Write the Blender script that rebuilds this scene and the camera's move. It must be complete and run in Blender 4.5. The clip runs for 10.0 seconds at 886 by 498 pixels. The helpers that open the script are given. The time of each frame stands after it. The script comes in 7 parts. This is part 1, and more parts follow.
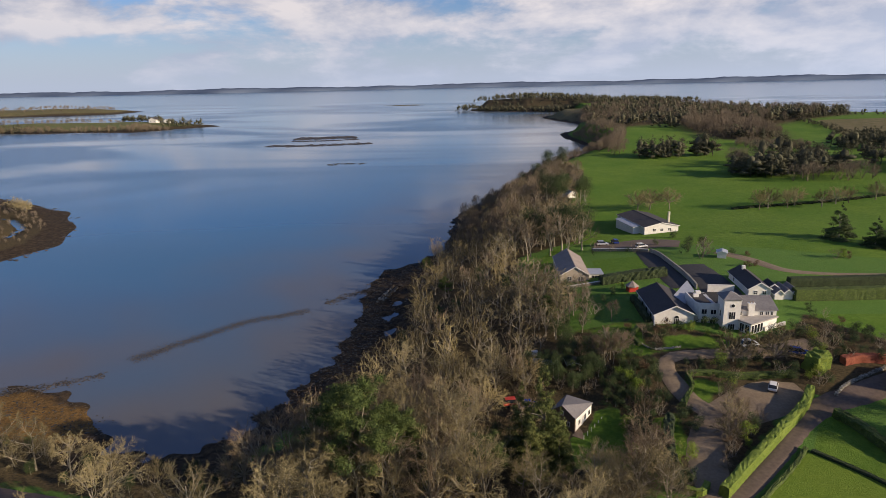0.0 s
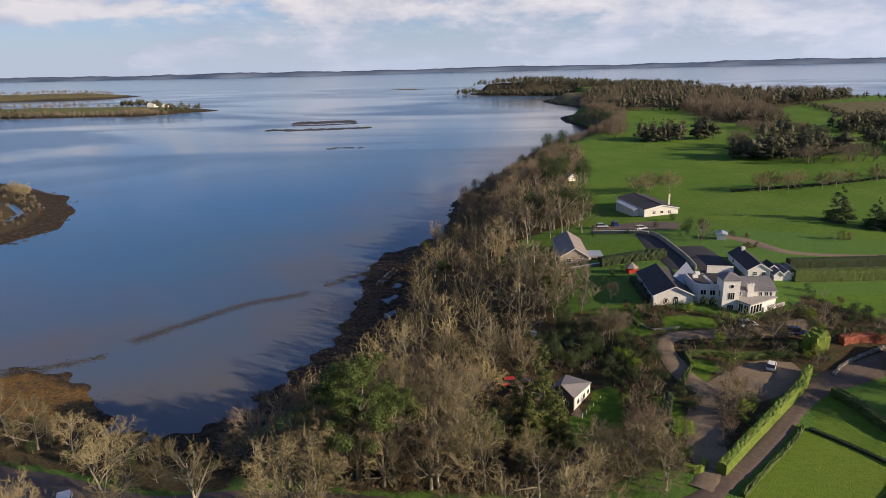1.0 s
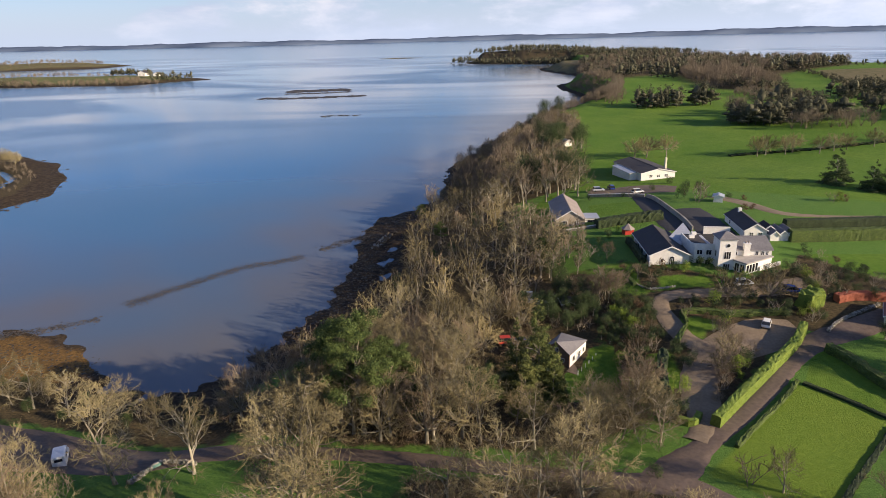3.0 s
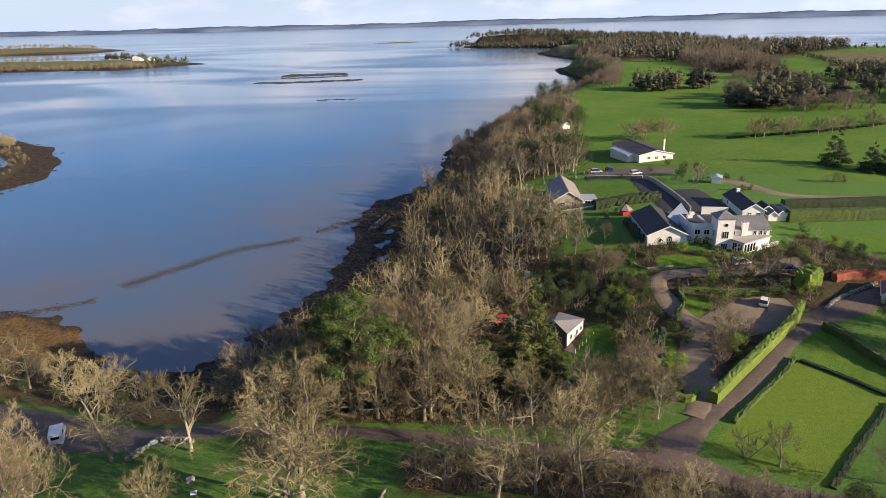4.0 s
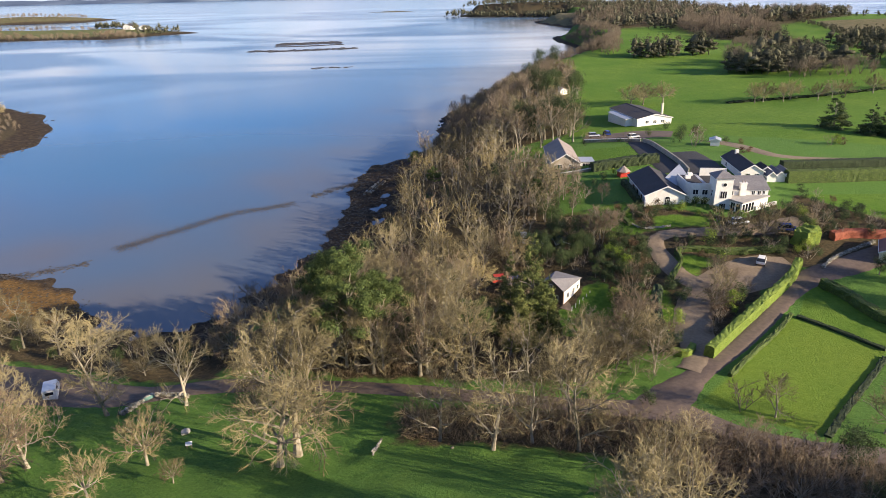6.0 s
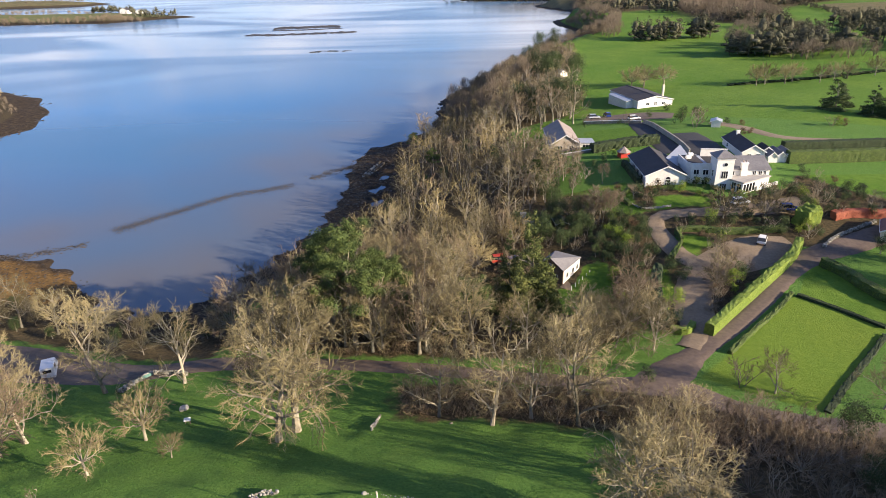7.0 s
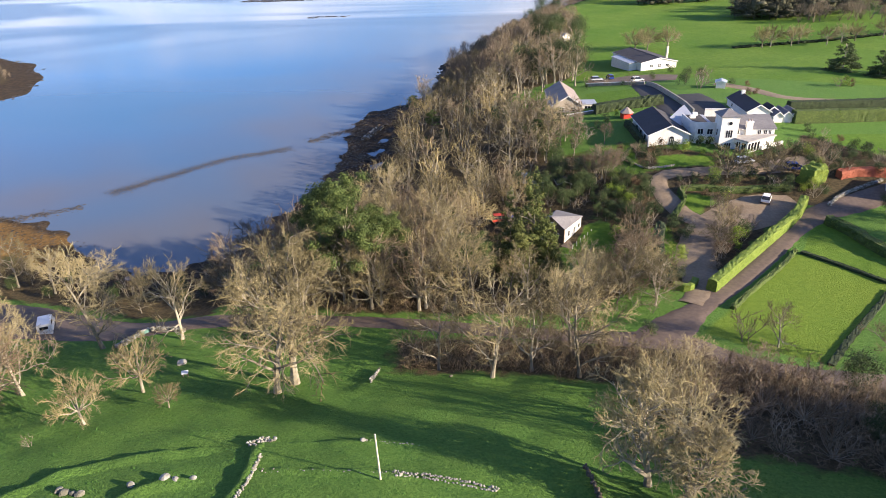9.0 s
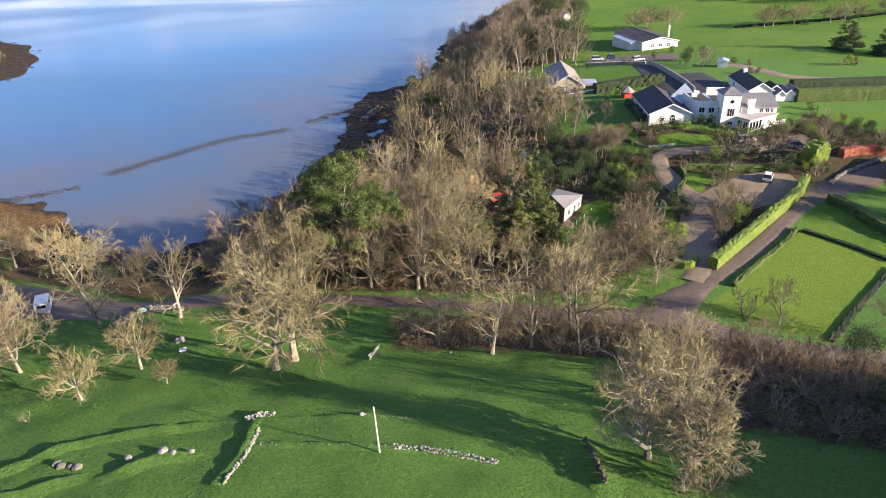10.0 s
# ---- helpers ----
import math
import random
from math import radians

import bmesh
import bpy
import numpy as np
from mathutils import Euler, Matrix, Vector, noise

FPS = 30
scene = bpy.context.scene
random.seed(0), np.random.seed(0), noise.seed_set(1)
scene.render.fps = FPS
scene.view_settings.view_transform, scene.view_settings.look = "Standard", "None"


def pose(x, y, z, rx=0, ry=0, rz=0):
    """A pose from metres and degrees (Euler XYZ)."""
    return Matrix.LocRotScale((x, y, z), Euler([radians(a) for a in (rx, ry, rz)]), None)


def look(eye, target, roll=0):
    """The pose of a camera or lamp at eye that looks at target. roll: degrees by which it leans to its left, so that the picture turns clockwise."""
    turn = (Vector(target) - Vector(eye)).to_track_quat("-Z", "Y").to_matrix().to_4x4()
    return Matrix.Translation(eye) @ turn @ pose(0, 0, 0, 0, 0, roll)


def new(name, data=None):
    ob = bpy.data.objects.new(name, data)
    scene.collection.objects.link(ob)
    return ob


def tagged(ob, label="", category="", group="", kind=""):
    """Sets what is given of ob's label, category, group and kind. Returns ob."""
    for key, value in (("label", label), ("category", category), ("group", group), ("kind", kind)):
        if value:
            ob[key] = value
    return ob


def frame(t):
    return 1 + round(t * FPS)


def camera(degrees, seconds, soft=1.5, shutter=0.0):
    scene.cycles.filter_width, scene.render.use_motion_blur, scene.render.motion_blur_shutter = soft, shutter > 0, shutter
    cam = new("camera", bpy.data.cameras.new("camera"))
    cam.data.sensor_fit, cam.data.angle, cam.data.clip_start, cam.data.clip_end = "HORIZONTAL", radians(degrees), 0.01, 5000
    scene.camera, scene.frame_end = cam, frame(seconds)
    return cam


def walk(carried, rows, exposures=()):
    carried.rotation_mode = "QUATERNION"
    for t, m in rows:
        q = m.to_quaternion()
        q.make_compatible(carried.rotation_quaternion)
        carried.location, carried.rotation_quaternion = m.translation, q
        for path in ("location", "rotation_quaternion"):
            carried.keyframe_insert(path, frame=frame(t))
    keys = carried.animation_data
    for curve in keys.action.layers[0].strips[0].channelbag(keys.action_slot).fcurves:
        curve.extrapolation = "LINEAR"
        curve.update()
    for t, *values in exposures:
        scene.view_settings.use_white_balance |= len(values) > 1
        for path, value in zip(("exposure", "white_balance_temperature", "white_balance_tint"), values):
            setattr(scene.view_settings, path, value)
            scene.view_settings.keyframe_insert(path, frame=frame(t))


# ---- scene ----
cam = camera(69.6, 10.0, soft=0.55)
PATH = [
    (0, (0.106, -0.170, 68.839), (-1.214, 19.103, 63.658), -1.24),
    (0.5, (0.190, -0.271, 68.401), (-1.139, 18.939, 62.998), -1.28),
    (1, (0.235, -0.295, 67.849), (-1.086, 18.853, 62.227), -1.32),
    (1.5, (0.256, -0.270, 67.213), (-1.045, 18.815, 61.375), -1.35),
    (2, (0.264, -0.218, 66.518), (-1.006, 18.802, 60.468), -1.37),
    (2.5, (0.268, -0.158, 65.784), (-0.967, 18.797, 59.525), -1.39),
    (4, (0.293, -0.015, 63.484), (-0.827, 18.735, 56.615), -1.43),
    (4.5, (0.311, 0.010, 62.711), (-0.775, 18.689, 55.644), -1.44),
    (5, (0.333, 0.026, 61.942), (-0.725, 18.631, 54.679), -1.45),
    (5.5, (0.358, 0.037, 61.178), (-0.679, 18.566, 53.722), -1.46),
    (7, (0.420, 0.090, 58.932), (-0.589, 18.377, 50.898), -1.50),
    (7.5, (0.432, 0.128, 58.204), (-0.579, 18.329, 49.976), -1.52),
    (8, (0.439, 0.180, 57.492), (-0.577, 18.292, 49.068), -1.55),
    (8.5, (0.441, 0.245, 56.804), (-0.580, 18.261, 48.181), -1.58),
    (9, (0.444, 0.315, 56.149), (-0.581, 18.232, 47.321), -1.62),
    (9.5, (0.453, 0.382, 55.542), (-0.571, 18.193, 46.502), -1.67),
    (10, (0.478, 0.430, 55.002), (-0.538, 18.128, 45.741), -1.73),
]
walk(cam, [(t, look(eye, target, roll)) for t, eye, target, roll in PATH], exposures=[(0, 0.17, 6750, 14), (2.5, 0.51, 6750, 14), (5, 0.89, 6600, 12), (7.5, 1.20, 6450, 13), (10, 1.37, 6300, 14)])

# ---- sky, sun ----
SUN_EL, SUN_AZ = 18.5, 112.5
world = bpy.data.worlds.new("sky")
scene.world = world
world.use_nodes = True
wn, wl = world.node_tree.nodes, world.node_tree.links
wn.clear()


def wnode(kind, **sets):
    n = wn.new(kind)
    for k, v in sets.items():
        n.inputs[k].default_value = v
    return n


def build_sky():
    out, bg = wn.new("ShaderNodeOutputWorld"), wn.new("ShaderNodeBackground")
    bg.inputs["Strength"].default_value = 0.080
    sky = wn.new("ShaderNodeTexSky")
    sky.sky_type, sky.sun_disc = "NISHITA", False
    sky.sun_elevation, sky.sun_rotation = radians(SUN_EL), radians(SUN_AZ)
    sky.air_density, sky.dust_density, sky.ozone_density = 1.0, 0.4, 4.0
    co, sep = wn.new("ShaderNodeTexCoord"), wn.new("ShaderNodeSeparateXYZ")
    wl.new(co.outputs["Generated"], sep.inputs[0])

    def math_node(op, a, b=None, c=None):
        n = wn.new("ShaderNodeMath")
        n.operation = op
        for k, v in enumerate((a, b, c)):
            if isinstance(v, (int, float)):
                n.inputs[k].default_value = v
            elif v is not None:
                wl.new(v, n.inputs[k])
        return n.outputs[0]

    def noise_at(vec, scale, detail, rough, loc):
        mp = wn.new("ShaderNodeMapping"); mp.inputs["Location"].default_value = loc
        wl.new(vec, mp.inputs["Vector"])
        t = wnode("ShaderNodeTexNoise", Scale=scale, Detail=detail, Roughness=rough, Distortion=0.15)
        wl.new(mp.outputs[0], t.inputs["Vector"])
        return t.outputs["Fac"]

    up = math_node("MAXIMUM", sep.outputs["Z"], 0.0)
    deck = math_node("ADD", up, 0.10)
    comb = wn.new("ShaderNodeCombineXYZ")
    wl.new(math_node("DIVIDE", sep.outputs["X"], deck), comb.inputs["X"])
    wl.new(math_node("DIVIDE", sep.outputs["Y"], deck), comb.inputs["Y"])
    wl.new(math_node("MULTIPLY", up, 6.0), comb.inputs["Z"])
    squash = wn.new("ShaderNodeMapping"); squash.inputs["Scale"].default_value = (1.0, 1.0, 2.6)
    wl.new(co.outputs["Generated"], squash.inputs["Vector"])
    puff = noise_at(squash.outputs[0], 4.2, 9.0, 0.58, (2.3, 0.4, 0.0))
    lit = noise_at(squash.outputs[0], 4.2, 9.0, 0.58, (2.262, 0.405, -0.055))
    away = math_node("ABSOLUTE", math_node("SUBTRACT", up, 0.075))
    lower = math_node("SUBTRACT", math_node("ADD", puff, 0.035), math_node("MINIMUM", math_node("MULTIPLY", away, 1.6), 0.20))
    cover = wn.new("ShaderNodeMapRange"); cover.interpolation_type = "SMOOTHSTEP"
    cover.inputs["From Min"].default_value, cover.inputs["From Max"].default_value = 0.37, 0.50
    cover.inputs["To Max"].default_value = 0.93
    wl.new(lower, cover.inputs["Value"])
    tone = wn.new("ShaderNodeValToRGB")
    tone.color_ramp.elements[0].position, tone.color_ramp.elements[0].color = 0.28, (3.5, 4.0, 5.2, 1)
    tone.color_ramp.elements[1].position, tone.color_ramp.elements[1].color = 0.80, (7.4, 7.1, 7.2, 1)
    shade = math_node("MULTIPLY_ADD", math_node("SUBTRACT", puff, lit), 2.6, 0.5)
    wl.new(shade, tone.inputs[0])
    tint = wn.new("ShaderNodeMix"); tint.data_type, tint.blend_type = "RGBA", "MULTIPLY"
    tint.inputs["Factor"].default_value = 1.0
    wl.new(sky.outputs[0], tint.inputs["A"]); tint.inputs["B"].default_value = (0.70, 0.80, 1.06, 1)
    mix = wn.new("ShaderNodeMix"); mix.data_type = "RGBA"
    wl.new(cover.outputs[0], mix.inputs["Factor"])
    wl.new(tint.outputs["Result"], mix.inputs["A"]); wl.new(tone.outputs[0], mix.inputs["B"])
    # pale air towards the horizon
    air = wn.new("ShaderNodeMapRange")
    air.inputs["From Min"].default_value, air.inputs["From Max"].default_value = 0.0, 0.10
    air.inputs["To Min"].default_value, air.inputs["To Max"].default_value = 0.85, 0.0
    wl.new(up, air.inputs["Value"])
    mix2 = wn.new("ShaderNodeMix"); mix2.data_type = "RGBA"
    wl.new(air.outputs[0], mix2.inputs["Factor"]); wl.new(mix.outputs["Result"], mix2.inputs["A"])
    mix2.inputs["B"].default_value = (4.4, 5.25, 6.8, 1)
    # the sky grows brighter towards the sun's side
    side = math_node("ADD", math_node("MULTIPLY", sep.outputs["X"], math.sin(radians(SUN_AZ))), math_node("MULTIPLY", sep.outputs["Y"], math.cos(radians(SUN_AZ))))
    glow = wn.new("ShaderNodeMapRange"); glow.interpolation_type = "SMOOTHSTEP"
    glow.inputs["From Min"].default_value, glow.inputs["From Max"].default_value = -0.9, 0.5
    glow.inputs["To Min"].default_value, glow.inputs["To Max"].default_value = 1.16, 1.34
    wl.new(side, glow.inputs["Value"])
    scale = wn.new("ShaderNodeVectorMath"); scale.operation = "SCALE"
    wl.new(mix2.outputs["Result"], scale.inputs[0]); wl.new(glow.outputs[0], scale.inputs["Scale"])
    wl.new(scale.outputs[0], bg.inputs["Color"])
    wl.new(bg.outputs[0], out.inputs["Surface"])


build_sky()
sun_data = bpy.data.lights.new("sun", "SUN")
sun_data.energy, sun_data.angle, sun_data.color = 5.6, radians(0.6), (1.0, 0.84, 0.63)
sun = new("sun", sun_data)
sx, sy = math.sin(radians(SUN_AZ)) * math.cos(radians(SUN_EL)), math.cos(radians(SUN_AZ)) * math.cos(radians(SUN_EL))
sun.matrix_world = look((200 * sx, 200 * sy, 200 * math.sin(radians(SUN_EL))), (0, 0, 0))


# ---- materials ----
def material(name, dark, light, scale=4.0, rough=0.85, bump=0.0, bump_scale=None, metallic=0.0, island=0.0, per_object=0.0, detail=5.0, big=0.0, spec=None):
    """Two colours mixed by noise in metres, with a coarser second noise, relief, and shifts per island or object."""
    m = bpy.data.materials.new(name)
    m.use_nodes = True
    n, l = m.node_tree.nodes, m.node_tree.links
    b = n["Principled BSDF"]
    b.inputs["Roughness"].default_value, b.inputs["Metallic"].default_value = rough, metallic
    if spec is not None:
        b.inputs["Specular IOR Level"].default_value = spec
    geo = n.new("ShaderNodeNewGeometry")
    t1 = n.new("ShaderNodeTexNoise")
    t1.inputs["Scale"].default_value, t1.inputs["Detail"].default_value = scale, detail
    l.new(geo.outputs["Position"], t1.inputs["Vector"])
    t2 = n.new("ShaderNodeTexNoise")
    t2.inputs["Scale"].default_value, t2.inputs["Detail"].default_value = (big or scale * 0.12), 3.0
    l.new(geo.outputs["Position"], t2.inputs["Vector"])
    av = n.new("ShaderNodeMath"); av.operation = "MULTIPLY_ADD"
    av.inputs[1].default_value = 0.55
    l.new(t1.outputs["Fac"], av.inputs[0])
    half = n.new("ShaderNodeMath"); half.operation = "MULTIPLY"; half.inputs[1].default_value = 0.45
    l.new(t2.outputs["Fac"], half.inputs[0]); l.new(half.outputs[0], av.inputs[2])
    last = av.outputs[0]
    for amount, source in ((island, "geo"), (per_object, "obj")):
        if amount:
            o = geo.outputs["Random Per Island"] if source == "geo" else n.new("ShaderNodeObjectInfo").outputs["Random"]
            k = n.new("ShaderNodeMath"); k.operation = "MULTIPLY_ADD"
            k.inputs[1].default_value = amount
            l.new(o, k.inputs[0])
            sh = n.new("ShaderNodeMath"); sh.operation = "SUBTRACT"; sh.inputs[1].default_value = amount * 0.5
            l.new(last, sh.inputs[0]); l.new(sh.outputs[0], k.inputs[2])
            last = k.outputs[0]
    ramp = n.new("ShaderNodeValToRGB")
    ramp.color_ramp.elements[0].position, ramp.color_ramp.elements[0].color = 0.33, (*dark, 1)
    ramp.color_ramp.elements[1].position, ramp.color_ramp.elements[1].color = 0.67, (*light, 1)
    l.new(last, ramp.inputs[0])
    l.new(ramp.outputs[0], b.inputs["Base Color"])
    if bump:
        bp = n.new("ShaderNodeBump")
        bp.inputs["Strength"].default_value, bp.inputs["Distance"].default_value = 1.0, bump
        t3 = n.new("ShaderNodeTexNoise")
        t3.inputs["Scale"].default_value, t3.inputs["Detail"].default_value = bump_scale or scale, 4.0
        l.new(geo.outputs["Position"], t3.inputs["Vector"])
        l.new(t3.outputs["Fac"], bp.inputs["Height"]); l.new(bp.outputs[0], b.inputs["Normal"])
    return m


def ground_material():
    m = bpy.data.materials.new("ground")
    m.use_nodes = True
    n, l = m.node_tree.nodes, m.node_tree.links
    b = n["Principled BSDF"]
    b.inputs["Roughness"].default_value = 0.95
    b.inputs["Specular IOR Level"].default_value = 0.15
    geo = n.new("ShaderNodeNewGeometry")

    def tex(scale, detail=5.0, rough=0.55):
        t = n.new("ShaderNodeTexNoise")
        t.inputs["Scale"].default_value, t.inputs["Detail"].default_value, t.inputs["Roughness"].default_value = scale, detail, rough
        l.new(geo.outputs["Position"], t.inputs["Vector"])
        return t.outputs["Fac"]

    def ramp(fac, p0, c0, p1, c1):
        r = n.new("ShaderNodeValToRGB")
        r.color_ramp.elements[0].position, r.color_ramp.elements[0].color = p0, (*c0, 1)
        r.color_ramp.elements[1].position, r.color_ramp.elements[1].color = p1, (*c1, 1)
        l.new(fac, r.inputs[0])
        return r.outputs[0]

    def mixed(fac, a, c):
        x = n.new("ShaderNodeMix"); x.data_type = "RGBA"
        l.new(fac, x.inputs["Factor"]); l.new(a, x.inputs["A"]); l.new(c, x.inputs["B"])
        return x.outputs["Result"]

    def weight(name, scale, spread):
        a = n.new("ShaderNodeAttribute"); a.attribute_name = name
        s = n.new("ShaderNodeMath"); s.operation = "SUBTRACT"; s.inputs[1].default_value = 0.5
        l.new(tex(scale, 6.0), s.inputs[0])
        k = n.new("ShaderNodeMath"); k.operation = "MULTIPLY_ADD"; k.inputs[1].default_value = spread
        l.new(s.outputs[0], k.inputs[0]); l.new(a.outputs["Fac"], k.inputs[2])
        r = n.new("ShaderNodeMapRange")
        r.inputs["From Min"].default_value, r.inputs["From Max"].default_value = 0.4, 0.6
        l.new(k.outputs[0], r.inputs["Value"])
        return r.outputs[0]

    rough_grass = mixed(tex(0.16, 4), ramp(tex(2.6, 8, 0.7), 0.34, (0.045, 0.120, 0.019), 0.66, (0.116, 0.236, 0.046)),
                        ramp(tex(3.4, 8, 0.7), 0.34, (0.062, 0.128, 0.019), 0.66, (0.148, 0.246, 0.050)))
    lawn = mixed(ramp(tex(0.03, 6, 0.65), 0.36, (0, 0, 0), 0.64, (1, 1, 1)), ramp(tex(1.2, 6), 0.3, (0.054, 0.126, 0.012), 0.7, (0.096, 0.190, 0.020)),
                 ramp(tex(0.6, 6), 0.3, (0.088, 0.160, 0.018), 0.7, (0.148, 0.234, 0.032)))
    litter = ramp(tex(1.7, 8, 0.7), 0.32, (0.030, 0.026, 0.013), 0.7, (0.120, 0.090, 0.046))
    mud = ramp(tex(0.55, 9, 0.72), 0.38, (0.018, 0.014, 0.010), 0.68, (0.095, 0.066, 0.036))
    stubble = ramp(tex(0.12, 7), 0.3, (0.105, 0.100, 0.040), 0.7, (0.185, 0.150, 0.075))
    c = mixed(weight("lawn", 0.5, 0.10), rough_grass, lawn)
    meadow = mixed(tex(0.09, 6), ramp(tex(1.6, 8, 0.7), 0.3, (0.082, 0.160, 0.016), 0.7, (0.150, 0.240, 0.030)), ramp(tex(1.1, 8, 0.7), 0.3, (0.120, 0.185, 0.018), 0.7, (0.200, 0.265, 0.036)))
    c = mixed(weight("meadow", 0.4, 0.3), c, meadow)
    c = mixed(weight("stubble", 0.1, 0.2), c, stubble)
    c = mixed(weight("litter", 0.35, 0.8), c, litter)
    c = mixed(weight("mud", 0.25, 0.5), c, mud)
    weed = ramp(tex(1.3, 9, 0.72), 0.36, (0.080, 0.046, 0.016), 0.66, (0.250, 0.148, 0.046))
    c = mixed(weight("weed", 0.2, 0.6), c, weed)
    l.new(c, b.inputs["Base Color"])
    bp = n.new("ShaderNodeBump")
    bp.inputs["Strength"].default_value, bp.inputs["Distance"].default_value = 1.0, 0.42
    l.new(tex(3.0, 8, 0.7), bp.inputs["Height"]); l.new(bp.outputs[0], b.inputs["Normal"])
    return m


def water_material():
    m = bpy.data.materials.new("sea_water")
    m.use_nodes = True
    n, l = m.node_tree.nodes, m.node_tree.links
    b = n["Principled BSDF"]
    b.inputs["IOR"].default_value = 1.33
    geo = n.new("ShaderNodeNewGeometry")
    a = n.new("ShaderNodeAttribute"); a.attribute_name = "shoal"
    mp = n.new("ShaderNodeMapping"); mp.inputs["Scale"].default_value = (0.0022, 0.0046, 1)
    mp.inputs["Rotation"].default_value = (0, 0, -0.12)
    l.new(geo.outputs["Position"], mp.inputs["Vector"])
    streak = n.new("ShaderNodeTexNoise")
    streak.inputs["Scale"].default_value, streak.inputs["Detail"].default_value = 1.0, 3.0
    streak.inputs["Distortion"].default_value = 1.3
    l.new(mp.outputs[0], streak.inputs["Vector"])
    silt = n.new("ShaderNodeValToRGB")
    silt.color_ramp.elements[0].color, silt.color_ramp.elements[1].color = (0.044, 0.124, 0.218, 1), (0.124, 0.114, 0.104, 1)
    l.new(a.outputs["Fac"], silt.inputs[0])
    l.new(silt.outputs[0], b.inputs["Base Color"])
    rr = n.new("ShaderNodeMapRange")
    rr.inputs["From Min"].default_value, rr.inputs["From Max"].default_value = 0.42, 0.60
    rr.inputs["To Min"].default_value, rr.inputs["To Max"].default_value = 0.10, 0.25
    sep = n.new("ShaderNodeSeparateXYZ")
    l.new(geo.outputs["Position"], sep.inputs[0])
    calm = n.new("ShaderNodeMapRange")
    calm.inputs["From Min"].default_value, calm.inputs["From Max"].default_value = 700, 2200
    l.new(sep.outputs["Y"], calm.inputs["Value"])
    even = n.new("ShaderNodeMix")
    even.inputs["B"].default_value = 0.47
    l.new(calm.outputs[0], even.inputs["Factor"]); l.new(streak.outputs["Fac"], even.inputs["A"])
    l.new(even.outputs["Result"], rr.inputs["Value"]); l.new(rr.outputs[0], b.inputs["Roughness"])
    bp = n.new("ShaderNodeBump")
    bp.inputs["Strength"].default_value, bp.inputs["Distance"].default_value = 0.05, 0.03
    w = n.new("ShaderNodeTexNoise")
    w.inputs["Scale"].default_value, w.inputs["Detail"].default_value = 0.9, 4.0
    l.new(geo.outputs["Position"], w.inputs["Vector"])
    l.new(w.outputs["Fac"], bp.inputs["Height"]); l.new(bp.outputs[0], b.inputs["Normal"])
    return m


GROUND, WATER = ground_material(), water_material()
TARMAC = material("tarmac", (0.085, 0.060, 0.044), (0.150, 0.108, 0.080), 1.5, 0.9, 0.01, 30)
GRAVEL = material("gravel", (0.160, 0.117, 0.074), (0.250, 0.190, 0.124), 2.0, 0.95, 0.03, 25)
RENDER_WHITE = material("white_render", (0.60, 0.58, 0.52), (0.74, 0.72, 0.66), 1.5, 0.8, 0.004, 40)
RENDER_TAN = material("tan_render", (0.34, 0.29, 0.22), (0.44, 0.38, 0.29), 1.5, 0.85, 0.004, 40)
RENDER_CREAM = material("cream_render", (0.56, 0.51, 0.37), (0.68, 0.62, 0.46), 1.5, 0.8, 0.004, 40)
# tarmac darkened to carry the shade of the passage and courtyard
TARMAC_SHADE = material("dark_tarmac", (0.018, 0.018, 0.020), (0.040, 0.038, 0.038), 1.5, 0.85, 0.01, 30)
FLAT_ROOF = material("grey_felt_roof", (0.27, 0.25, 0.225), (0.40, 0.375, 0.34), 1.2, 0.9)
WHITE_PAINT = material("white_paint", (0.66, 0.65, 0.61), (0.76, 0.75, 0.71), 3, 0.5)
SLATE = material("dark_slate", (0.028, 0.025, 0.025), (0.058, 0.052, 0.052), 3.0, 0.85, 0.012, 9)
SLATE_GREY = material("grey_slate", (0.115, 0.108, 0.110), (0.200, 0.190, 0.185), 3.0, 0.7, 0.012, 9)
ROOF_TAN = material("tan_tile", (0.200, 0.165, 0.140), (0.300, 0.250, 0.215), 3.0, 0.8, 0.012, 9)
SHEET_PALE = material("pale_roof_sheet", (0.27, 0.285, 0.31), (0.38, 0.395, 0.42), 2.0, 0.35)
GLASS_DARK = material("window_glass", (0.012, 0.014, 0.018), (0.025, 0.028, 0.034), 1.0, 0.06)
STONE = material("field_stone", (0.11, 0.105, 0.075), (0.34, 0.32, 0.27), 2.2, 0.9, 0.05, 6, per_object=0.4)
STONE_DARK = material("weedy_rock", (0.018, 0.015, 0.011), (0.075, 0.058, 0.036), 2.0, 0.7, 0.05, 6, island=0.5)
STONE_PALE = material("limewashed_stone", (0.105, 0.100, 0.078), (0.29, 0.275, 0.23), 2.2, 0.9, 0.04, 6, island=0.3)
BARK = material("grey_bark", (0.125, 0.106, 0.072), (0.36, 0.318, 0.235), 1.6, 0.95, 0.03, 8, per_object=0.3)
TWIG_OLIVE = material("olive_twigs", (0.124, 0.102, 0.046), (0.345, 0.286, 0.142), 0.5, 0.95, per_object=0.55)
TWIG_GOLD = material("golden_twigs", (0.145, 0.115, 0.046), (0.360, 0.290, 0.130), 0.5, 0.95, per_object=0.45)
TWIG_BROWN = material("brown_twigs", (0.120, 0.087, 0.050), (0.265, 0.200, 0.122), 0.5, 0.95, per_object=0.55)
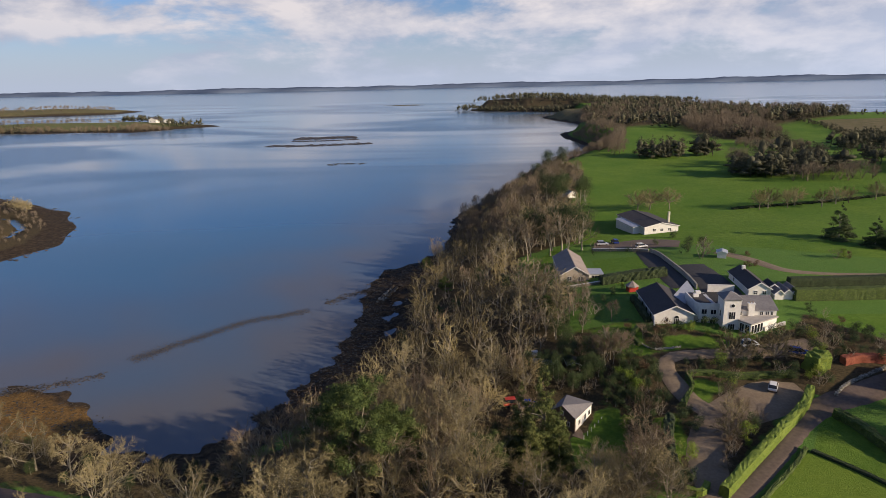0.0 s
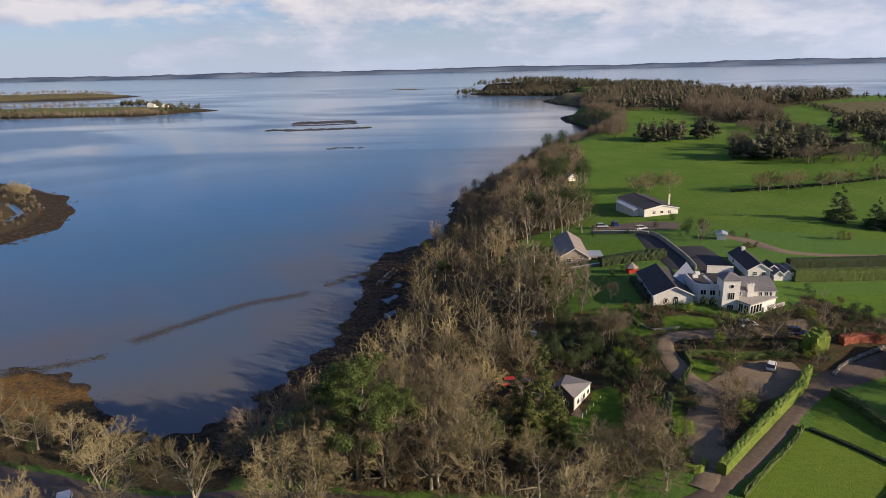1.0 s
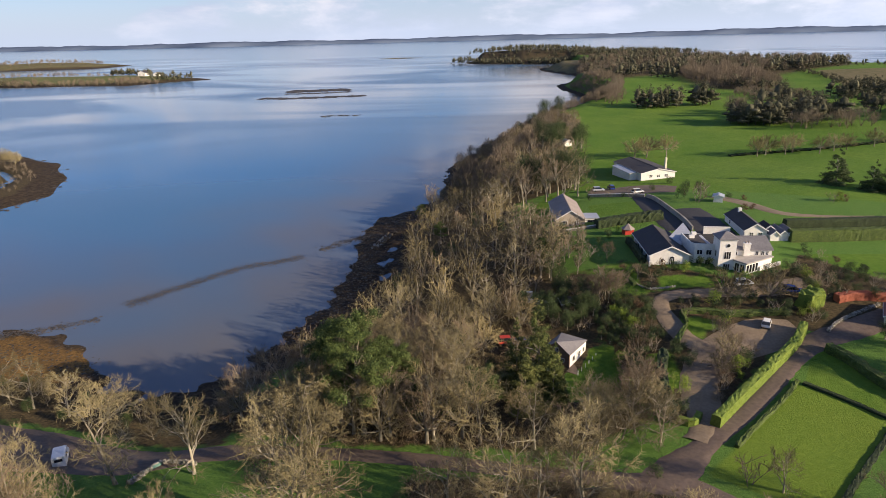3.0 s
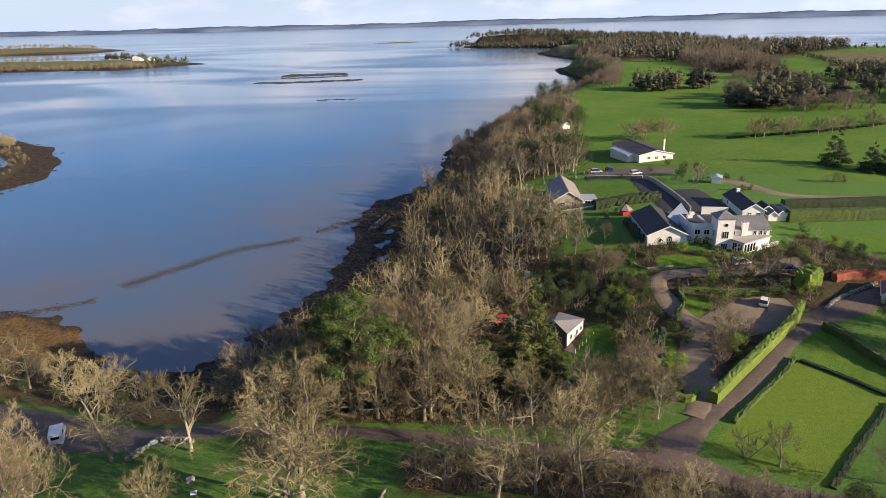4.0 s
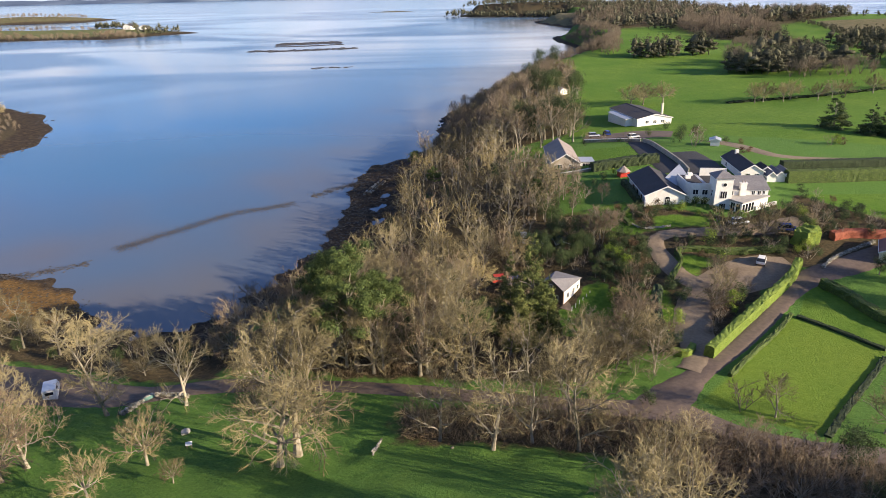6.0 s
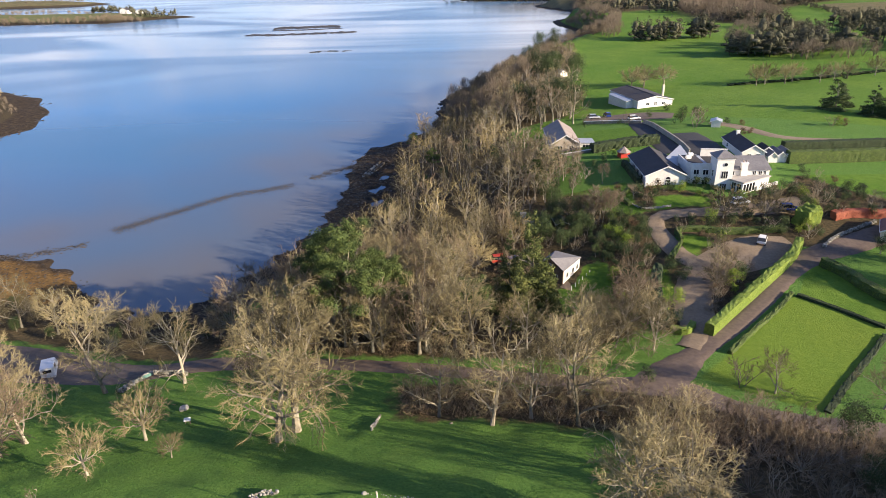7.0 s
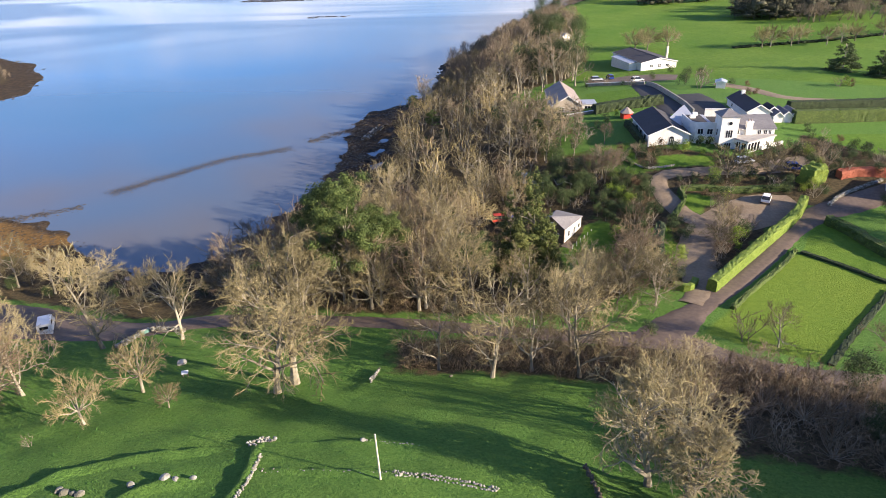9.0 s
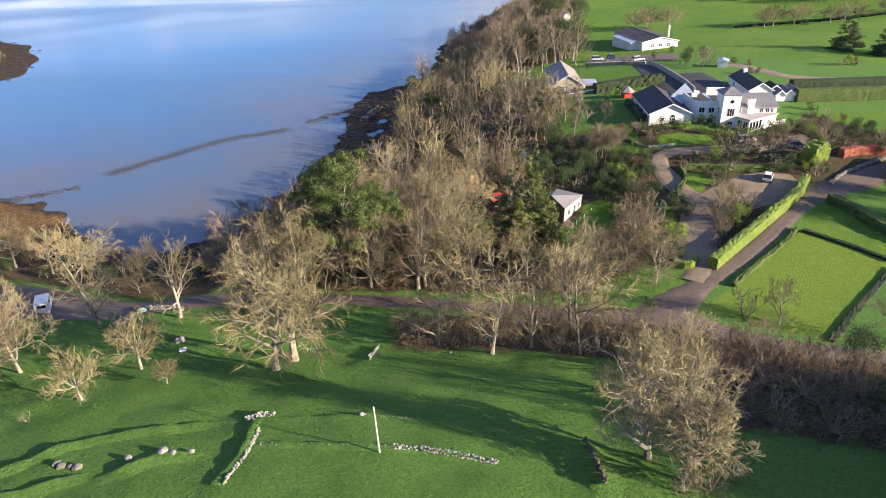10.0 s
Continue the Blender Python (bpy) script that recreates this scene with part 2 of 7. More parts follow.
LEAF_DARK = material("dark_evergreen_leaf", (0.022, 0.040, 0.012), (0.070, 0.098, 0.030), 0.6, 0.7, island=0.5, per_object=0.3, spec=0.25)
LEAF_PINE = material("pine_needles", (0.034, 0.056, 0.016), (0.100, 0.132, 0.036), 0.6, 0.8, island=0.5, per_object=0.3, spec=0.2)
LEAF_CONIFER = material("conifer_sprays", (0.070, 0.092, 0.024), (0.190, 0.200, 0.062), 0.35, 0.8, island=0.5, per_object=0.3, spec=0.2)
LEAF_BRIGHT = material("bright_leaf", (0.105, 0.165, 0.016), (0.250, 0.310, 0.048), 0.8, 0.7, island=0.5, per_object=0.3, spec=0.2)
LEAF_HEDGE = material("clipped_hedge_leaf", (0.045, 0.080, 0.012), (0.125, 0.175, 0.034), 0.8, 0.8, island=0.5, spec=0.2)
LEAF_RUST = material("rust_brown_leaf", (0.070, 0.042, 0.022), (0.19, 0.125, 0.066), 0.8, 0.8, island=0.6, spec=0.2)
LEAF_RED = material("russet_leaf", (0.160, 0.046, 0.026), (0.34, 0.112, 0.066), 0.8, 0.8, island=0.6, spec=0.2)
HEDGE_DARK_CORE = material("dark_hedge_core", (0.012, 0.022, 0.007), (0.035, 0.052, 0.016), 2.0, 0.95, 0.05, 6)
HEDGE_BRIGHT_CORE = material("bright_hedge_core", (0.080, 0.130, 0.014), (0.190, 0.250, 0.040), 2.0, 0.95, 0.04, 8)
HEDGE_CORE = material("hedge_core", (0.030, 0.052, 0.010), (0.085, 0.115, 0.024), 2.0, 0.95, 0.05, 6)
WOOD_BROWN = material("weathered_timber", (0.10, 0.070, 0.045), (0.21, 0.155, 0.105), 3.0, 0.85)
RED_PAINT = material("red_paint", (0.36, 0.035, 0.025), (0.48, 0.055, 0.035), 2.0, 0.4)
BLUE_PAINT = material("blue_car_paint", (0.02, 0.04, 0.18), (0.03, 0.06, 0.24), 2.0, 0.25)
SILVER_PAINT = material("silver_car_paint", (0.50, 0.52, 0.54), (0.60, 0.62, 0.64), 2.0, 0.25, metallic=0.3)
RUBBER = material("rubber", (0.012, 0.012, 0.012), (0.025, 0.025, 0.025), 3.0, 0.8)
# far hills: distance haze is mixed into the blue-grey base colours
HAZED_HILL = material("distant_hills", (0.085, 0.118, 0.180), (0.130, 0.165, 0.225), 0.004, 1.0, big=0.0011, spec=0.0)
FAR_WOOD = material("distant_trees", (0.055, 0.058, 0.038), (0.135, 0.130, 0.085), 0.5, 1.0, island=0.12, spec=0.0)
FAR_WOOD_RUST = material("distant_bare_trees", (0.125, 0.100, 0.070), (0.235, 0.190, 0.135), 0.02, 0.95, island=0.3, spec=0.1)


# ---- mesh helpers ----
def mesh_object(name, verts, faces, mat, parent=None, smooth=False, label=""):
    me = bpy.data.meshes.new(name)
    me.from_pydata([tuple(v) for v in verts], [], faces)
    me.materials.append(mat)
    if smooth:
        me.polygons.foreach_set("use_smooth", [True] * len(me.polygons))
    ob = new(name, me)
    if parent:
        ob.parent = parent
    return tagged(ob, label=label)


def quads_mesh(name, v, mat):
    """A mesh of separate quads from an (n, 4, 3) array."""
    n = len(v)
    me = bpy.data.meshes.new(name)
    me.vertices.add(n * 4), me.loops.add(n * 4), me.polygons.add(n)
    me.vertices.foreach_set("co", np.ascontiguousarray(v, dtype=np.float32).ravel())
    me.loops.foreach_set("vertex_index", np.arange(n * 4, dtype=np.int32))
    me.polygons.foreach_set("loop_start", np.arange(0, n * 4, 4, dtype=np.int32))
    me.update(calc_edges=True)
    me.materials.append(mat)
    return me


def part(name, bm, mat, parent, label=""):
    me = bpy.data.meshes.new(name)
    bm.to_mesh(me)
    bm.free()
    me.materials.append(mat)
    ob = new(name, me)
    ob.parent = parent
    return tagged(ob, label=label)


def empty(name, m=None, **tags):
    ob = new(name)
    ob.empty_display_size = 0.3
    if m is not None:
        ob.matrix_world = m
    return tagged(ob, **tags)


def box(bm, x0, y0, z0, x1, y1, z1, bevel=0.0):
    made = bmesh.ops.create_cube(bm, size=1.0, matrix=Matrix.Translation(((x0 + x1) / 2, (y0 + y1) / 2, (z0 + z1) / 2)) @ Matrix.Diagonal((x1 - x0, y1 - y0, z1 - z0, 1)))
    if bevel:
        edges = {e for v in made["verts"] for e in v.link_edges}
        bmesh.ops.bevel(bm, geom=list(edges), offset=bevel, segments=2, affect="EDGES")
    return bm


def boxes(*dims, bevel=0.0):
    bm = bmesh.new()
    for d in dims:
        box(bm, *d, bevel=bevel)
    return bm


def prism(outline, z0, z1):
    """An upright prism over an outline."""
    bm = bmesh.new()
    lo = [bm.verts.new((x, y, z0)) for x, y in outline]
    hi = [bm.verts.new((x, y, z1)) for x, y in outline]
    n = len(outline)
    bm.faces.new(lo[::-1]), bm.faces.new(hi)
    for i in range(n):
        bm.faces.new((lo[i], lo[(i + 1) % n], hi[(i + 1) % n], hi[i]))
    bmesh.ops.recalc_face_normals(bm, faces=bm.faces)
    return bm


def slab(corners, thick):
    """A sloping slab under four (or more) corners, thick downwards."""
    bm = bmesh.new()
    hi = [bm.verts.new(c) for c in corners]
    lo = [bm.verts.new((c[0], c[1], c[2] - thick)) for c in corners]
    n = len(corners)
    bm.faces.new(hi), bm.faces.new(lo[::-1])
    for i in range(n):
        bm.faces.new((hi[i], lo[i], lo[(i + 1) % n], hi[(i + 1) % n]))
    bmesh.ops.recalc_face_normals(bm, faces=bm.faces)
    return bm


def gable_wall(x0, x1, y0, y1, z0, eave, ridge, xr=None):
    """A house body along y with gables at both ends."""
    xr = (x0 + x1) / 2 if xr is None else xr
    bm = bmesh.new()
    ends = [[bm.verts.new((x, y, z)) for x, z in ((x0, z0), (x1, z0), (x1, eave), (xr, ridge), (x0, eave))] for y in (y0, y1)]
    bm.faces.new(ends[0]), bm.faces.new(ends[1][::-1])
    for i in range(5):
        bm.faces.new((ends[0][i], ends[1][i], ends[1][(i + 1) % 5], ends[0][(i + 1) % 5]))
    bmesh.ops.recalc_face_normals(bm, faces=bm.faces)
    return bm


COAST = [(-900, 190), (-300, 150), (-125, 134), (-97, 125), (-84, 119), (-71, 105), (-57, 103), (-50, 111), (-45, 124), (-41, 140), (-38, 153), (-38.4, 175),
         (-39.8, 200), (-40, 215), (-36, 223), (-27, 234), (-20, 246), (-16.5, 262), (-15.5, 293), (-14, 324), (-3.6, 356), (10, 380), (18, 425), (34, 472), (64, 525), (88, 566), (103, 630), (91, 735),
         (90, 800), (130, 860), (140, 940), (105, 1060), (89, 1132), (165, 1220), (160, 1330), (-20, 1370), (-60, 1395), (-30, 1440),
         (200, 1650), (380, 1560), (470, 1250), (520, 1010), (620, 880), (900, 840), (1600, 820), (1600, -500), (-900, -500)]
SPOT = [(0, 0, 27), (-60, 0, 26), (60, 0, 24), (-150, 10, 22), (140, 0, 20), (-36, 45, 15.3), (-9, 42, 16.8), (-19, 41.5, 16.8), (14, 39, 16.8),
        (-36, 54.7, 11.7), (-20, 56.7, 11), (-11.5, 58, 10.4), (-36, 63.6, 9.0), (-48, 71, 6.6), (-62, 75, 6.2), (9, 73, 7.6), (33.5, 84.4, 7.5),
        (42.6, 64.4, 8.9), (52, 79.6, 7.4), (54, 97.8, 7.4), (62.7, 101, 7.5), (56, 116, 8.4), (59, 136, 12.0), (39, 140, 12.2), (79, 158, 13.3),
        (58, 231, 11.5), (25, 190, 10.3), (11, 133, 7.2), (18, 108, 5.2), (125, 223, 14.0), (-12, 110, 4.5), (-10, 170, 4.5), (8, 220, 7.0), (-85, 80, 5.0), (75, 66, 9.5), (100, 110, 9.5)]
COAST_A = np.array(COAST, float)
SPOT_A = np.array(SPOT, float)


def tps(d):
    return np.where(d > 0, d * d * np.log(d + 1e-9), 0.0)


def spline_weights():
    p = SPOT_A[:, :2] / 50.0
    n = len(p)
    k = tps(np.linalg.norm(p[:, None] - p[None], axis=2)) + np.eye(n) * 0.004
    q = np.c_[np.ones(n), p]
    a = np.block([[k, q], [q.T, np.zeros((3, 3))]])
    return np.linalg.solve(a, np.r_[SPOT_A[:, 2], 0, 0, 0])


SPLINE = spline_weights()


def smooth(a, b, v):
    u = np.clip((v - a) / (b - a), 0, 1)
    return u * u * (3 - 2 * u)


def inland(x, y):
    """Metres from the main shore: positive on land, negative on water."""
    x, y = np.asarray(x, float), np.asarray(y, float)
    best = np.full(x.shape, 1e9)
    inside = np.zeros(x.shape, bool)
    for (ax, ay), (bx, by) in zip(COAST_A, np.roll(COAST_A, -1, 0)):
        dx, dy = bx - ax, by - ay
        u = np.clip(((x - ax) * dx + (y - ay) * dy) / (dx * dx + dy * dy), 0, 1)
        best = np.minimum(best, np.hypot(x - ax - u * dx, y - ay - u * dy))
        if ay != by:
            inside ^= ((ay > y) != (by > y)) & (x < (bx - ax) * (y - ay) / (by - ay) + ax)
    return np.where(inside, best, -best)


def land(x, y):
    """Height of dry land before it falls to the shore."""
    x, y = np.asarray(x, float), np.asarray(y, float)
    z = np.zeros(x.shape) + SPLINE[-3] + SPLINE[-2] * x / 50 + SPLINE[-1] * y / 50
    for (px, py, _), w in zip(SPOT_A, SPLINE):
        z = z + w * tps(np.hypot(x - px, y - py) / 50)
    far = 12.5 + 2.5 * np.sin(x / 70 + 0.6) * np.cos(y / 110) + 5 * np.exp(-((x - 330) ** 2 + (y - 760) ** 2) / 160 ** 2) + 9 * np.exp(-((x - 120) ** 2 + (y - 1480) ** 2) / 190 ** 2)
    f = np.maximum(smooth(230, 300, y), np.maximum(smooth(100, 190, x), smooth(100, 190, -x)))
    return np.clip(z, 2.5, 30) * (1 - f) + far * f


def wobble(x, y, size, seed=0.0):
    """Smooth uneven waves between about -1 and 1."""
    u, v = x / size + seed, y / size - seed * 0.7
    return (np.sin(u * 1.9 + 1.3 * np.sin(v * 1.1)) + np.sin(v * 2.3 + 1.7 * np.sin(u * 0.8 + 0.5)) + np.sin((u + v) * 3.1 + np.sin(u * 2.2)) * 0.6) / 2.6


BANKS = [
         ([(-18.4, 42), (-17.2, 37), (-16.6, 31.5)], 0.08, 1.0), ([(-17, 37.2), (-9.3, 36.9), (-3.8, 36.7), (2.2, 35.3)], 0.08, 0.8),
         ([(-17, 41.4), (-9.4, 42.2), (-4.5, 41.9), (1.3, 40.9), (9, 38.4)], 0.08, 0.7), ([(-13.0, 56.5), (-11.5, 58.5), (-11.3, 62)], 0.3, 1.2), ([(9.2, 38.5), (9.3, 33)], 0.5, 0.8)]


def banks(x, y):
    """Old turf banks and buried wall lines in the near field."""
    z = np.zeros(np.shape(x))
    for pts, h, w in BANKS:
        best = np.full(np.shape(x), 1e9)
        for (ax, ay), (bx, by) in zip(pts, pts[1:]):
            dx, dy = bx - ax, by - ay
            u = np.clip(((x - ax) * dx + (y - ay) * dy) / (dx * dx + dy * dy), 0, 1)
            best = np.minimum(best, np.hypot(x - ax - u * dx, y - ay - u * dy))
        z = np.maximum(z, h * np.exp(-(best / w) ** 2))
    return z


def height(x, y):
    x, y = np.asarray(x, float), np.asarray(y, float)
    d = inland(x, y) + 2.5 * wobble(x, y, 11)
    # wet hollow between the weedy bar and the trees
    u = np.clip((y - 146) / 50, 0, 1)
    hollow = 1.5 * np.exp(-((x + 24.5 + 3.5 * u) / 3.6) ** 2) * smooth(140, 156, y) * (1 - smooth(196, 206, y)) * (0.75 + 0.5 * wobble(x, y, 4.5, 9))
    bank = -hollow + np.where(d > 0, 0.085 * d, 0.06 * d) + 0.22 * wobble(x, y, 3.2, 2) * smooth(-6, 0, d) * (1 - smooth(10, 18, d))
    s = smooth(11, 30, d)
    near = 1 - smooth(62, 70, y)
    return np.maximum(bank * (1 - s) + land(x, y) * s + near * (banks(x, y) + 0.16 * wobble(x, y, 2.6, 4) + 0.06 * wobble(x, y, 0.9, 7)), -3.0)

def signed(poly, x, y):
    """Metres inside (plus) or outside (minus) a polygon."""
    x, y = np.asarray(x, float), np.asarray(y, float)
    best = np.full(x.shape, 1e9)
    inside = np.zeros(x.shape, bool)
    for (ax, ay), (bx, by) in zip(poly, poly[1:] + poly[:1]):
        dx, dy = bx - ax, by - ay
        u = np.clip(((x - ax) * dx + (y - ay) * dy) / (dx * dx + dy * dy), 0, 1)
        best = np.minimum(best, np.hypot(x - ax - u * dx, y - ay - u * dy))
        if ay != by:
            inside ^= ((ay > y) != (by > y)) & (x < dx * (y - ay) / dy + ax)
    return np.where(inside, best, -best)


def axis(lo, a, b, hi, step, grow):
    mid = list(np.arange(a, b, step))
    up, s = [mid[-1]], step
    while up[-1] < hi:
        s *= grow
        up.append(up[-1] + s)
    dn, s = [a], step
    while dn[-1] > lo:
        s *= grow
        dn.append(dn[-1] - s)
    return np.array(dn[:0:-1] + mid + up[1:])


def grid_object(name, xs, ys, zf, mat, attrs=None, smooth_shade=True):
    gx, gy = np.meshgrid(xs, ys)
    gz = zf(gx, gy)
    co = np.stack([gx, gy, gz], -1).reshape(-1, 3)
    ny, nx = gx.shape
    i = np.arange(ny * nx).reshape(ny, nx)
    f = np.stack([i[:-1, :-1], i[:-1, 1:], i[1:, 1:], i[1:, :-1]], -1).reshape(-1, 4)
    me = bpy.data.meshes.new(name)
    me.vertices.add(len(co)), me.loops.add(f.size), me.polygons.add(len(f))
    me.vertices.foreach_set("co", co.astype(np.float32).ravel())
    me.loops.foreach_set("vertex_index", f.astype(np.int32).ravel())
    me.polygons.foreach_set("loop_start", np.arange(0, f.size, 4, dtype=np.int32))
    me.update(calc_edges=True)
    me.polygons.foreach_set("use_smooth", [smooth_shade] * len(f))
    me.materials.append(mat)
    for key, fn in (attrs or {}).items():
        me.attributes.new(key, "FLOAT", "POINT").data.foreach_set("value", np.clip(fn(gx, gy), 0, 1).astype(np.float32).ravel())
    return new(name, me)


# where bare woodland, lawns and stubble lie
WOOD_SHORE = [(-34, 108), (-29, 120), (-22, 150), (-23, 200), (-21, 222), (-16, 248), (-12.5, 290), (-11, 325), (0, 358), (13, 380), (22, 425), (36, 462), (58, 450), (62, 400), (46, 330), (40, 300), (34, 232),
              (12, 216), (8, 190), (14, 165), (18, 140), (10, 124), (12, 116), (22, 116), (26, 100), (26, 88), (16, 79), (-20, 82), (-42, 88), (-46, 100)]
WOOD_LANE = [(-9, 63), (-10, 72), (18, 69), (30, 66), (50, 59), (75, 54), (75, 46), (36, 49), (24, 52), (17, 58), (4, 61)]
WOOD_FAR = [(136, 690), (180, 728), (215, 745), (205, 640), (204, 580), (214, 564), (240, 552), (262, 590), (292, 690), (344, 738), (430, 806), (500, 930), (470, 1010), (330, 1120), (180, 1150), (150, 1040), (135, 900), (118, 790)]
WOOD_TIP = [(-60, 1395), (0, 1350), (170, 1330), (300, 1250), (600, 1300), (520, 1640), (200, 1650), (-30, 1440)]
WEED = [(-150, 114), (-113, 129), (-101, 126), (-87, 120), (-80, 114), (-84, 107), (-96, 106), (-120, 108)]
STUBBLE = [(300, 540), (360, 730), (560, 760), (900, 800), (900, 500)]
PLOT = [(54, 97.5), (63, 87), (42.8, 64.8), (36, 68), (30.5, 72.5), (36, 78.2)]
COTTAGE_LAWN = [(15, 94), (24, 93), (26, 104), (25.5, 112.5), (21.5, 113), (19, 106), (15.5, 104)]
LAWNS = [PLOT, [(38.5, 130.4), (52, 130.9), (55, 133.5), (50, 136), (40, 136.5)], [(55, 98), (62, 110), (69, 94), (64, 87)], [(21, 143), (36, 145), (36, 131), (50, 131.5), (50, 134), (34, 129), (20, 138)],
         [(40, 121), (50, 119.5), (43, 113), (37.5, 117)], [(31, 109), (36, 110), (35.5, 96), (30, 97)], COTTAGE_LAWN,
         [(76, 148), (140, 150), (140, 130), (88, 136)], [(34, 199), (52, 201), (54, 184), (34, 184)], [(9, 186), (14, 200), (24, 220), (31, 222), (20, 200), (16, 184)]]


def ground_lawn(x, y):
    best = np.full(np.shape(x), -1e9)
    for p in LAWNS:
        best = np.maximum(best, signed(p, x, y))
    course = np.minimum(smooth(205, 225, y + 0.4 * (x - 60)), 1)
    return np.maximum(0.5 + best * 0.6, course)


BEDS = [(24, 96), (25, 130), (20, 140), (24, 142), (34, 146), (37, 141), (40, 140.5), (58, 134), (70, 139), (76, 147), (88, 135), (110, 125), (110, 116), (84, 122), (66, 113.5), (62, 116.5), (55, 110), (36, 87.5), (31, 88)]
BARE_FLOOR = [(20, 44), (18, 50), (16, 58), (30, 66), (50, 59), (75, 54), (75, 38), (40, 40)]


def ground_litter(x, y):
    shore = signed([(-120, 100), (-95, 92.5), (-74, 91.5), (-58, 86), (-41, 83), (-42, 100), (-70, 104), (-120, 122)], x, y)
    g = signed(BEDS, x, y)
    for p in LAWNS:
        g = np.minimum(g, -signed(p, x, y))
    a = np.maximum(np.maximum(signed(WOOD_SHORE, x, y), signed(WOOD_LANE, x, y)), np.maximum(g * 2, shore))
    a = np.maximum(a, np.maximum(signed(BARE_FLOOR, x, y), signed([(4, 116), (24, 114), (25, 142), (16, 143), (5, 135)], x, y)))
    a = np.maximum(a, np.maximum(signed(WOOD_FAR, x, y), signed(WOOD_TIP, x, y)) * 0.1)
    a = np.minimum(a, -4 * signed(COTTAGE_LAWN, x, y) - 1)
    return 0.56 + a * 0.12


ground = grid_object("ground", axis(-880, -95, 108, 1590, 0.9, 1.05), axis(-80, 26, 135, 1720, 0.9, 1.05), height, GROUND, {
    "lawn": ground_lawn, "litter": ground_litter, "weed": lambda x, y: 0.5 + signed(WEED, x, y) * 0.1, "meadow": lambda x, y: 0.5 + signed(PLOT, x, y) * 0.2,
    "mud": lambda x, y: 0.5 + (9 + 9 * smooth(112, 130, y) * (1 - smooth(215, 240, y)) - inland(x, y)) * 0.08,
    "stubble": lambda x, y: 0.5 + np.maximum(signed(STUBBLE, x, y), signed([(100, 1000), (85, 1130), (165, 1225), (300, 1250), (300, 1130), (190, 1010), (140, 950)], x, y)) * 0.05})
tagged(ground, "grassy drumlin land with lawns, woodland floor and muddy shore", "ground", kind="structure")

water = grid_object("water", axis(-6500, -160, 120, 6500, 4.0, 1.06), axis(-100, 90, 240, 4980, 4.0, 1.06), lambda x, y: x * 0.0, WATER,
                    {"shoal": lambda x, y: smooth(-95, -4, inland(x, y)) * (0.75 + 0.25 * wobble(x, y, 16, 1))})
tagged(water, "calm blue-grey sea lough with wind streaks and silty shallows", "sea", kind="structure")


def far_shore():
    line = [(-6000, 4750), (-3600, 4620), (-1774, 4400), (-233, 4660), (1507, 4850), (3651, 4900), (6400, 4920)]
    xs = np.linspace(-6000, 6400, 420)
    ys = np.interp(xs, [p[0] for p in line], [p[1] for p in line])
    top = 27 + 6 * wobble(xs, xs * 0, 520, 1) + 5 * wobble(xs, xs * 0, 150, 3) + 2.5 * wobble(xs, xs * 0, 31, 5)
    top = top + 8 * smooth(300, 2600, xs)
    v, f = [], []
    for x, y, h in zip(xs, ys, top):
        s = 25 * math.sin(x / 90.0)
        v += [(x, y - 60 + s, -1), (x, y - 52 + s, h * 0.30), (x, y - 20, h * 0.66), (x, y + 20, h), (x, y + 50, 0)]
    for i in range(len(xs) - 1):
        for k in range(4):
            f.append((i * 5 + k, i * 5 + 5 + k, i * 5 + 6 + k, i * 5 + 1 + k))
    ob = mesh_object("backdrop", v, f, HAZED_HILL, smooth=True)
    tagged(ob, "low hills along the far shore, haze in their blue-grey colour", "distant hills", kind="structure")


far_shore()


def island(name, poly, top, label, step, mats, inlet=()):
    xs = np.arange(min(p[0] for p in poly) - 20, max(p[0] for p in poly) + 20, step)
    ys = np.arange(min(p[1] for p in poly) - 20, max(p[1] for p in poly) + 20, step)

    def zf(x, y):
        d = signed(poly, x, y) + step * 0.8 * wobble(x, y, step * 5)
        cut = x * 0.0
        for (ax, ay), (bx, by) in zip(inlet, inlet[1:]):
            dx, dy = bx - ax, by - ay
            u = np.clip(((x - ax) * dx + (y - ay) * dy) / (dx * dx + dy * dy), 0, 1)
            cut = np.maximum(cut, 3.6 * np.exp(-(np.hypot(x - ax - u * dx, y - ay - u * dy) / 2.6) ** 2))
        return -cut + np.where(d > 0, 0.05 * d + (top - 0.05 * 14) * smooth(8, 55, d), 0.08 * d) * (1 + 0.15 * wobble(x, y, 60)) - 0.1
    ob = grid_object(name, xs, ys, zf, GROUND, {
        "lawn": lambda x, y: x * 0 + mats[0], "litter": lambda x, y: 0.5 + (mats[1] - signed(poly, x, y)) * 0.03 + 0.15 * wobble(x, y, 40),
        "mud": lambda x, y: 0.5 + (mats[2] - signed(poly, x, y)) * 0.08, "stubble": lambda x, y: x * 0 + mats[3]})
    return tagged(ob, label, "island", kind="structure"), zf


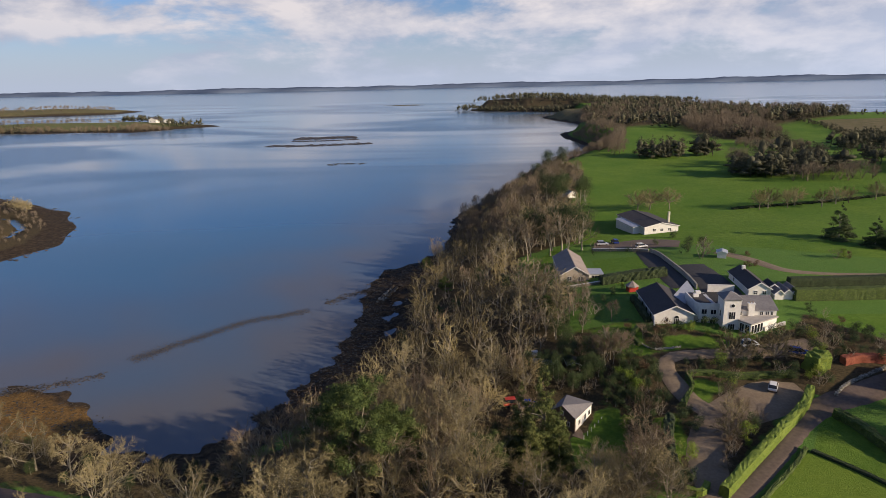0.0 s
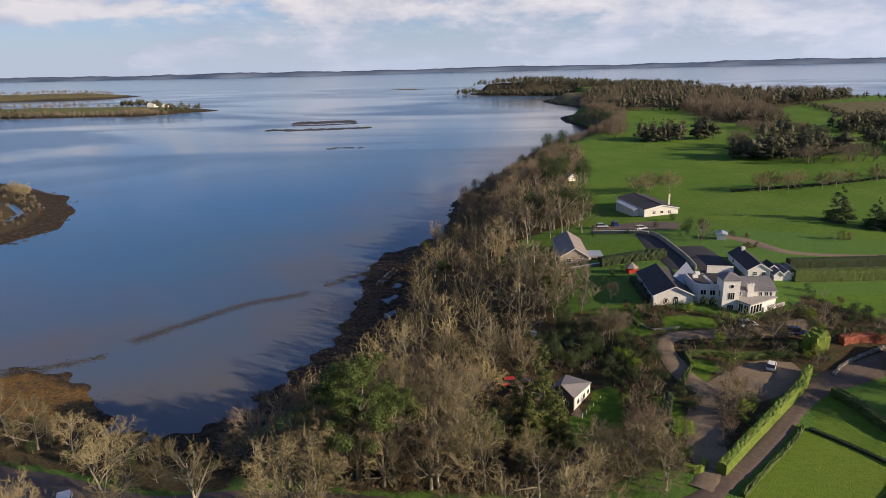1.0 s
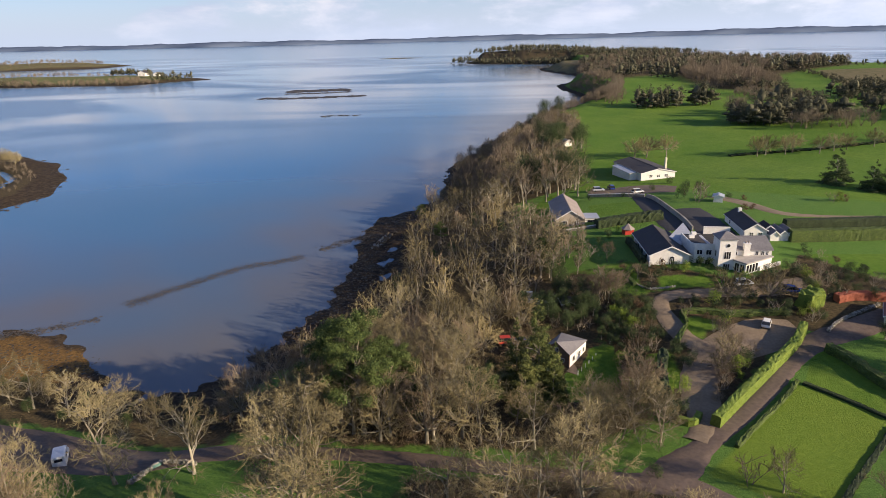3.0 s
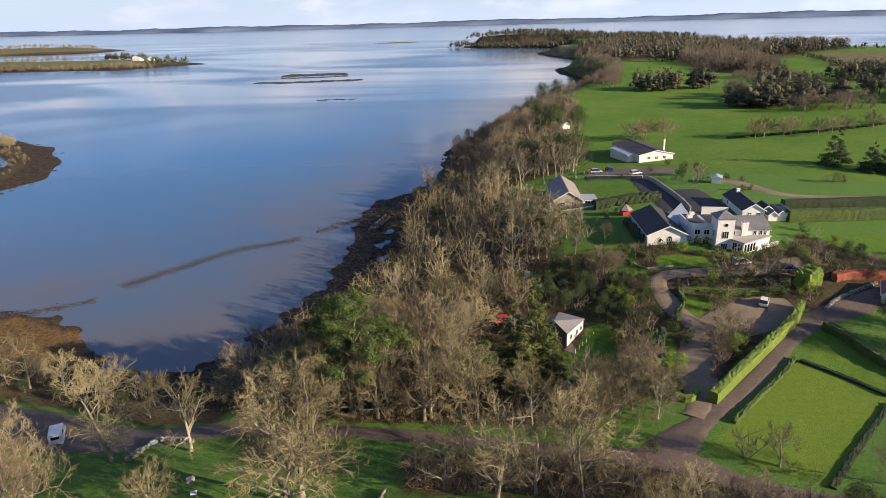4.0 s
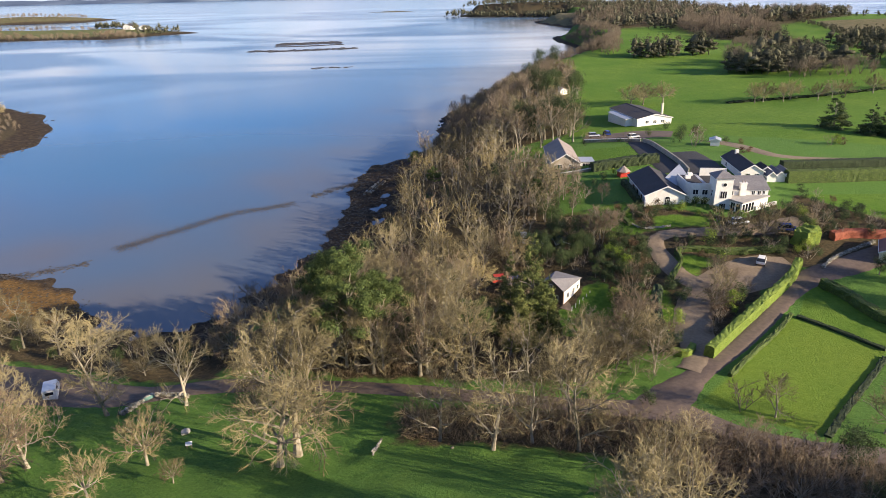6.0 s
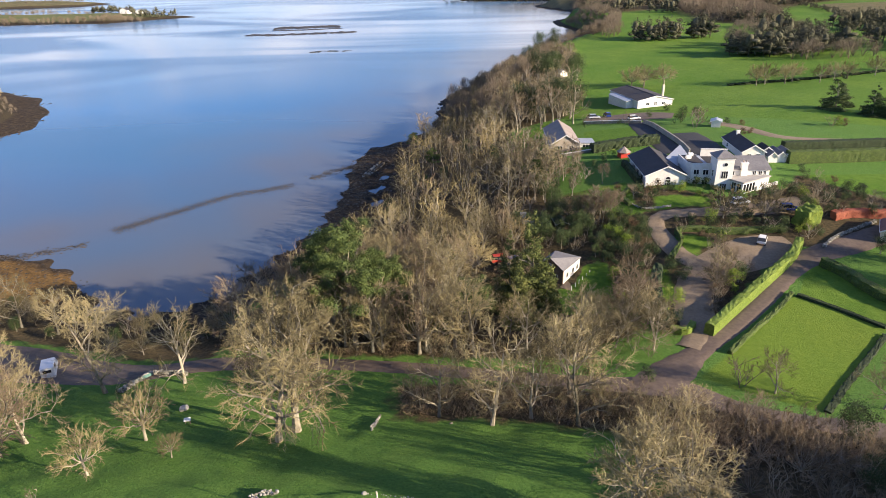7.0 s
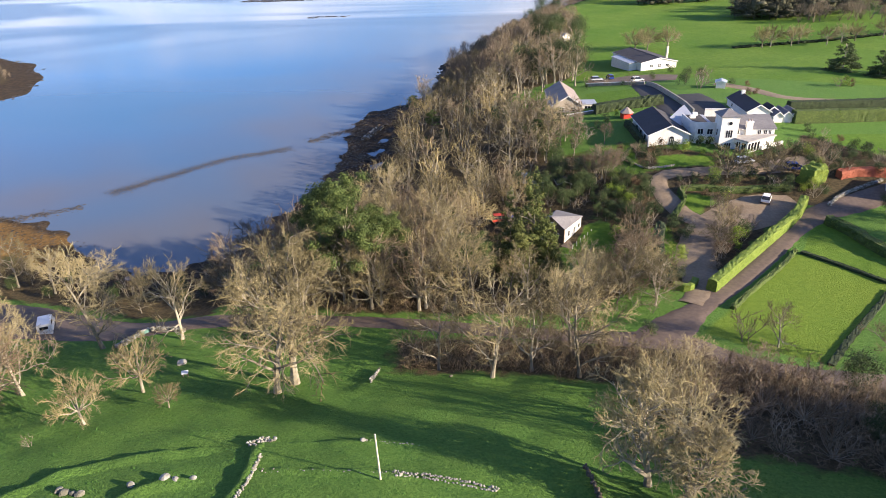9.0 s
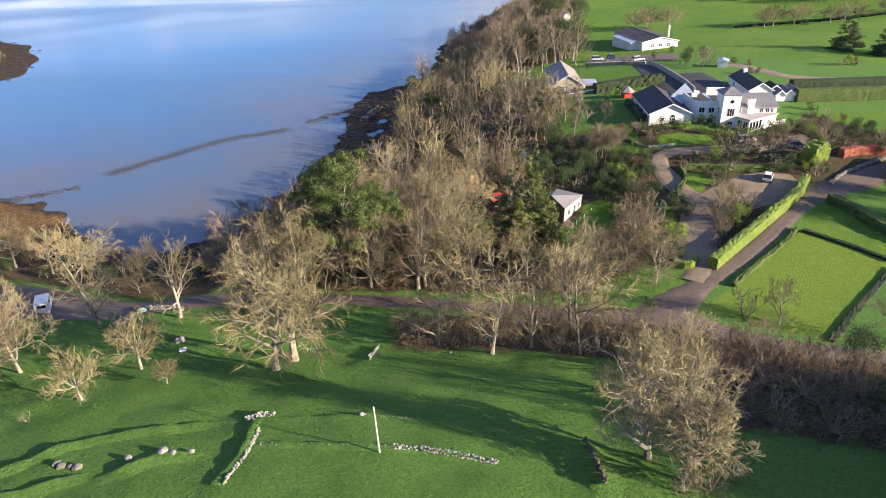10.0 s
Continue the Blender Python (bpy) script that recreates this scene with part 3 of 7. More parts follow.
SPIT = [(-330, 400), (-275, 367), (-236, 342), (-203, 300), (-189, 264), (-196, 228), (-260, 180), (-420, 180), (-420, 400)]
ISLE = [(-1100, 1120), (-900, 1150), (-760, 1168), (-640, 1165), (-540, 1140), (-470, 1085), (-432, 1035), (-517, 930), (-642, 930), (-736, 936), (-1050, 925)]
ISLE_FAR = [(-1700, 1750), (-1357, 1742), (-1060, 1797), (-890, 1655), (-898, 1530), (-1040, 1480), (-1200, 1440), (-1700, 1440)]
spit, spit_z = island("island", SPIT, 3.2, "low scrubby brown spit with a muddy inlet", 3.5, (0, 400, 16, 0), [(-310, 338), (-270, 326), (-250, 315), (-232, 297), (-224, 275), (-232, 258)])
isle, isle_z = island("island", ISLE, 3.2, "long low green island fringed with trees", 9, (0, 30, 18, 0.55))
isle_far, isle_far_z = island("island", ISLE_FAR, 5.0, "low brown-green island behind the nearer one", 14, (0, 30, 14, 0.6))
islet, _ = island("island", [(-280, 1730), (-240, 1760), (-180, 1765), (-141, 1746), (-180, 1725), (-240, 1718)], 3.5, "tiny islet with a tuft of grass", 6, (0, -99, 6, 1))


# ---- roads, drives ----
def curve_points(pts, step=1.5):
    """Points along a smooth line through pts (x, y, half width)."""
    p = np.array(pts, float)
    p = np.vstack([2 * p[0] - p[1], p, 2 * p[-1] - p[-2]])
    out = []
    for i in range(1, len(p) - 2):
        n = max(2, int(np.hypot(*(p[i + 1, :2] - p[i, :2])) / step))
        for t in np.arange(n) / n:
            out.append(0.5 * (2 * p[i] + (p[i + 1] - p[i - 1]) * t + (2 * p[i - 1] - 5 * p[i] + 4 * p[i + 1] - p[i + 2]) * t * t + (3 * p[i] - p[i - 1] - 3 * p[i + 1] + p[i + 2]) * t ** 3))
    out.append(p[-2])
    return np.array(out)


def along(c):
    d = np.gradient(c[:, :2], axis=0)
    d /= np.linalg.norm(d, axis=1)[:, None]
    return d, np.stack([-d[:, 1], d[:, 0]], 1)


def ribbon(name, pts, mat, lift, label, category="road", cols=7):
    c = curve_points(pts)
    _, nrm = along(c)
    v, f = [], []
    for (x, y, w), (nx, ny) in zip(c, nrm):
        w = w + 0.12 * math.sin(x * 1.7 + y)
        for k in range(cols):
            u = 2 * k / (cols - 1) - 1
            px, py = x + nx * w * u, y + ny * w * u
            v.append((px, py, float(height(px, py)) + lift + 0.03 * (1 - u * u) - (0.14 if abs(u) == 1 else 0)))
    for i in range(len(c) - 1):
        for k in range(cols - 1):
            a = i * cols + k
            f.append((a, a + cols, a + cols + 1, a + 1))
    return tagged(mesh_object(name, v, f, mat, smooth=True), label, category, kind="structure")


ribbon("road", [(-130, 100, 2.4), (-95, 90, 2.6), (-76, 83.0, 6.5), (-63, 78.4, 6.8), (-52, 77.6, 5.6), (-41, 79.3, 3.0), (-24, 79, 2.0), (-8, 77, 2.0), (8, 73, 2.0), (18, 70.8, 2.3), (26, 69.3, 3.0), (34, 63.5, 2.2), (46, 60.5, 2.2), (70, 56, 2.2), (110, 50, 2.2)],
       TARMAC, 0.10, "dark narrow country lane along the foot of the field", "lane")
ribbon("road", [(23, 69, 3.6), (27.5, 74.5, 3.0), (32.5, 79.7, 1.8), (41, 88.0, 1.6), (49.5, 97.2, 1.6), (57.5, 106.2, 1.7), (64, 111.8, 2.6), (72, 115.3, 3.0), (82, 120, 3.0), (100, 128, 3.0)],
       TARMAC, 0.13, "straight tarmac side lane beside a clipped hedge", "lane")
ribbon("drive", [(31.5, 80.5, 2.0), (34, 84.5, 2.0), (35.8, 92, 3.0), (38.2, 100, 3.2), (43.5, 107.5, 4.2), (50.5, 112.0, 5.2), (56.5, 115.2, 4.8), (61.5, 116.5, 2.6)],
       GRAVEL, 0.16, "brown gravel drive widening into a parking apron", "driveway")
ribbon("drive", [(44, 108, 2.5), (40, 112.6, 2.2), (38.2, 119.5, 2.0), (37.8, 125.5, 1.8), (40.5, 128.4, 1.6), (47, 128.8, 1.6), (55, 129.2, 2.0), (63, 130.4, 2.6), (71, 132.6, 3.0)],
       GRAVEL, 0.20, "gravel drive looping up to the white house", "driveway")
ribbon("yard", [(38, 218, 6.5), (47, 216, 7), (57, 217, 7), (66, 214, 5)], TARMAC, 0.15, "tarmac car park below the clubhouse", "car park", cols=15)
ribbon("yard", [(52.5, 206, 3), (52, 196, 3.2), (52, 180, 3.4), (52.8, 164, 3.4)], TARMAC_SHADE, 0.17, "tarmac passage beside the garden wall, darkened for shade", "yard")
ribbon("yard", [(61, 186, 4), (61.5, 172, 4.6), (61, 158, 4.8), (61, 152, 4.6)], TARMAC_SHADE, 0.19, "tarmac courtyard behind the house, shade in its colour", "yard")
ribbon("path", [(74, 200, 2.5), (80, 190, 2.5), (85, 180, 2.0), (95, 176.5, 1.2), (110, 176, 1.0), (130, 177, 1.0)], GRAVEL, 0.12, "pale gravel golf path", "path")


# ---- plants ----
def tube(v, f, pts, radii, sides):
    base = len(v)
    up = Vector((0, 0, 1))
    for i, (p, r) in enumerate(zip(pts, radii)):
        d = (pts[min(i + 1, len(pts) - 1)] - pts[max(i - 1, 0)]).normalized()
        a = d.cross(up if abs(d.z) < 0.9 else Vector((1, 0, 0))).normalized()
        b = d.cross(a)
        for k in range(sides):
            t = 2 * math.pi * k / sides
            v.append(p + (a * math.cos(t) + b * math.sin(t)) * r)
    for i in range(len(pts) - 1):
        for k in range(sides):
            q = base + i * sides
            f.append((q + k, q + (k + 1) % sides, q + sides + (k + 1) % sides, q + sides + k))


def spike(v, f, p, q, r):
    """A twig: a slender three-sided point."""
    d = (q - p).normalized()
    a = d.cross(Vector((0.3, 0.2, 0.9))).normalized()
    b = d.cross(a)
    n = len(v)
    v += [p + a * r, p - a * r * 0.6 + b * r * 0.7, p - a * r * 0.6 - b * r * 0.7, q]
    f += [(n, n + 1, n + 3), (n + 2, n, n + 3)]


def tilted(rng, d, angle):
    a = d.cross(Vector((rng.uniform(-1, 1), rng.uniform(-1, 1), rng.uniform(-1, 1)))).normalized()
    return (d * math.cos(angle) + a * math.sin(angle)).normalized()


def bare_tree(seed, h, fork=0.2, limbs=9, kids=(6, 5), sprays=6, wide=0.9, thick=1.0, stems=1, twig=0.034, rise=0.10, fine=True, droop=0.0, rounded=False):
    """Meshes of the wood and the twigs of a leafless tree about h metres high: stem, limbs, branches, branchlets and twigs."""
    rng = random.Random(seed)
    wv, wf, tv, tf = [], [], [], []

    def grow(p, d, length, r, level):
        seg = ((6, 5, 3, 2) if fine else (5, 4, 2, 2))[level]
        pts, dd = [p], d
        for i in range(seg):
            bend = (0.16, 0.42, 0.5, 0.5)[level]
            lift = (0.06, rise - droop * (i > 1), rise - droop, rise * 0.5)[level]
            dd = (tilted(rng, dd, rng.uniform(0.3, 1.0) * bend) + Vector((0, 0, lift))).normalized()
            pts.append(pts[-1] + dd * (length / seg))
        radii = [r * (1 - 0.7 * i / seg) for i in range(seg + 1)]
        if level == 0:
            radii[0] *= 1.4
        if level < 3:
            tube(wv, wf, pts, radii, ((7, 5, 3) if fine else (5, 4, 3))[level])
        elif fine:
            tube(tv, tf, pts, [r, r * 0.8, r * 0.25], 3)
        else:
            spike(tv, tf, pts[0], pts[-1], r * 1.2)
        n = limbs if level == 0 else kids[level - 1] if level < 3 else sprays
        for k in range(n):
            lo = fork if level == 0 else 0.25
            u = lo + (1 - lo) * (k + rng.random()) / n
            x = u * seg
            i = min(int(x), seg - 1)
            q = pts[i].lerp(pts[i + 1], x - i)
            nd = tilted(rng, (pts[i + 1] - pts[i]).normalized(), rng.uniform(0.5, 1.15) * wide)
            if level == 0:
                a = k * 2.4 + rng.uniform(-0.5, 0.5)
                e = rng.uniform(0.25, 0.75) + 0.55 * u
                nd = Vector((math.cos(a) * wide, math.sin(a) * wide, e)).normalized()
                ln = h * rng.uniform(0.30, 0.48) * (1.2 - 0.5 * u)
                if rounded:
                    ln = h * rng.uniform(0.26, 0.36) * math.sin(math.pi * (0.16 + 0.72 * u))
            else:
                ln = length * rng.uniform(0.42, 0.66) * (1.1 - 0.25 * u)
            if level < 3:
                grow(q, nd, ln, max(radii[i] * rng.uniform(0.5, 0.68), twig * (1.7 if level < 1 else 1.25 if level < 2 else 1.0)), level + 1)
            else:
                spike(tv, tf, q, q + nd * max(0.35, ln) * rng.uniform(0.6, 1.1), twig * rng.uniform(0.7, 1.0))
    for s in range(stems):
        d = Vector((rng.uniform(-0.07, 0.07), rng.uniform(-0.07, 0.07), 1)).normalized()
        if stems > 1:
            a = 2 * math.pi * s / stems + 0.4
            lean = 0.4 if stems < 8 else 0.25 + 0.5 * (s % 3) / 2
            d = Vector((math.cos(a) * lean, math.sin(a) * lean, 1)).normalized()
        p = Vector((0.3 * math.cos(s * 2.4), 0.3 * math.sin(s * 2.4), -0.4)) if stems > 1 else Vector((0, 0, -0.4))
        grow(p, d, h * 0.74, h * (0.022 if stems == 1 else 0.012) * thick, 0)
    return (wv, wf), (tv, tf)


def broom_tree(seed, h, r, limbs=18, boughs=7, shoots=5, sprays=4, fork=0.18, twig=0.026, fine=True, low=0.3):
    """Wood and twigs of a leafless tree whose limbs sweep out of a short trunk into a dense dome: limbs, boughs, shoots and twigs."""
    rng = random.Random(seed)
    wv, wf, tv, tf = [], [], [], []

    def shake(k):
        return Vector((rng.uniform(-1, 1), rng.uniform(-1, 1), rng.uniform(-1, 1))) * k
    base = Vector((rng.uniform(-0.2, 0.2), rng.uniform(-0.2, 0.2), fork * h))
    tube(wv, wf, [Vector((0, 0, -0.4)), base * 0.5, base], [0.03 * h, 0.022 * h, 0.02 * h], 7 if fine else 5)
    heart = Vector((0, 0, 0.38 * h))
    for i in range(limbs):
        e = (i + 0.5) / limbs
        az = i * 2.39996 + rng.uniform(-0.35, 0.35)
        reach = r * math.sqrt(max(0.02, 1 - (0.1 + 0.9 * e) ** 2.6)) * rng.uniform(0.62, 0.98)
        top = Vector((reach * math.cos(az), reach * math.sin(az), h * (low + (0.92 - low) * e) * rng.uniform(0.86, 1.05)))
        mid = base.lerp(top, 0.5) + Vector((0.22 * reach * math.cos(az), 0.22 * reach * math.sin(az), 0.03 * h - 0.06 * h * (1 - e))) + shake(0.05 * h)
        n = 6 if fine else 4
        pts = [base * (1 - k / n) ** 2 + mid * (2 * k / n * (1 - k / n)) + top * (k / n) ** 2 + shake(0.018 * h) * min(1, 3 * k / n) for k in range(n + 1)]
        r0 = 0.0105 * h * rng.uniform(0.75, 1.2)
        tube(wv, wf, pts, [max(twig, r0 * (1 - 0.85 * k / n)) for k in range(n + 1)], 5 if fine else 3)
        for j in range(boughs):
            u = (0.3 + 0.7 * (j + rng.random()) / boughs) * n
            q = min(int(u), n - 1)
            p = pts[q].lerp(pts[q + 1], u - q)
            d = ((pts[q + 1] - pts[q]).normalized() * 0.6 + (p - heart).normalized() * 0.5 + Vector((0, 0, 0.12))).normalized()
            d = tilted(rng, d, rng.uniform(0.35, 1.15))
            ln = h * rng.uniform(0.11, 0.23)
            m = p + d * ln * 0.5 + shake(0.012 * h)
            d2 = (tilted(rng, d, 0.45) + Vector((0, 0, 0.15))).normalized()
            z = m + d2 * ln * 0.5
            tube(tv, tf, [p, m, z], [twig * 1.7, twig * 1.3, twig * 0.6], 3)
            for c in range(shoots):
                v = (c + rng.random()) / shoots * 0.85 + 0.15
                b = p.lerp(m, v * 2) if v < 0.5 else m.lerp(z, v * 2 - 1)
                sd = tilted(rng, (d + d2 + (b - heart).normalized() * 0.5).normalized(), rng.uniform(0.25, 0.95))
                f = b + sd * h * rng.uniform(0.05, 0.10)
                spike(tv, tf, b, f, twig * 1.1)
                for _ in range(sprays):
                    g = b.lerp(f, rng.uniform(0.25, 1.0))
                    spike(tv, tf, g, g + tilted(rng, sd, rng.uniform(0.2, 0.85)) * h * rng.uniform(0.03, 0.06), twig * rng.uniform(0.6, 0.9))
    return (wv, wf), (tv, tf)


def raw_mesh(name, vf, mat):
    me = bpy.data.meshes.new(name)
    me.from_pydata([tuple(p) for p in vf[0]], [], vf[1])
    me.materials.append(mat)
    return me


def leaf_quads(rng, blobs, count, size, shell=0.55, thin=0.55):
    """Small leaf sprays scattered through the outer part of ellipsoids (x, y, z, rx, ry, rz)."""
    b = np.array(blobs, float)
    w = b[:, 3] * b[:, 4] + b[:, 4] * b[:, 5] + b[:, 3] * b[:, 5]
    pick = rng.choice(len(b), count, p=w / w.sum())
    d = rng.normal(size=(count, 3))
    d /= np.linalg.norm(d, axis=1)[:, None]
    rad = shell + (1.08 - shell) * rng.random(count) ** 0.7
    c = b[pick, :3] + d * b[pick, 3:] * rad[:, None]
    a = rng.normal(size=(count, 3))
    a -= d * (0.8 * (a * d).sum(1))[:, None]
    a /= np.linalg.norm(a, axis=1)[:, None]
    e = np.cross(a, d + rng.normal(size=(count, 3)) * 0.35)
    e /= np.linalg.norm(e, axis=1)[:, None]
    s = size * (0.6 + 0.8 * rng.random(count))[:, None]
    return np.stack([c - a * s, c + e * s * thin, c + a * s, c - e * s * thin], 1)


def blob_crown(seed, h, r, low, n, tall=1.0):
    rng = np.random.default_rng(seed)
    out = []
    for i in range(n):
        t = rng.uniform(0, 2 * np.pi)
        z = low + (h - low) * rng.uniform(0.15, 0.9)
        k = r * math.sqrt(max(0.05, 1 - ((z - (low + h) / 2) / ((h - low) / 1.75)) ** 2))
        q = k * rng.uniform(0.2, 0.75)
        s = r * rng.uniform(0.28, 0.45)
        out.append((q * math.cos(t), q * math.sin(t), z, s, s, s * tall))
    return out


def pine_blobs(seed):
    """Flat, uneven pads of needles at the ends of the limbs."""
    rng = random.Random(seed + 40)
    out = []
    for i in range(64):
        a, z = rng.uniform(0, 6.28), rng.uniform(5.0, 12.3)
        k = 4.4 * max(0.05, 1 - ((z - 7.4) / 5.4) ** 2) ** 0.6 * rng.uniform(0.3, 1.0)
        s = rng.uniform(0.65, 1.2)
        out.append((k * math.cos(a), k * math.sin(a), z + 0.1 * k, s, s, s * 0.55))
    return out


def conifer_blobs(h, r, low, rows, seed):
    """Whorls of drooping branches that shorten towards the top."""
    rng = random.Random(seed)
    out = []
    for i in range(rows):
        u = i / (rows - 1)
        z = low + (h - low) * u
        k = r * (1 - u) ** 0.8 + 0.25
        for j in range(max(3, int(7 * (1 - u)) + 2)):
            t = rng.uniform(0, 6.28)
            q = k * rng.uniform(0.45, 0.8)
            out.append((q * math.cos(t), q * math.sin(t), z - 0.18 * q, 0.42 * k, 0.42 * k, 0.28 * (h - low) / rows + 0.2))
    return out


def trunk_mesh(seed, h, r, bend=0.06):
    rng = random.Random(seed)
    v, f, pts, d = [], [], [Vector((0, 0, -0.3))], Vector((0, 0, 1))
    for i in range(6):
        d = (tilted(rng, d, rng.uniform(0, bend)) + Vector((0, 0, 0.1))).normalized()
        pts.append(pts[-1] + d * (h / 6))
    tube(v, f, pts, [r * (1.3 if i == 0 else 1 - 0.14 * i) for i in range(7)], 7)
    for i in range(6):
        p = pts[rng.randint(2, 5)]
        q = p + tilted(rng, Vector((0, 0, 1)), rng.uniform(0.6, 1.2)) * h * rng.uniform(0.2, 0.4)
        tube(v, f, [p, (p + q) / 2 + Vector((0, 0, 0.2)), q], [r * 0.4, r * 0.25, r * 0.08], 4)
    return raw_mesh("trunk", (v, f), BARK)


KINDS = {}


def kind(name, label, category, *meshes):
    """meshes: (part name, mesh) pairs."""
    KINDS.setdefault(name, []).append((label, category, meshes))


def bare_kind(name, label, cat, twigs, *args, maker=bare_tree, **opts):
    w, t = maker(*args, **opts)
    kind(name, label, cat, ("trunk", raw_mesh("trunk", w, BARK)), ("crown", raw_mesh("crown", t, twigs)))


for s in range(2):
    bare_kind("dense", "dense leafless tree with a rounded crown of olive twigs", "tree", TWIG_OLIVE, 60 + s, 13, fork=0.10, limbs=24, kids=(7, 6), sprays=8, wide=0.9, rise=0.05, rounded=True, twig=0.03)
for s in range(4):
    bare_kind("round", "leafless tree with a broad dome of fine golden-olive twigs", "tree", (TWIG_OLIVE, TWIG_GOLD, TWIG_OLIVE, TWIG_BROWN)[s], 160 + s, 12, 4.6 + 0.5 * (s % 3), maker=broom_tree)
for s in range(2):
    bare_kind("thorn", "small leafless tree with a dense crown of grey-olive twigs", "tree", TWIG_OLIVE, 190 + s, 6.2, 3.2, limbs=17, boughs=7, shoots=6, sprays=5, fork=0.3, low=0.46, twig=0.021, maker=broom_tree)
for s in range(5):
    bare_kind("ash", "leafless broad tree with olive-tinted twigs in winter", "tree", TWIG_OLIVE, 10 + s, 13, limbs=10, kids=(7, 6), sprays=6, thick=0.85, twig=0.028)
for s in range(3):
    bare_kind("round_far", "leafless tree with a broad dome of fine golden-olive twigs", "tree", (TWIG_OLIVE, TWIG_GOLD, TWIG_OLIVE)[s], 170 + s, 12, 4.8, limbs=12, boughs=4, shoots=4, sprays=2, twig=0.05, fine=False, maker=broom_tree)
    bare_kind("ash_far", "leafless broad tree with olive-tinted twigs in winter", "tree", TWIG_OLIVE, 20 + s, 13, limbs=8, kids=(5, 4), sprays=3, twig=0.064, fine=False)
    bare_kind("brown", "leafless upright tree with brown twigs in winter", "tree", TWIG_BROWN, 30 + s, 13, fork=0.3, limbs=9, kids=(7, 6), sprays=6, wide=0.7, thick=0.8, twig=0.028)
    bare_kind("brown_far", "leafless upright tree with brown twigs in winter", "tree", TWIG_BROWN, 40 + s, 13, fork=0.35, limbs=7, kids=(5, 4), sprays=3, wide=0.65, twig=0.064, fine=False)
    bare_kind("oak", "big leafless spreading tree with pale limbs", "tree", TWIG_OLIVE, 50 + s, 16, fork=0.26, limbs=13, kids=(8, 7), sprays=7, wide=1.05, thick=1.25, rise=0.08)
    bare_kind("scrub", "leafless many-stemmed shrub with brown twigs", "shrub", TWIG_BROWN, 70 + s, 5.5, fork=0.15, limbs=4, kids=(3, 3), sprays=3, wide=0.7, stems=3, twig=0.03, fine=False)
    bare_kind("fan", "leafless many-stemmed ornamental tree with pale twigs", "tree", TWIG_OLIVE, 80 + s, 6.0, 3.9, limbs=22, boughs=6, shoots=5, sprays=4, fork=0.12, low=0.4, twig=0.032, fine=False, maker=broom_tree)
for s in range(2):
    bare_kind("mound", "broad rounded leafless shrub of many upright brown stems", "shrub", TWIG_BROWN, 110 + s, 6.2, 4.0, limbs=20, boughs=6, shoots=5, sprays=3, fork=0.03, low=0.15, twig=0.02, fine=False, maker=broom_tree)
for s in range(3):
    rng = np.random.default_rng(90 + s)
    kind("pine", "evergreen pine with a rounded green crown", "tree", ("trunk", trunk_mesh(s, 9, 0.28)), ("crown", quads_mesh("crown", leaf_quads(rng, pine_blobs(s), 26000, 0.11, 0.2, 0.34), LEAF_PINE)))
    kind("cypress", "dark dense evergreen conifer", "tree", ("trunk", trunk_mesh(20 + s, 8, 0.3)), ("crown", quads_mesh("crown", leaf_quads(rng, conifer_blobs(13, 3.7, 0.6, 18, s), 26000, 0.13, 0.2, 0.4), LEAF_CONIFER)))
    kind("cedar", "dark broad conifer", "tree", ("trunk", trunk_mesh(30 + s, 9, 0.35)), ("crown", quads_mesh("crown", leaf_quads(rng, conifer_blobs(13, 5.0, 0.8, 13, s + 5), 7500, 0.22, 0.3), LEAF_DARK)))
    kind("evergreen", "dark rounded evergreen tree", "tree", ("trunk", trunk_mesh(40 + s, 5, 0.22)), ("crown", quads_mesh("crown", leaf_quads(rng, blob_crown(s + 7, 8, 3.2, 0.6, 34), 5200, 0.12, 0.4, 0.36), LEAF_DARK)))
    kind("bush", "rounded dark green garden shrub", "shrub", ("crown", quads_mesh("crown", leaf_quads(rng, blob_crown(s + 17, 2.4, 1.5, 0.0, 14), 800, 0.085), LEAF_DARK)))
    kind("bright", "rounded yellow-green garden shrub", "shrub", ("crown", quads_mesh("crown", leaf_quads(rng, blob_crown(s + 27, 2.4, 1.5, 0.0, 14), 1000, 0.08), LEAF_BRIGHT)))
    kind("russet", "low russet-brown garden shrub", "shrub", ("crown", quads_mesh("crown", leaf_quads(rng, blob_crown(s + 37, 2.0, 1.3, 0.0, 10), 600, 0.085), LEAF_RUST)))

plant_rng = random.Random(5)
NAMES = {"tree": "tree", "shrub": "shrub"}


def plant(name, x, y, size=1.0, tall=None, variant=None, label=None, group="", zf=None):
    opts = KINDS[name]
    lab, cat, meshes = opts[plant_rng.randrange(len(opts)) if variant is None else variant % len(opts)]
    z = float((zf or height)(x, y))
    ob = empty(NAMES[cat], Matrix.LocRotScale((x, y, z), Euler((0, 0, plant_rng.uniform(0, 6.28))), (size, size, tall or size)), label=label or lab, category=cat, group=group)
    for pn, me in meshes:
        new(pn, me).parent = ob
    return ob


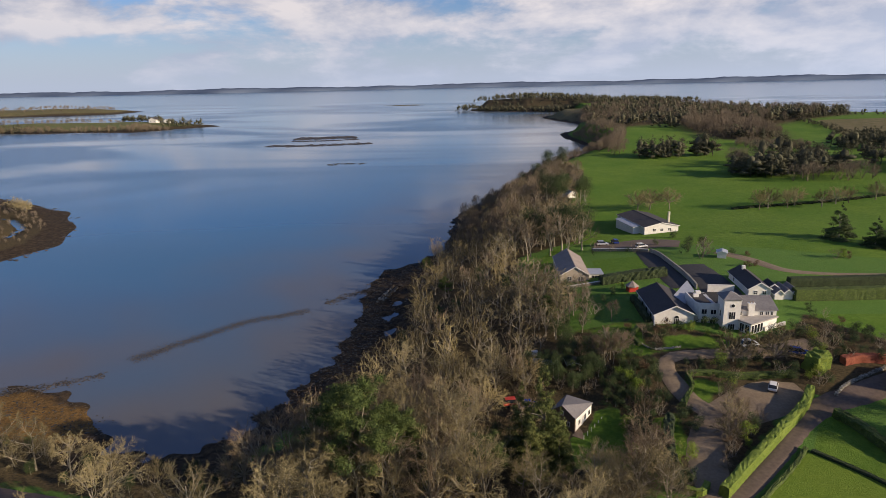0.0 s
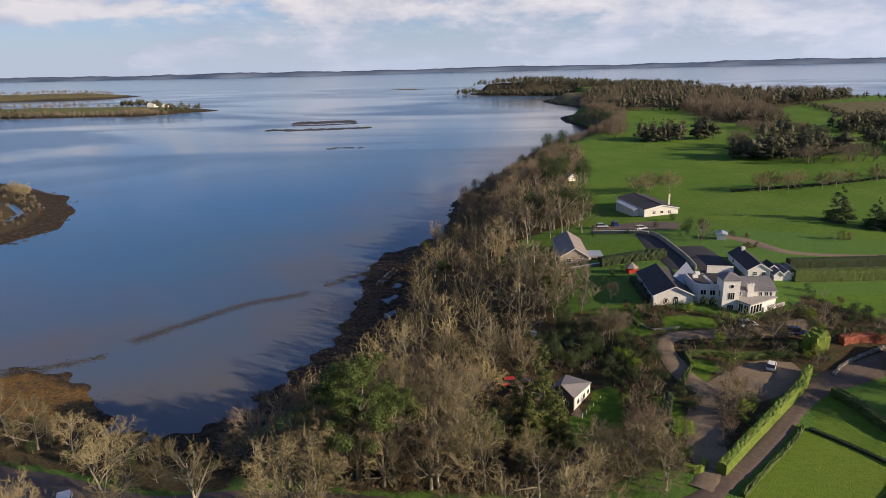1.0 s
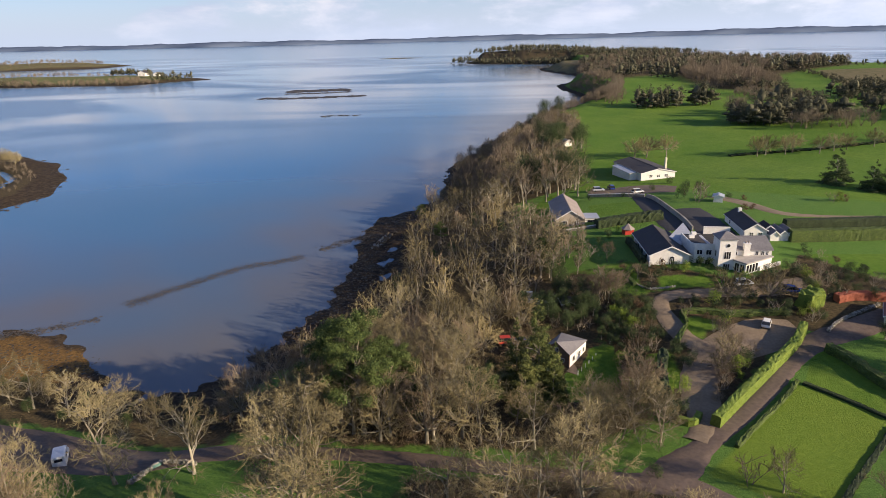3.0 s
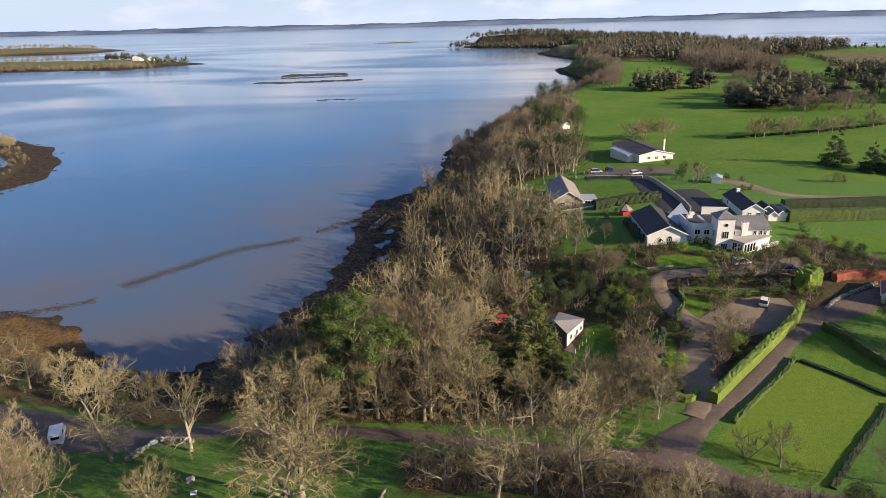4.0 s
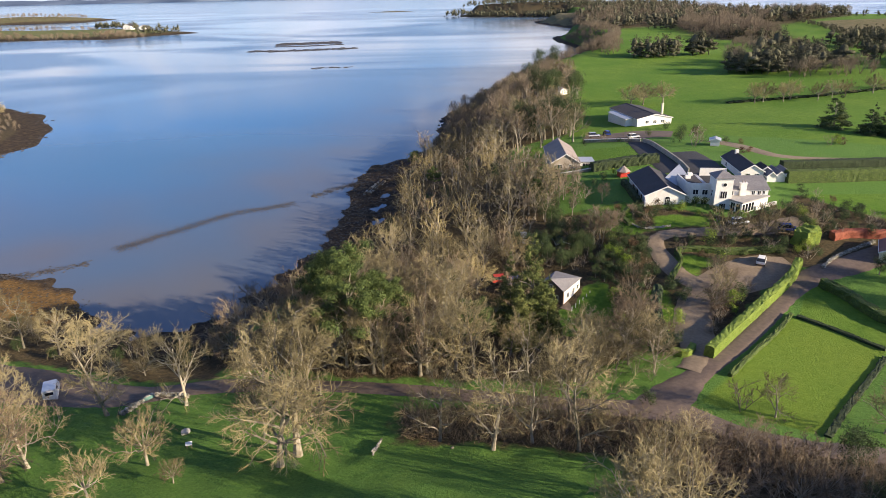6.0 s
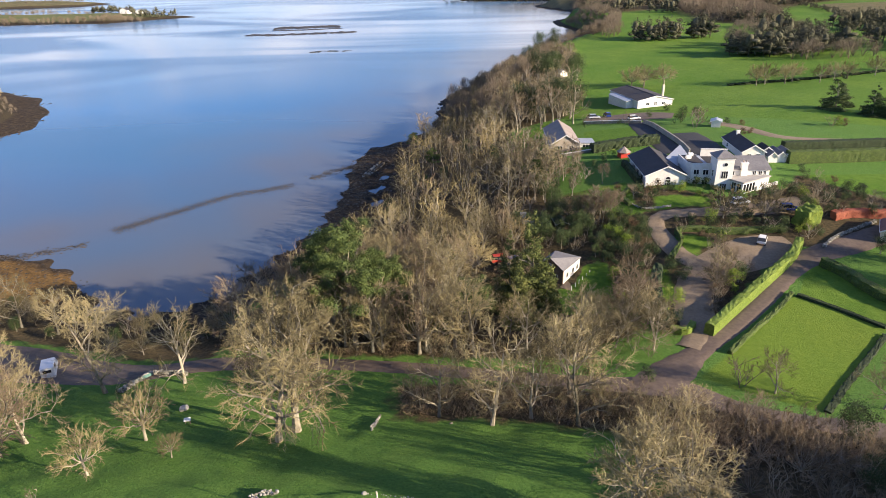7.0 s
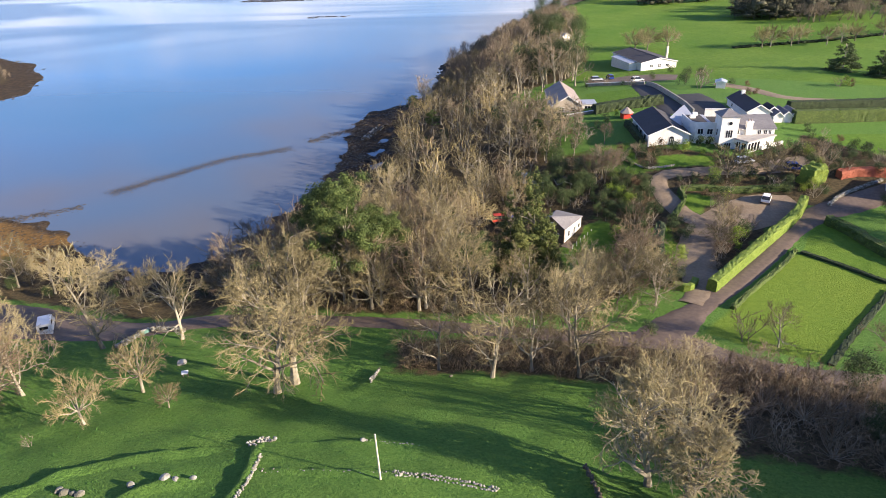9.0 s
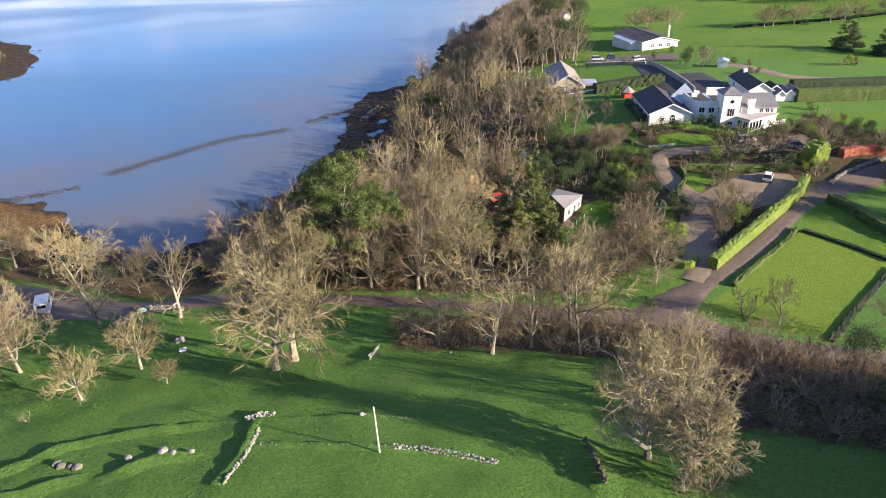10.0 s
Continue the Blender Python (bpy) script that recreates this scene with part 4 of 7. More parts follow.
def joined_trees(places, label):
    """Trees too far off to tell apart, in one mesh for the wood and one for the twigs. places: (kind, x, y, size)."""
    sets = {}
    for name, x, y, size in places:
        _, _, meshes = KINDS[name][plant_rng.randrange(len(KINDS[name]))]
        a = plant_rng.uniform(0, 6.28)
        rot = np.array(((math.cos(a), -math.sin(a), 0), (math.sin(a), math.cos(a), 0), (0, 0, 1))) * size
        z = float(height(x, y))
        for pn, me in meshes:
            co = np.empty(len(me.vertices) * 3, np.float32)
            me.vertices.foreach_get("co", co)
            lv = np.empty(len(me.loops), np.int32)
            me.loops.foreach_get("vertex_index", lv)
            tot = np.empty(len(me.polygons), np.int32)
            me.polygons.foreach_get("loop_total", tot)
            sets.setdefault((pn, me.materials[0].name), []).append((co.reshape(-1, 3) @ rot.T + np.array((x, y, z)), lv, tot))
    root = empty("woodland", Matrix.Identity(4), label=label, category="woodland", kind="stuff")
    for (pn, mat), items in sets.items():
        off = np.cumsum([0] + [len(i[0]) for i in items])
        co = np.concatenate([i[0] for i in items])
        lv = np.concatenate([i[1] + o for i, o in zip(items, off)])
        tot = np.concatenate([i[2] for i in items])
        me = bpy.data.meshes.new(pn)
        me.vertices.add(len(co)), me.loops.add(len(lv)), me.polygons.add(len(tot))
        me.vertices.foreach_set("co", co.astype(np.float32).ravel())
        me.loops.foreach_set("vertex_index", lv.astype(np.int32))
        me.polygons.foreach_set("loop_start", np.r_[0, np.cumsum(tot)[:-1]].astype(np.int32))
        me.update(calc_edges=True)
        me.materials.append(bpy.data.materials[mat])
        o = new(pn, me)
        o.parent = root
        tagged(o, kind="stuff")
    return root


def scatter(poly, count, gap, seed, test=None):
    rng = random.Random(seed)
    x0, x1 = min(p[0] for p in poly), max(p[0] for p in poly)
    y0, y1 = min(p[1] for p in poly), max(p[1] for p in poly)
    tries = [(rng.uniform(x0, x1), rng.uniform(y0, y1)) for _ in range(count * 30)]
    keep = signed(poly, np.array([p[0] for p in tries]), np.array([p[1] for p in tries])) > 0.5
    out = []
    for p, k in zip(tries, keep):
        if k and len(out) < count and all((p[0] - q[0]) ** 2 + (p[1] - q[1]) ** 2 > gap * gap for q in out) and (test is None or test(*p)):
            out.append(p)
    return out


# ---- buildings ----
def window(parent, x, y, z, yaw, w, h, cols=2, rows=2, arch=False, name="window", mat=None):
    """A window with its foot's middle at x, y, z on a wall that faces yaw (0: towards -y): a painted frame and its panes."""
    m = pose(x, y, z, 0, 0, yaw)
    t = 0.08
    bm = boxes((-w / 2, -0.05, 0, w / 2, 0.02, h))
    bm.transform(m)
    ob = part(name, bm, mat or WHITE_PAINT, parent)
    cw, rh = (w - t) / cols, (h - t) / rows
    for c in range(cols):
        for r in range(rows):
            pane = boxes((-w / 2 + t + cw * c, -0.062, t + rh * r, -w / 2 + cw * (c + 1), 0.0, rh * (r + 1)))
            pane.transform(m)
            part("pane", pane, GLASS_DARK, ob)
    if arch:
        for n, rad, dep, mt in (("arch_frame", w / 2, 0.07, WHITE_PAINT), ("pane", w / 2 - 0.09, 0.09, GLASS_DARK)):
            bm = bmesh.new()
            bmesh.ops.create_cone(bm, cap_ends=True, segments=20, radius1=rad, radius2=rad, depth=dep, matrix=Matrix.Translation((0, -0.02, h)) @ Matrix.Rotation(math.pi / 2, 4, "X"))
            bmesh.ops.bisect_plane(bm, geom=bm.verts[:] + bm.edges[:] + bm.faces[:], plane_co=(0, 0, h + 0.001), plane_no=(0, 0, -1), clear_outer=True)
            bm.transform(m)
            part(n, bm, mt, ob)
    return ob


def gable_roof(parent, x0, x1, y0, y1, eave, ridge, mat, xr=None, over=0.35, thick=0.16, trim=WHITE_PAINT):
    xr = (x0 + x1) / 2 if xr is None else xr
    sl = (ridge - eave) / (xr - x0)
    sr = (ridge - eave) / (x1 - xr)
    up = 0.18
    for side, (xe, s) in (("a", (x0 - over, sl)), ("b", (x1 + over, sr))):
        ze = eave - over * s + up
        part("roof", slab([(xe, y0 - over, ze), (xr, y0 - over, ridge + up), (xr, y1 + over, ridge + up), (xe, y1 + over, ze)], thick), mat, parent)
        part("bargeboard", slab([(xe, y0 - over - 0.06, ze + 0.03), (xr, y0 - over - 0.06, ridge + up + 0.03), (xr, y0 - over - 0.005, ridge + up + 0.03), (xe, y0 - over - 0.005, ze + 0.03)], 0.26), trim, parent)
        part("gutter", boxes((min(xe, xe + 0.02) - 0.06, y0 - over, ze - 0.14, xe - 0.002, y1 + over, ze - 0.02)), trim, parent)
    part("ridge_tiles", boxes((xr - 0.12, y0 - over, ridge + up - 0.03, xr + 0.12, y1 + over, ridge + up + 0.07), bevel=0.03), mat, parent)


def main_house():
    base = 12.0
    h = empty("house", label="large white rendered house with slate roofs and square tower", category="house")
    # gabled wing
    x0, x1, y0, y1 = 39.4, 48.2, 141.4, 158.0
    part("wing", gable_wall(x0, x1, y0, y1, base - 1, 15.0, 17.0, 43.9), RENDER_WHITE, h, "white rendered gabled wing")
    gable_roof(h, x0, x1, y0, y1, 15.0, 17.0, SLATE, 43.9, over=0.55)
    window(h, 44.3, y0, 12.5, 0, 1.3, 1.5, 3, 2, arch=True)
    window(h, 42.1, y0, 13.1, 0, 0.7, 0.9, 1, 1)
    part("porch_post", boxes((39.1, 140.9, base - 0.4, 39.4, 141.2, 14.7)), WHITE_PAINT, h)
    for y in (145, 149, 153):
        window(h, x0, y, 12.8, -90, 1.4, 1.3, 2, 1)
    # flat-roofed left wing with roof terrace
    part("wing", prism([(48.6, 150), (48.6, 143.2), (49.4, 141.9), (53.7, 141.4), (53.7, 152), (49.5, 152)], base - 1, 16.7), RENDER_WHITE, h, "white flat-roofed wing")
    part("terrace_floor", prism([(49, 149.6), (49, 143.4), (49.7, 142.3), (53.6, 141.9), (53.6, 151.6), (49.7, 151.6)], 16.7, 16.76), SLATE, h, "grey roof terrace floor")
    for q in ([(48.6, 150), (48.6, 143.2), (48.85, 143.2), (48.85, 150)], [(48.6, 143.2), (49.4, 141.9), (49.55, 142.1), (48.85, 143.2)], [(49.4, 141.9), (53.7, 141.4), (53.7, 141.65), (49.55, 142.1)]):
        part("parapet", prism(q, 16.7, 17.5), RENDER_WHITE, h)
    for x in (50.5, 52.5):
        for z in (12.5, 14.9):
            window(h, x, 141.83 - (x - 49.4) * 0.116 - 0.03, z, -6, 1.25, 1.25, 2, 1)
    # tower
    tx0, tx1, ty0, ty1 = 53.7, 57.4, 138.5, 142.6
    part("tower", boxes((tx0, ty0, base - 1, tx1, ty1, 19.5)), RENDER_WHITE, h, "square white tower")
    bm = bmesh.new()
    o = 0.35
    ring = [bm.verts.new(p) for p in ((tx0 - o, ty0 - o, 19.5), (tx1 + o, ty0 - o, 19.5), (tx1 + o, ty1 + o, 19.5), (tx0 - o, ty1 + o, 19.5))]
    ring2 = [bm.verts.new((v.co.x, v.co.y, 19.66)) for v in ring]
    tip = bm.verts.new(((tx0 + tx1) / 2, (ty0 + ty1) / 2, 21.0))
    bm.faces.new(ring[::-1])
    for i in range(4):
        bm.faces.new((ring[i], ring[(i + 1) % 4], ring2[(i + 1) % 4], ring2[i]))
        bm.faces.new((ring2[i], ring2[(i + 1) % 4], tip))
    part("tower_roof", bm, SLATE_GREY, h, "low pyramid slate roof")
    part("cornice", boxes((tx0 - 0.12, ty0 - 0.12, 19.2, tx1 + 0.12, ty1 + 0.12, 19.498)), WHITE_PAINT, h)
    window(h, 55.6, ty0, 14.9, 0, 1.5, 1.75, 3, 1)
    window(h, 55.6, ty0, 12.3, 0, 1.5, 1.5, 3, 1)
    window(h, tx0, 140.3, 15.0, -90, 0.8, 1.5, 1, 2)
    bm = bmesh.new()
    bmesh.ops.create_cone(bm, cap_ends=True, segments=24, radius1=0.48, radius2=0.48, depth=0.1, matrix=Matrix.Translation((55.6, ty0 - 0.03, 18.1)) @ Matrix.Rotation(math.pi / 2, 4, "X"))
    rw = part("round_window", bm, WHITE_PAINT, h)
    bm = bmesh.new()
    bmesh.ops.create_cone(bm, cap_ends=True, segments=24, radius1=0.38, radius2=0.38, depth=0.14, matrix=Matrix.Translation((55.6, ty0 - 0.03, 18.1)) @ Matrix.Rotation(math.pi / 2, 4, "X"))
    part("pane", bm, GLASS_DARK, rw)
    # right block
    rx0, rx1, ry0, ry1 = 57.4, 66.4, 141.0, 150.5
    bm = gable_wall(ry0, ry1, rx0, rx1, base - 1, 16.2, 18.0)
    bm.transform(Matrix(((0, 1, 0, 0), (1, 0, 0, 0), (0, 0, 1, 0), (0, 0, 0, 1))))
    bmesh.ops.recalc_face_normals(bm, faces=bm.faces)
    part("wing", bm, RENDER_WHITE, h, "two-storey white main block")
    ym, o = (ry0 + ry1) / 2, 0.3
    for ya in (ry0 - o, ry1 + o):
        zs = 16.2 - o * 1.8 / 4.75 + 0.15
        part("roof", slab([(rx0 + 0.02, ya, zs), (rx1 + o, ya, zs), (rx1 + o, ym, 18.15), (rx0 + 0.02, ym, 18.15)], 0.15), SLATE_GREY, h)
        part("gutter", boxes((rx0 + 0.4, ya - 0.05, zs - 0.13, rx1 + o, ya + 0.05, zs - 0.152 + 0.0)), WHITE_PAINT, h)
    for x, w in ((58.3, 0.9), (63.1, 0.8), (64.4, 0.8), (65.4, 0.6)):
        window(h, x, ry0, 14.9, 0, w, 1.0, 2, 1)
    ch = part("chimney", boxes((60.0, 140.5, base - 1, 61.3, 141.4, 17.7)), RENDER_WHITE, h)
    part("chimney_cap", boxes((59.9, 140.4, 17.7, 61.4, 141.5, 17.9)), WHITE_PAINT, ch)
    for x in (60.35, 60.95):
        bm = bmesh.new()
        bmesh.ops.create_cone(bm, cap_ends=True, segments=10, radius1=0.16, radius2=0.13, depth=0.5, matrix=Matrix.Translation((x, 140.95, 18.13)))
        part("chimney_pot", bm, ROOF_TAN, ch)
    # sun room in front of the tower
    part("sun_room", prism([(57.2, 138.4), (58.9, 135.9), (62.5, 138.2), (66.6, 140.98), (57.42, 140.98)], base - 0.6, 14.6), RENDER_WHITE, h, "white sun room")
    part("flat_roof", prism([(56.9, 138.3), (58.8, 135.4), (62.8, 137.9), (66.7, 140.4), (66.3, 140.98), (57.42, 140.98)], 14.6, 14.9), FLAT_ROOF, h, "pale grey felt flat roof")
    d = math.degrees(math.atan2(2.3, 3.6))
    for k in range(4):
        u = 0.14 + 0.24 * k
        window(h, 58.9 + 3.6 * u, 135.9 + 2.3 * u, 12.3, d, 0.9, 2.0, 1, 1)
    for k in range(2):
        u = 0.28 + 0.44 * k
        window(h, 57.2 + 1.7 * u, 138.4 - 2.5 * u, 12.3, -56, 1.1, 2.0, 2, 1)
    part("terrace_wall", prism([(62.9, 137.9), (68.9, 141.4), (68.7, 141.7), (62.75, 138.2)], base - 1.2, 13.2), RENDER_WHITE, h)
    # link roof of pale sheet between the wings
    part("link_roof", slab([(46.2, 151.2, 16.2), (47.9, 147.2, 15.4), (52.2, 154.4, 16.3), (52.2, 160.6, 17.0)], 0.12), SHEET_PALE, h, "pale blue-grey sheet roof")
    part("link_wall", prism([(46.6, 151.4), (48.4, 148.2), (52, 154.6), (52, 160)], base, 15.2), RENDER_WHITE, h)
    for x, y in ((50.0, 148.0), (51.2, 150.4)):
        part("terrace_box", boxes((x, y, 16.76, x + 1.2, y + 0.8, 17.5), bevel=0.05), WHITE_PAINT, h)
    part("terrace_screen", slab([(51.6, 146.5, 18.0), (52.3, 146.6, 18.0), (53.4, 143.0, 16.9), (52.7, 142.9, 16.9)], 0.06), SHEET_PALE, h)
    return h


main_house()


def simple_house(m, x0, x1, y0, y1, eave, ridge, wall, roof, label, windows, xr=None, name="house", deep=1.5, chimney=None):
    h = empty(name, m, label=label, category="house" if name == "house" else name.replace("_", " "))
    part("wall", gable_wall(x0, x1, y0, y1, -deep, eave, ridge, xr), wall, h)
    gable_roof(h, x0, x1, y0, y1, eave, ridge, roof, xr)
    for w in windows:
        window(h, *w)
    if chimney:
        x, y = chimney
        part("chimney", boxes((x - 0.4, y - 0.4, eave, x + 0.4, y + 0.4, ridge + 1.0)), wall, h)
    return h


bung = simple_house(pose(26.1, 178.5, 10.3, 0, 0, 0), -4.1, 4.1, 0, 20, 2.5, 5.0, RENDER_TAN, ROOF_TAN, "tan rendered bungalow with tan tiled gable roof", [(-1.6, 0, 0.8, 0, 1.4, 1.2), (1.6, 0, 0.8, 0, 1.4, 1.2), (4.1, 6, 0.8, 90, 1.4, 1.2), (4.1, 13, 0.8, 90, 1.4, 1.2)])
part("extension", boxes((4.11, 1.5, -1.5, 8.2, 6.5, 2.3)), RENDER_WHITE, bung, "white flat-roofed extension")
part("flat_roof", boxes((4.12, 1.2, 2.3, 8.5, 6.8, 2.5)), SHEET_PALE, bung)
window(bung, 6.2, 1.5, 0.6, 0, 2.4, 1.4, 3, 1)

club = simple_house(pose(58.6, 231.8, 11.6, 0, 0, 13), 0.2, 13.5, 0.5, 24, 2.6, 4.0, RENDER_WHITE, SLATE, "long low white clubhouse with dark roof", [(4, 0.5, 0.9, 0, 1.3, 1.0), (7, 0.5, 0.9, 0, 1.3, 1.0), (10, 0.5, 0.9, 0, 1.3, 1.0), (0.2, 5, 0.9, -90, 1.5, 1.0), (0.2, 9, 0.9, -90, 1.5, 1.0), (0.2, 13, 0.9, -90, 1.5, 1.0), (0.2, 18, 0.9, -90, 1.5, 1.0)])
part("annex", boxes((-2.6, 4, -1.5, 0.18, 19, 2.1)), RENDER_WHITE, club)
part("annex_roof", slab([(-2.9, 3.7, 2.15), (0.1, 3.7, 2.55), (0.1, 19.3, 2.55), (-2.9, 19.3, 2.15)], 0.12), SHEET_PALE, club)
part("chimney", boxes((11.2, 4, 2.5, 11.9, 4.7, 7.2), bevel=0.05), RENDER_CREAM, club, "tall cream chimney stack")

def cottage():
    """A small cottage with a gable front whose roof is hipped behind."""
    h = empty("cottage", pose(16.3, 110.4, 5.2), label="small white cottage with a grey slate roof and timber gable", category="house")
    b, r, k, l, a = (0.2, -4.3), (4.1, 1.6), (-0.2, 4.5), (-4.1, -1.4), (-1.95, -2.8)
    part("wall", prism([b, r, k, l], -1.5, 2.65), RENDER_WHITE, h)
    e, t = 2.75, 4.7
    for p, q in ((b, r), (r, k), (k, l)):
        cx, cy = (p[0] + q[0]) / 2, (p[1] + q[1]) / 2
        g = 1.07
        part("roof", slab([(p[0] * g, p[1] * g, e), (q[0] * g, q[1] * g, e), (a[0] * 1.1, a[1] * 1.1, t)], 0.14), SLATE_GREY, h)
    n = Vector((b[1] - l[1], l[0] - b[0], 0)).normalized()
    bm = bmesh.new()
    front = [Vector((l[0], l[1], -1.2)), Vector((b[0], b[1], -1.2)), Vector((b[0], b[1], 2.65)), Vector((a[0], a[1], 4.5)), Vector((l[0], l[1], 2.65))]
    near = [bm.verts.new(p + n * 0.06) for p in front]
    back_v = [bm.verts.new(p - n * 0.25) for p in front]
    bm.faces.new(near), bm.faces.new(back_v[::-1])
    for i in range(5):
        bm.faces.new((near[i], back_v[i], back_v[(i + 1) % 5], near[(i + 1) % 5]))
    bmesh.ops.recalc_face_normals(bm, faces=bm.faces)
    part("gable", bm, WOOD_BROWN, h, "brown timber gable front")
    yaw = math.degrees(math.atan2(b[1] - l[1], b[0] - l[0]))
    for u, z, w in ((0.3, 0.7, 1.0), (0.72, 0.7, 0.9), (0.5, 2.6, 0.6)):
        window(h, l[0] + (b[0] - l[0]) * u + n.x * 0.06, l[1] + (b[1] - l[1]) * u + n.y * 0.06, z, yaw, w, 0.9, 2, 1)
    yaw2 = math.degrees(math.atan2(r[1] - b[1], r[0] - b[0]))
    for u in (0.25, 0.6, 0.85):
        window(h, b[0] + (r[0] - b[0]) * u, b[1] + (r[1] - b[1]) * u, 0.7, yaw2, 0.9, 1.1, 2, 1)
    o = Vector((0.83, -0.55, 0))
    d0, d1 = Vector((*b, 0)) - Vector((0.8, 1.2, 0)), Vector((*r, 0)) - Vector((0.4, 0.6, 0))
    part("deck", prism([(d0 + o * 0.1)[:2], (d0 + o * 2.6)[:2], (d1 + o * 2.6)[:2], (d1 + o * 0.1)[:2]], -0.6, -0.02), WOOD_BROWN, h, "timber deck")
    for i in range(6):
        p = d0.lerp(d1, i / 5) + o * 2.5
        part("deck_post", boxes((p.x - 0.05, p.y - 0.05, -0.02, p.x + 0.05, p.y + 0.05, 0.9)), WHITE_PAINT, h)
    return h


cottage()
back = simple_house(pose(69.2, 157.2, 13.4, 0, 0, -2), -2.6, 2.8, 0, 15, 2.4, 4.0, RENDER_WHITE, SLATE, "white outbuilding with dark slate roof", [(-0.9, 0, 0.9, 0, 1.0, 1.0), (1.2, 0, 0.9, 0, 1.0, 1.0), (-2.6, 11, 0.9, -90, 1.0, 1.0)], chimney=(0, 12))
part("side_gable", gable_wall(2.85, 5.6, 2.0, 6.5, -1.5, 2.0, 3.0), RENDER_WHITE, back)
gable_roof(back, 2.85, 5.6, 2.0, 6.5, 2.0, 3.0, SLATE, over=0.2)
for k in range(3):
    simple_house(pose(73.6 + 2.15 * k, 156.0 + 0.25 * k, 13.3), -1.06, 1.06, 0, 5.5, 1.7, 2.6, RENDER_WHITE, SLATE_GREY, "small white gabled shed in a row", [], name="shed")
shed = simple_house(pose(72.3, 192.5, 13.6, 0, 0, -20), -1.3, 1.3, 0, 3.2, 1.9, 2.3, RENDER_WHITE, SHEET_PALE, "small white flat-topped shed by the course", [], name="shed")
simple_house(pose(43, 314, 10.3, 0, 0, 30), -2.2, 2.2, 0, 5, 2.2, 3.2, RENDER_WHITE, SHEET_PALE, "small pale hut among trees by the course", [], name="shed")

# red play house
ph = empty("playhouse", pose(39.3, 164.6, 12.9, 0, 0, 10), label="red painted garden playhouse with open ribbed roof", category="playhouse")
part("body", boxes((-1.2, -1.2, -0.4, 1.2, 1.2, 1.3)), RED_PAINT, ph)
bm = bmesh.new()
bmesh.ops.create_cone(bm, cap_ends=True, segments=6, radius1=1.9, radius2=0.1, depth=1.4, matrix=Matrix.Translation((0, 0, 2.0)))
part("roof", bm, ROOF_TAN, ph, "pale ribbed conical roof")

# ---- walls and hedges ----
hedge_rng = np.random.default_rng(8)


def hedge(pts, tall, label, leaf=LEAF_HEDGE, density=42, size=0.11, name="hedge", rough=0.06):
    """A clipped hedge along (x, y, half width), standing on the ground."""
    c = curve_points(pts, 0.7)
    _, nrm = along(c)
    prof = [(-1, -0.3), (-1.0, 0.35), (-0.97, 0.7), (-0.88, 0.97), (-0.45, 1.0), (0, 1.01), (0.45, 1.0), (0.88, 0.97), (0.97, 0.7), (1.0, 0.35), (1, -0.3)]
    k = len(prof)
    co = np.zeros((len(c), k, 3))
    for i, ((x, y, w), (nx, ny)) in enumerate(zip(c, nrm)):
        z = float(height(x, y))
        for j, (u, t) in enumerate(prof):
            w2 = w * u * (1 + hedge_rng.normal() * rough)
            co[i, j] = (x + nx * w2, y + ny * w2, z + tall * t * (1 + hedge_rng.normal() * rough * 0.5 if t > 0 else 1))
    f = [(i * k + j, i * k + j + 1, (i + 1) * k + j + 1, (i + 1) * k + j) for i in range(len(c) - 1) for j in range(k - 1)]
    f += [tuple(range(k))[::-1], tuple(range((len(c) - 1) * k, len(c) * k))]
    root = empty(name, Matrix.Identity(4), label=label, category="hedge")
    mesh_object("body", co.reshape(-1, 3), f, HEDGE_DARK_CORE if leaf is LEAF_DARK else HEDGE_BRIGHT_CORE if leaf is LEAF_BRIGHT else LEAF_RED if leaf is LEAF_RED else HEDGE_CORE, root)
    a, b = co[:-1, :-1].reshape(-1, 3), co[1:, 1:].reshape(-1, 3)
    e, g = co[:-1, 1:].reshape(-1, 3), co[1:, :-1].reshape(-1, 3)
    area = np.linalg.norm(np.cross(b - a, e - g), axis=1) / 2
    n = int(area.sum() * density)
    q = hedge_rng.choice(len(area), n, p=area / area.sum())
    s, t = hedge_rng.random((n, 1)), hedge_rng.random((n, 1))
    p = a[q] * (1 - s) * (1 - t) + e[q] * (1 - s) * t + g[q] * s * (1 - t) + b[q] * s * t
    up = np.cross(b - a, e - g)[q]
    up /= np.linalg.norm(up, axis=1)[:, None] + 1e-9
    d1 = hedge_rng.normal(size=(n, 3))
    d1 -= up * (0.75 * (d1 * up).sum(1))[:, None]
    d1 /= np.linalg.norm(d1, axis=1)[:, None]
    d2 = np.cross(d1, up + 0.4 * hedge_rng.normal(size=(n, 3))); d2 /= np.linalg.norm(d2, axis=1)[:, None]
    r = size * (0.6 + 0.8 * hedge_rng.random((n, 1)))
    new("leaves", quads_mesh("leaves", np.stack([p - d1 * r, p + d2 * r * 0.6, p + d1 * r, p - d2 * r * 0.6], 1), leaf)).parent = root
    return root


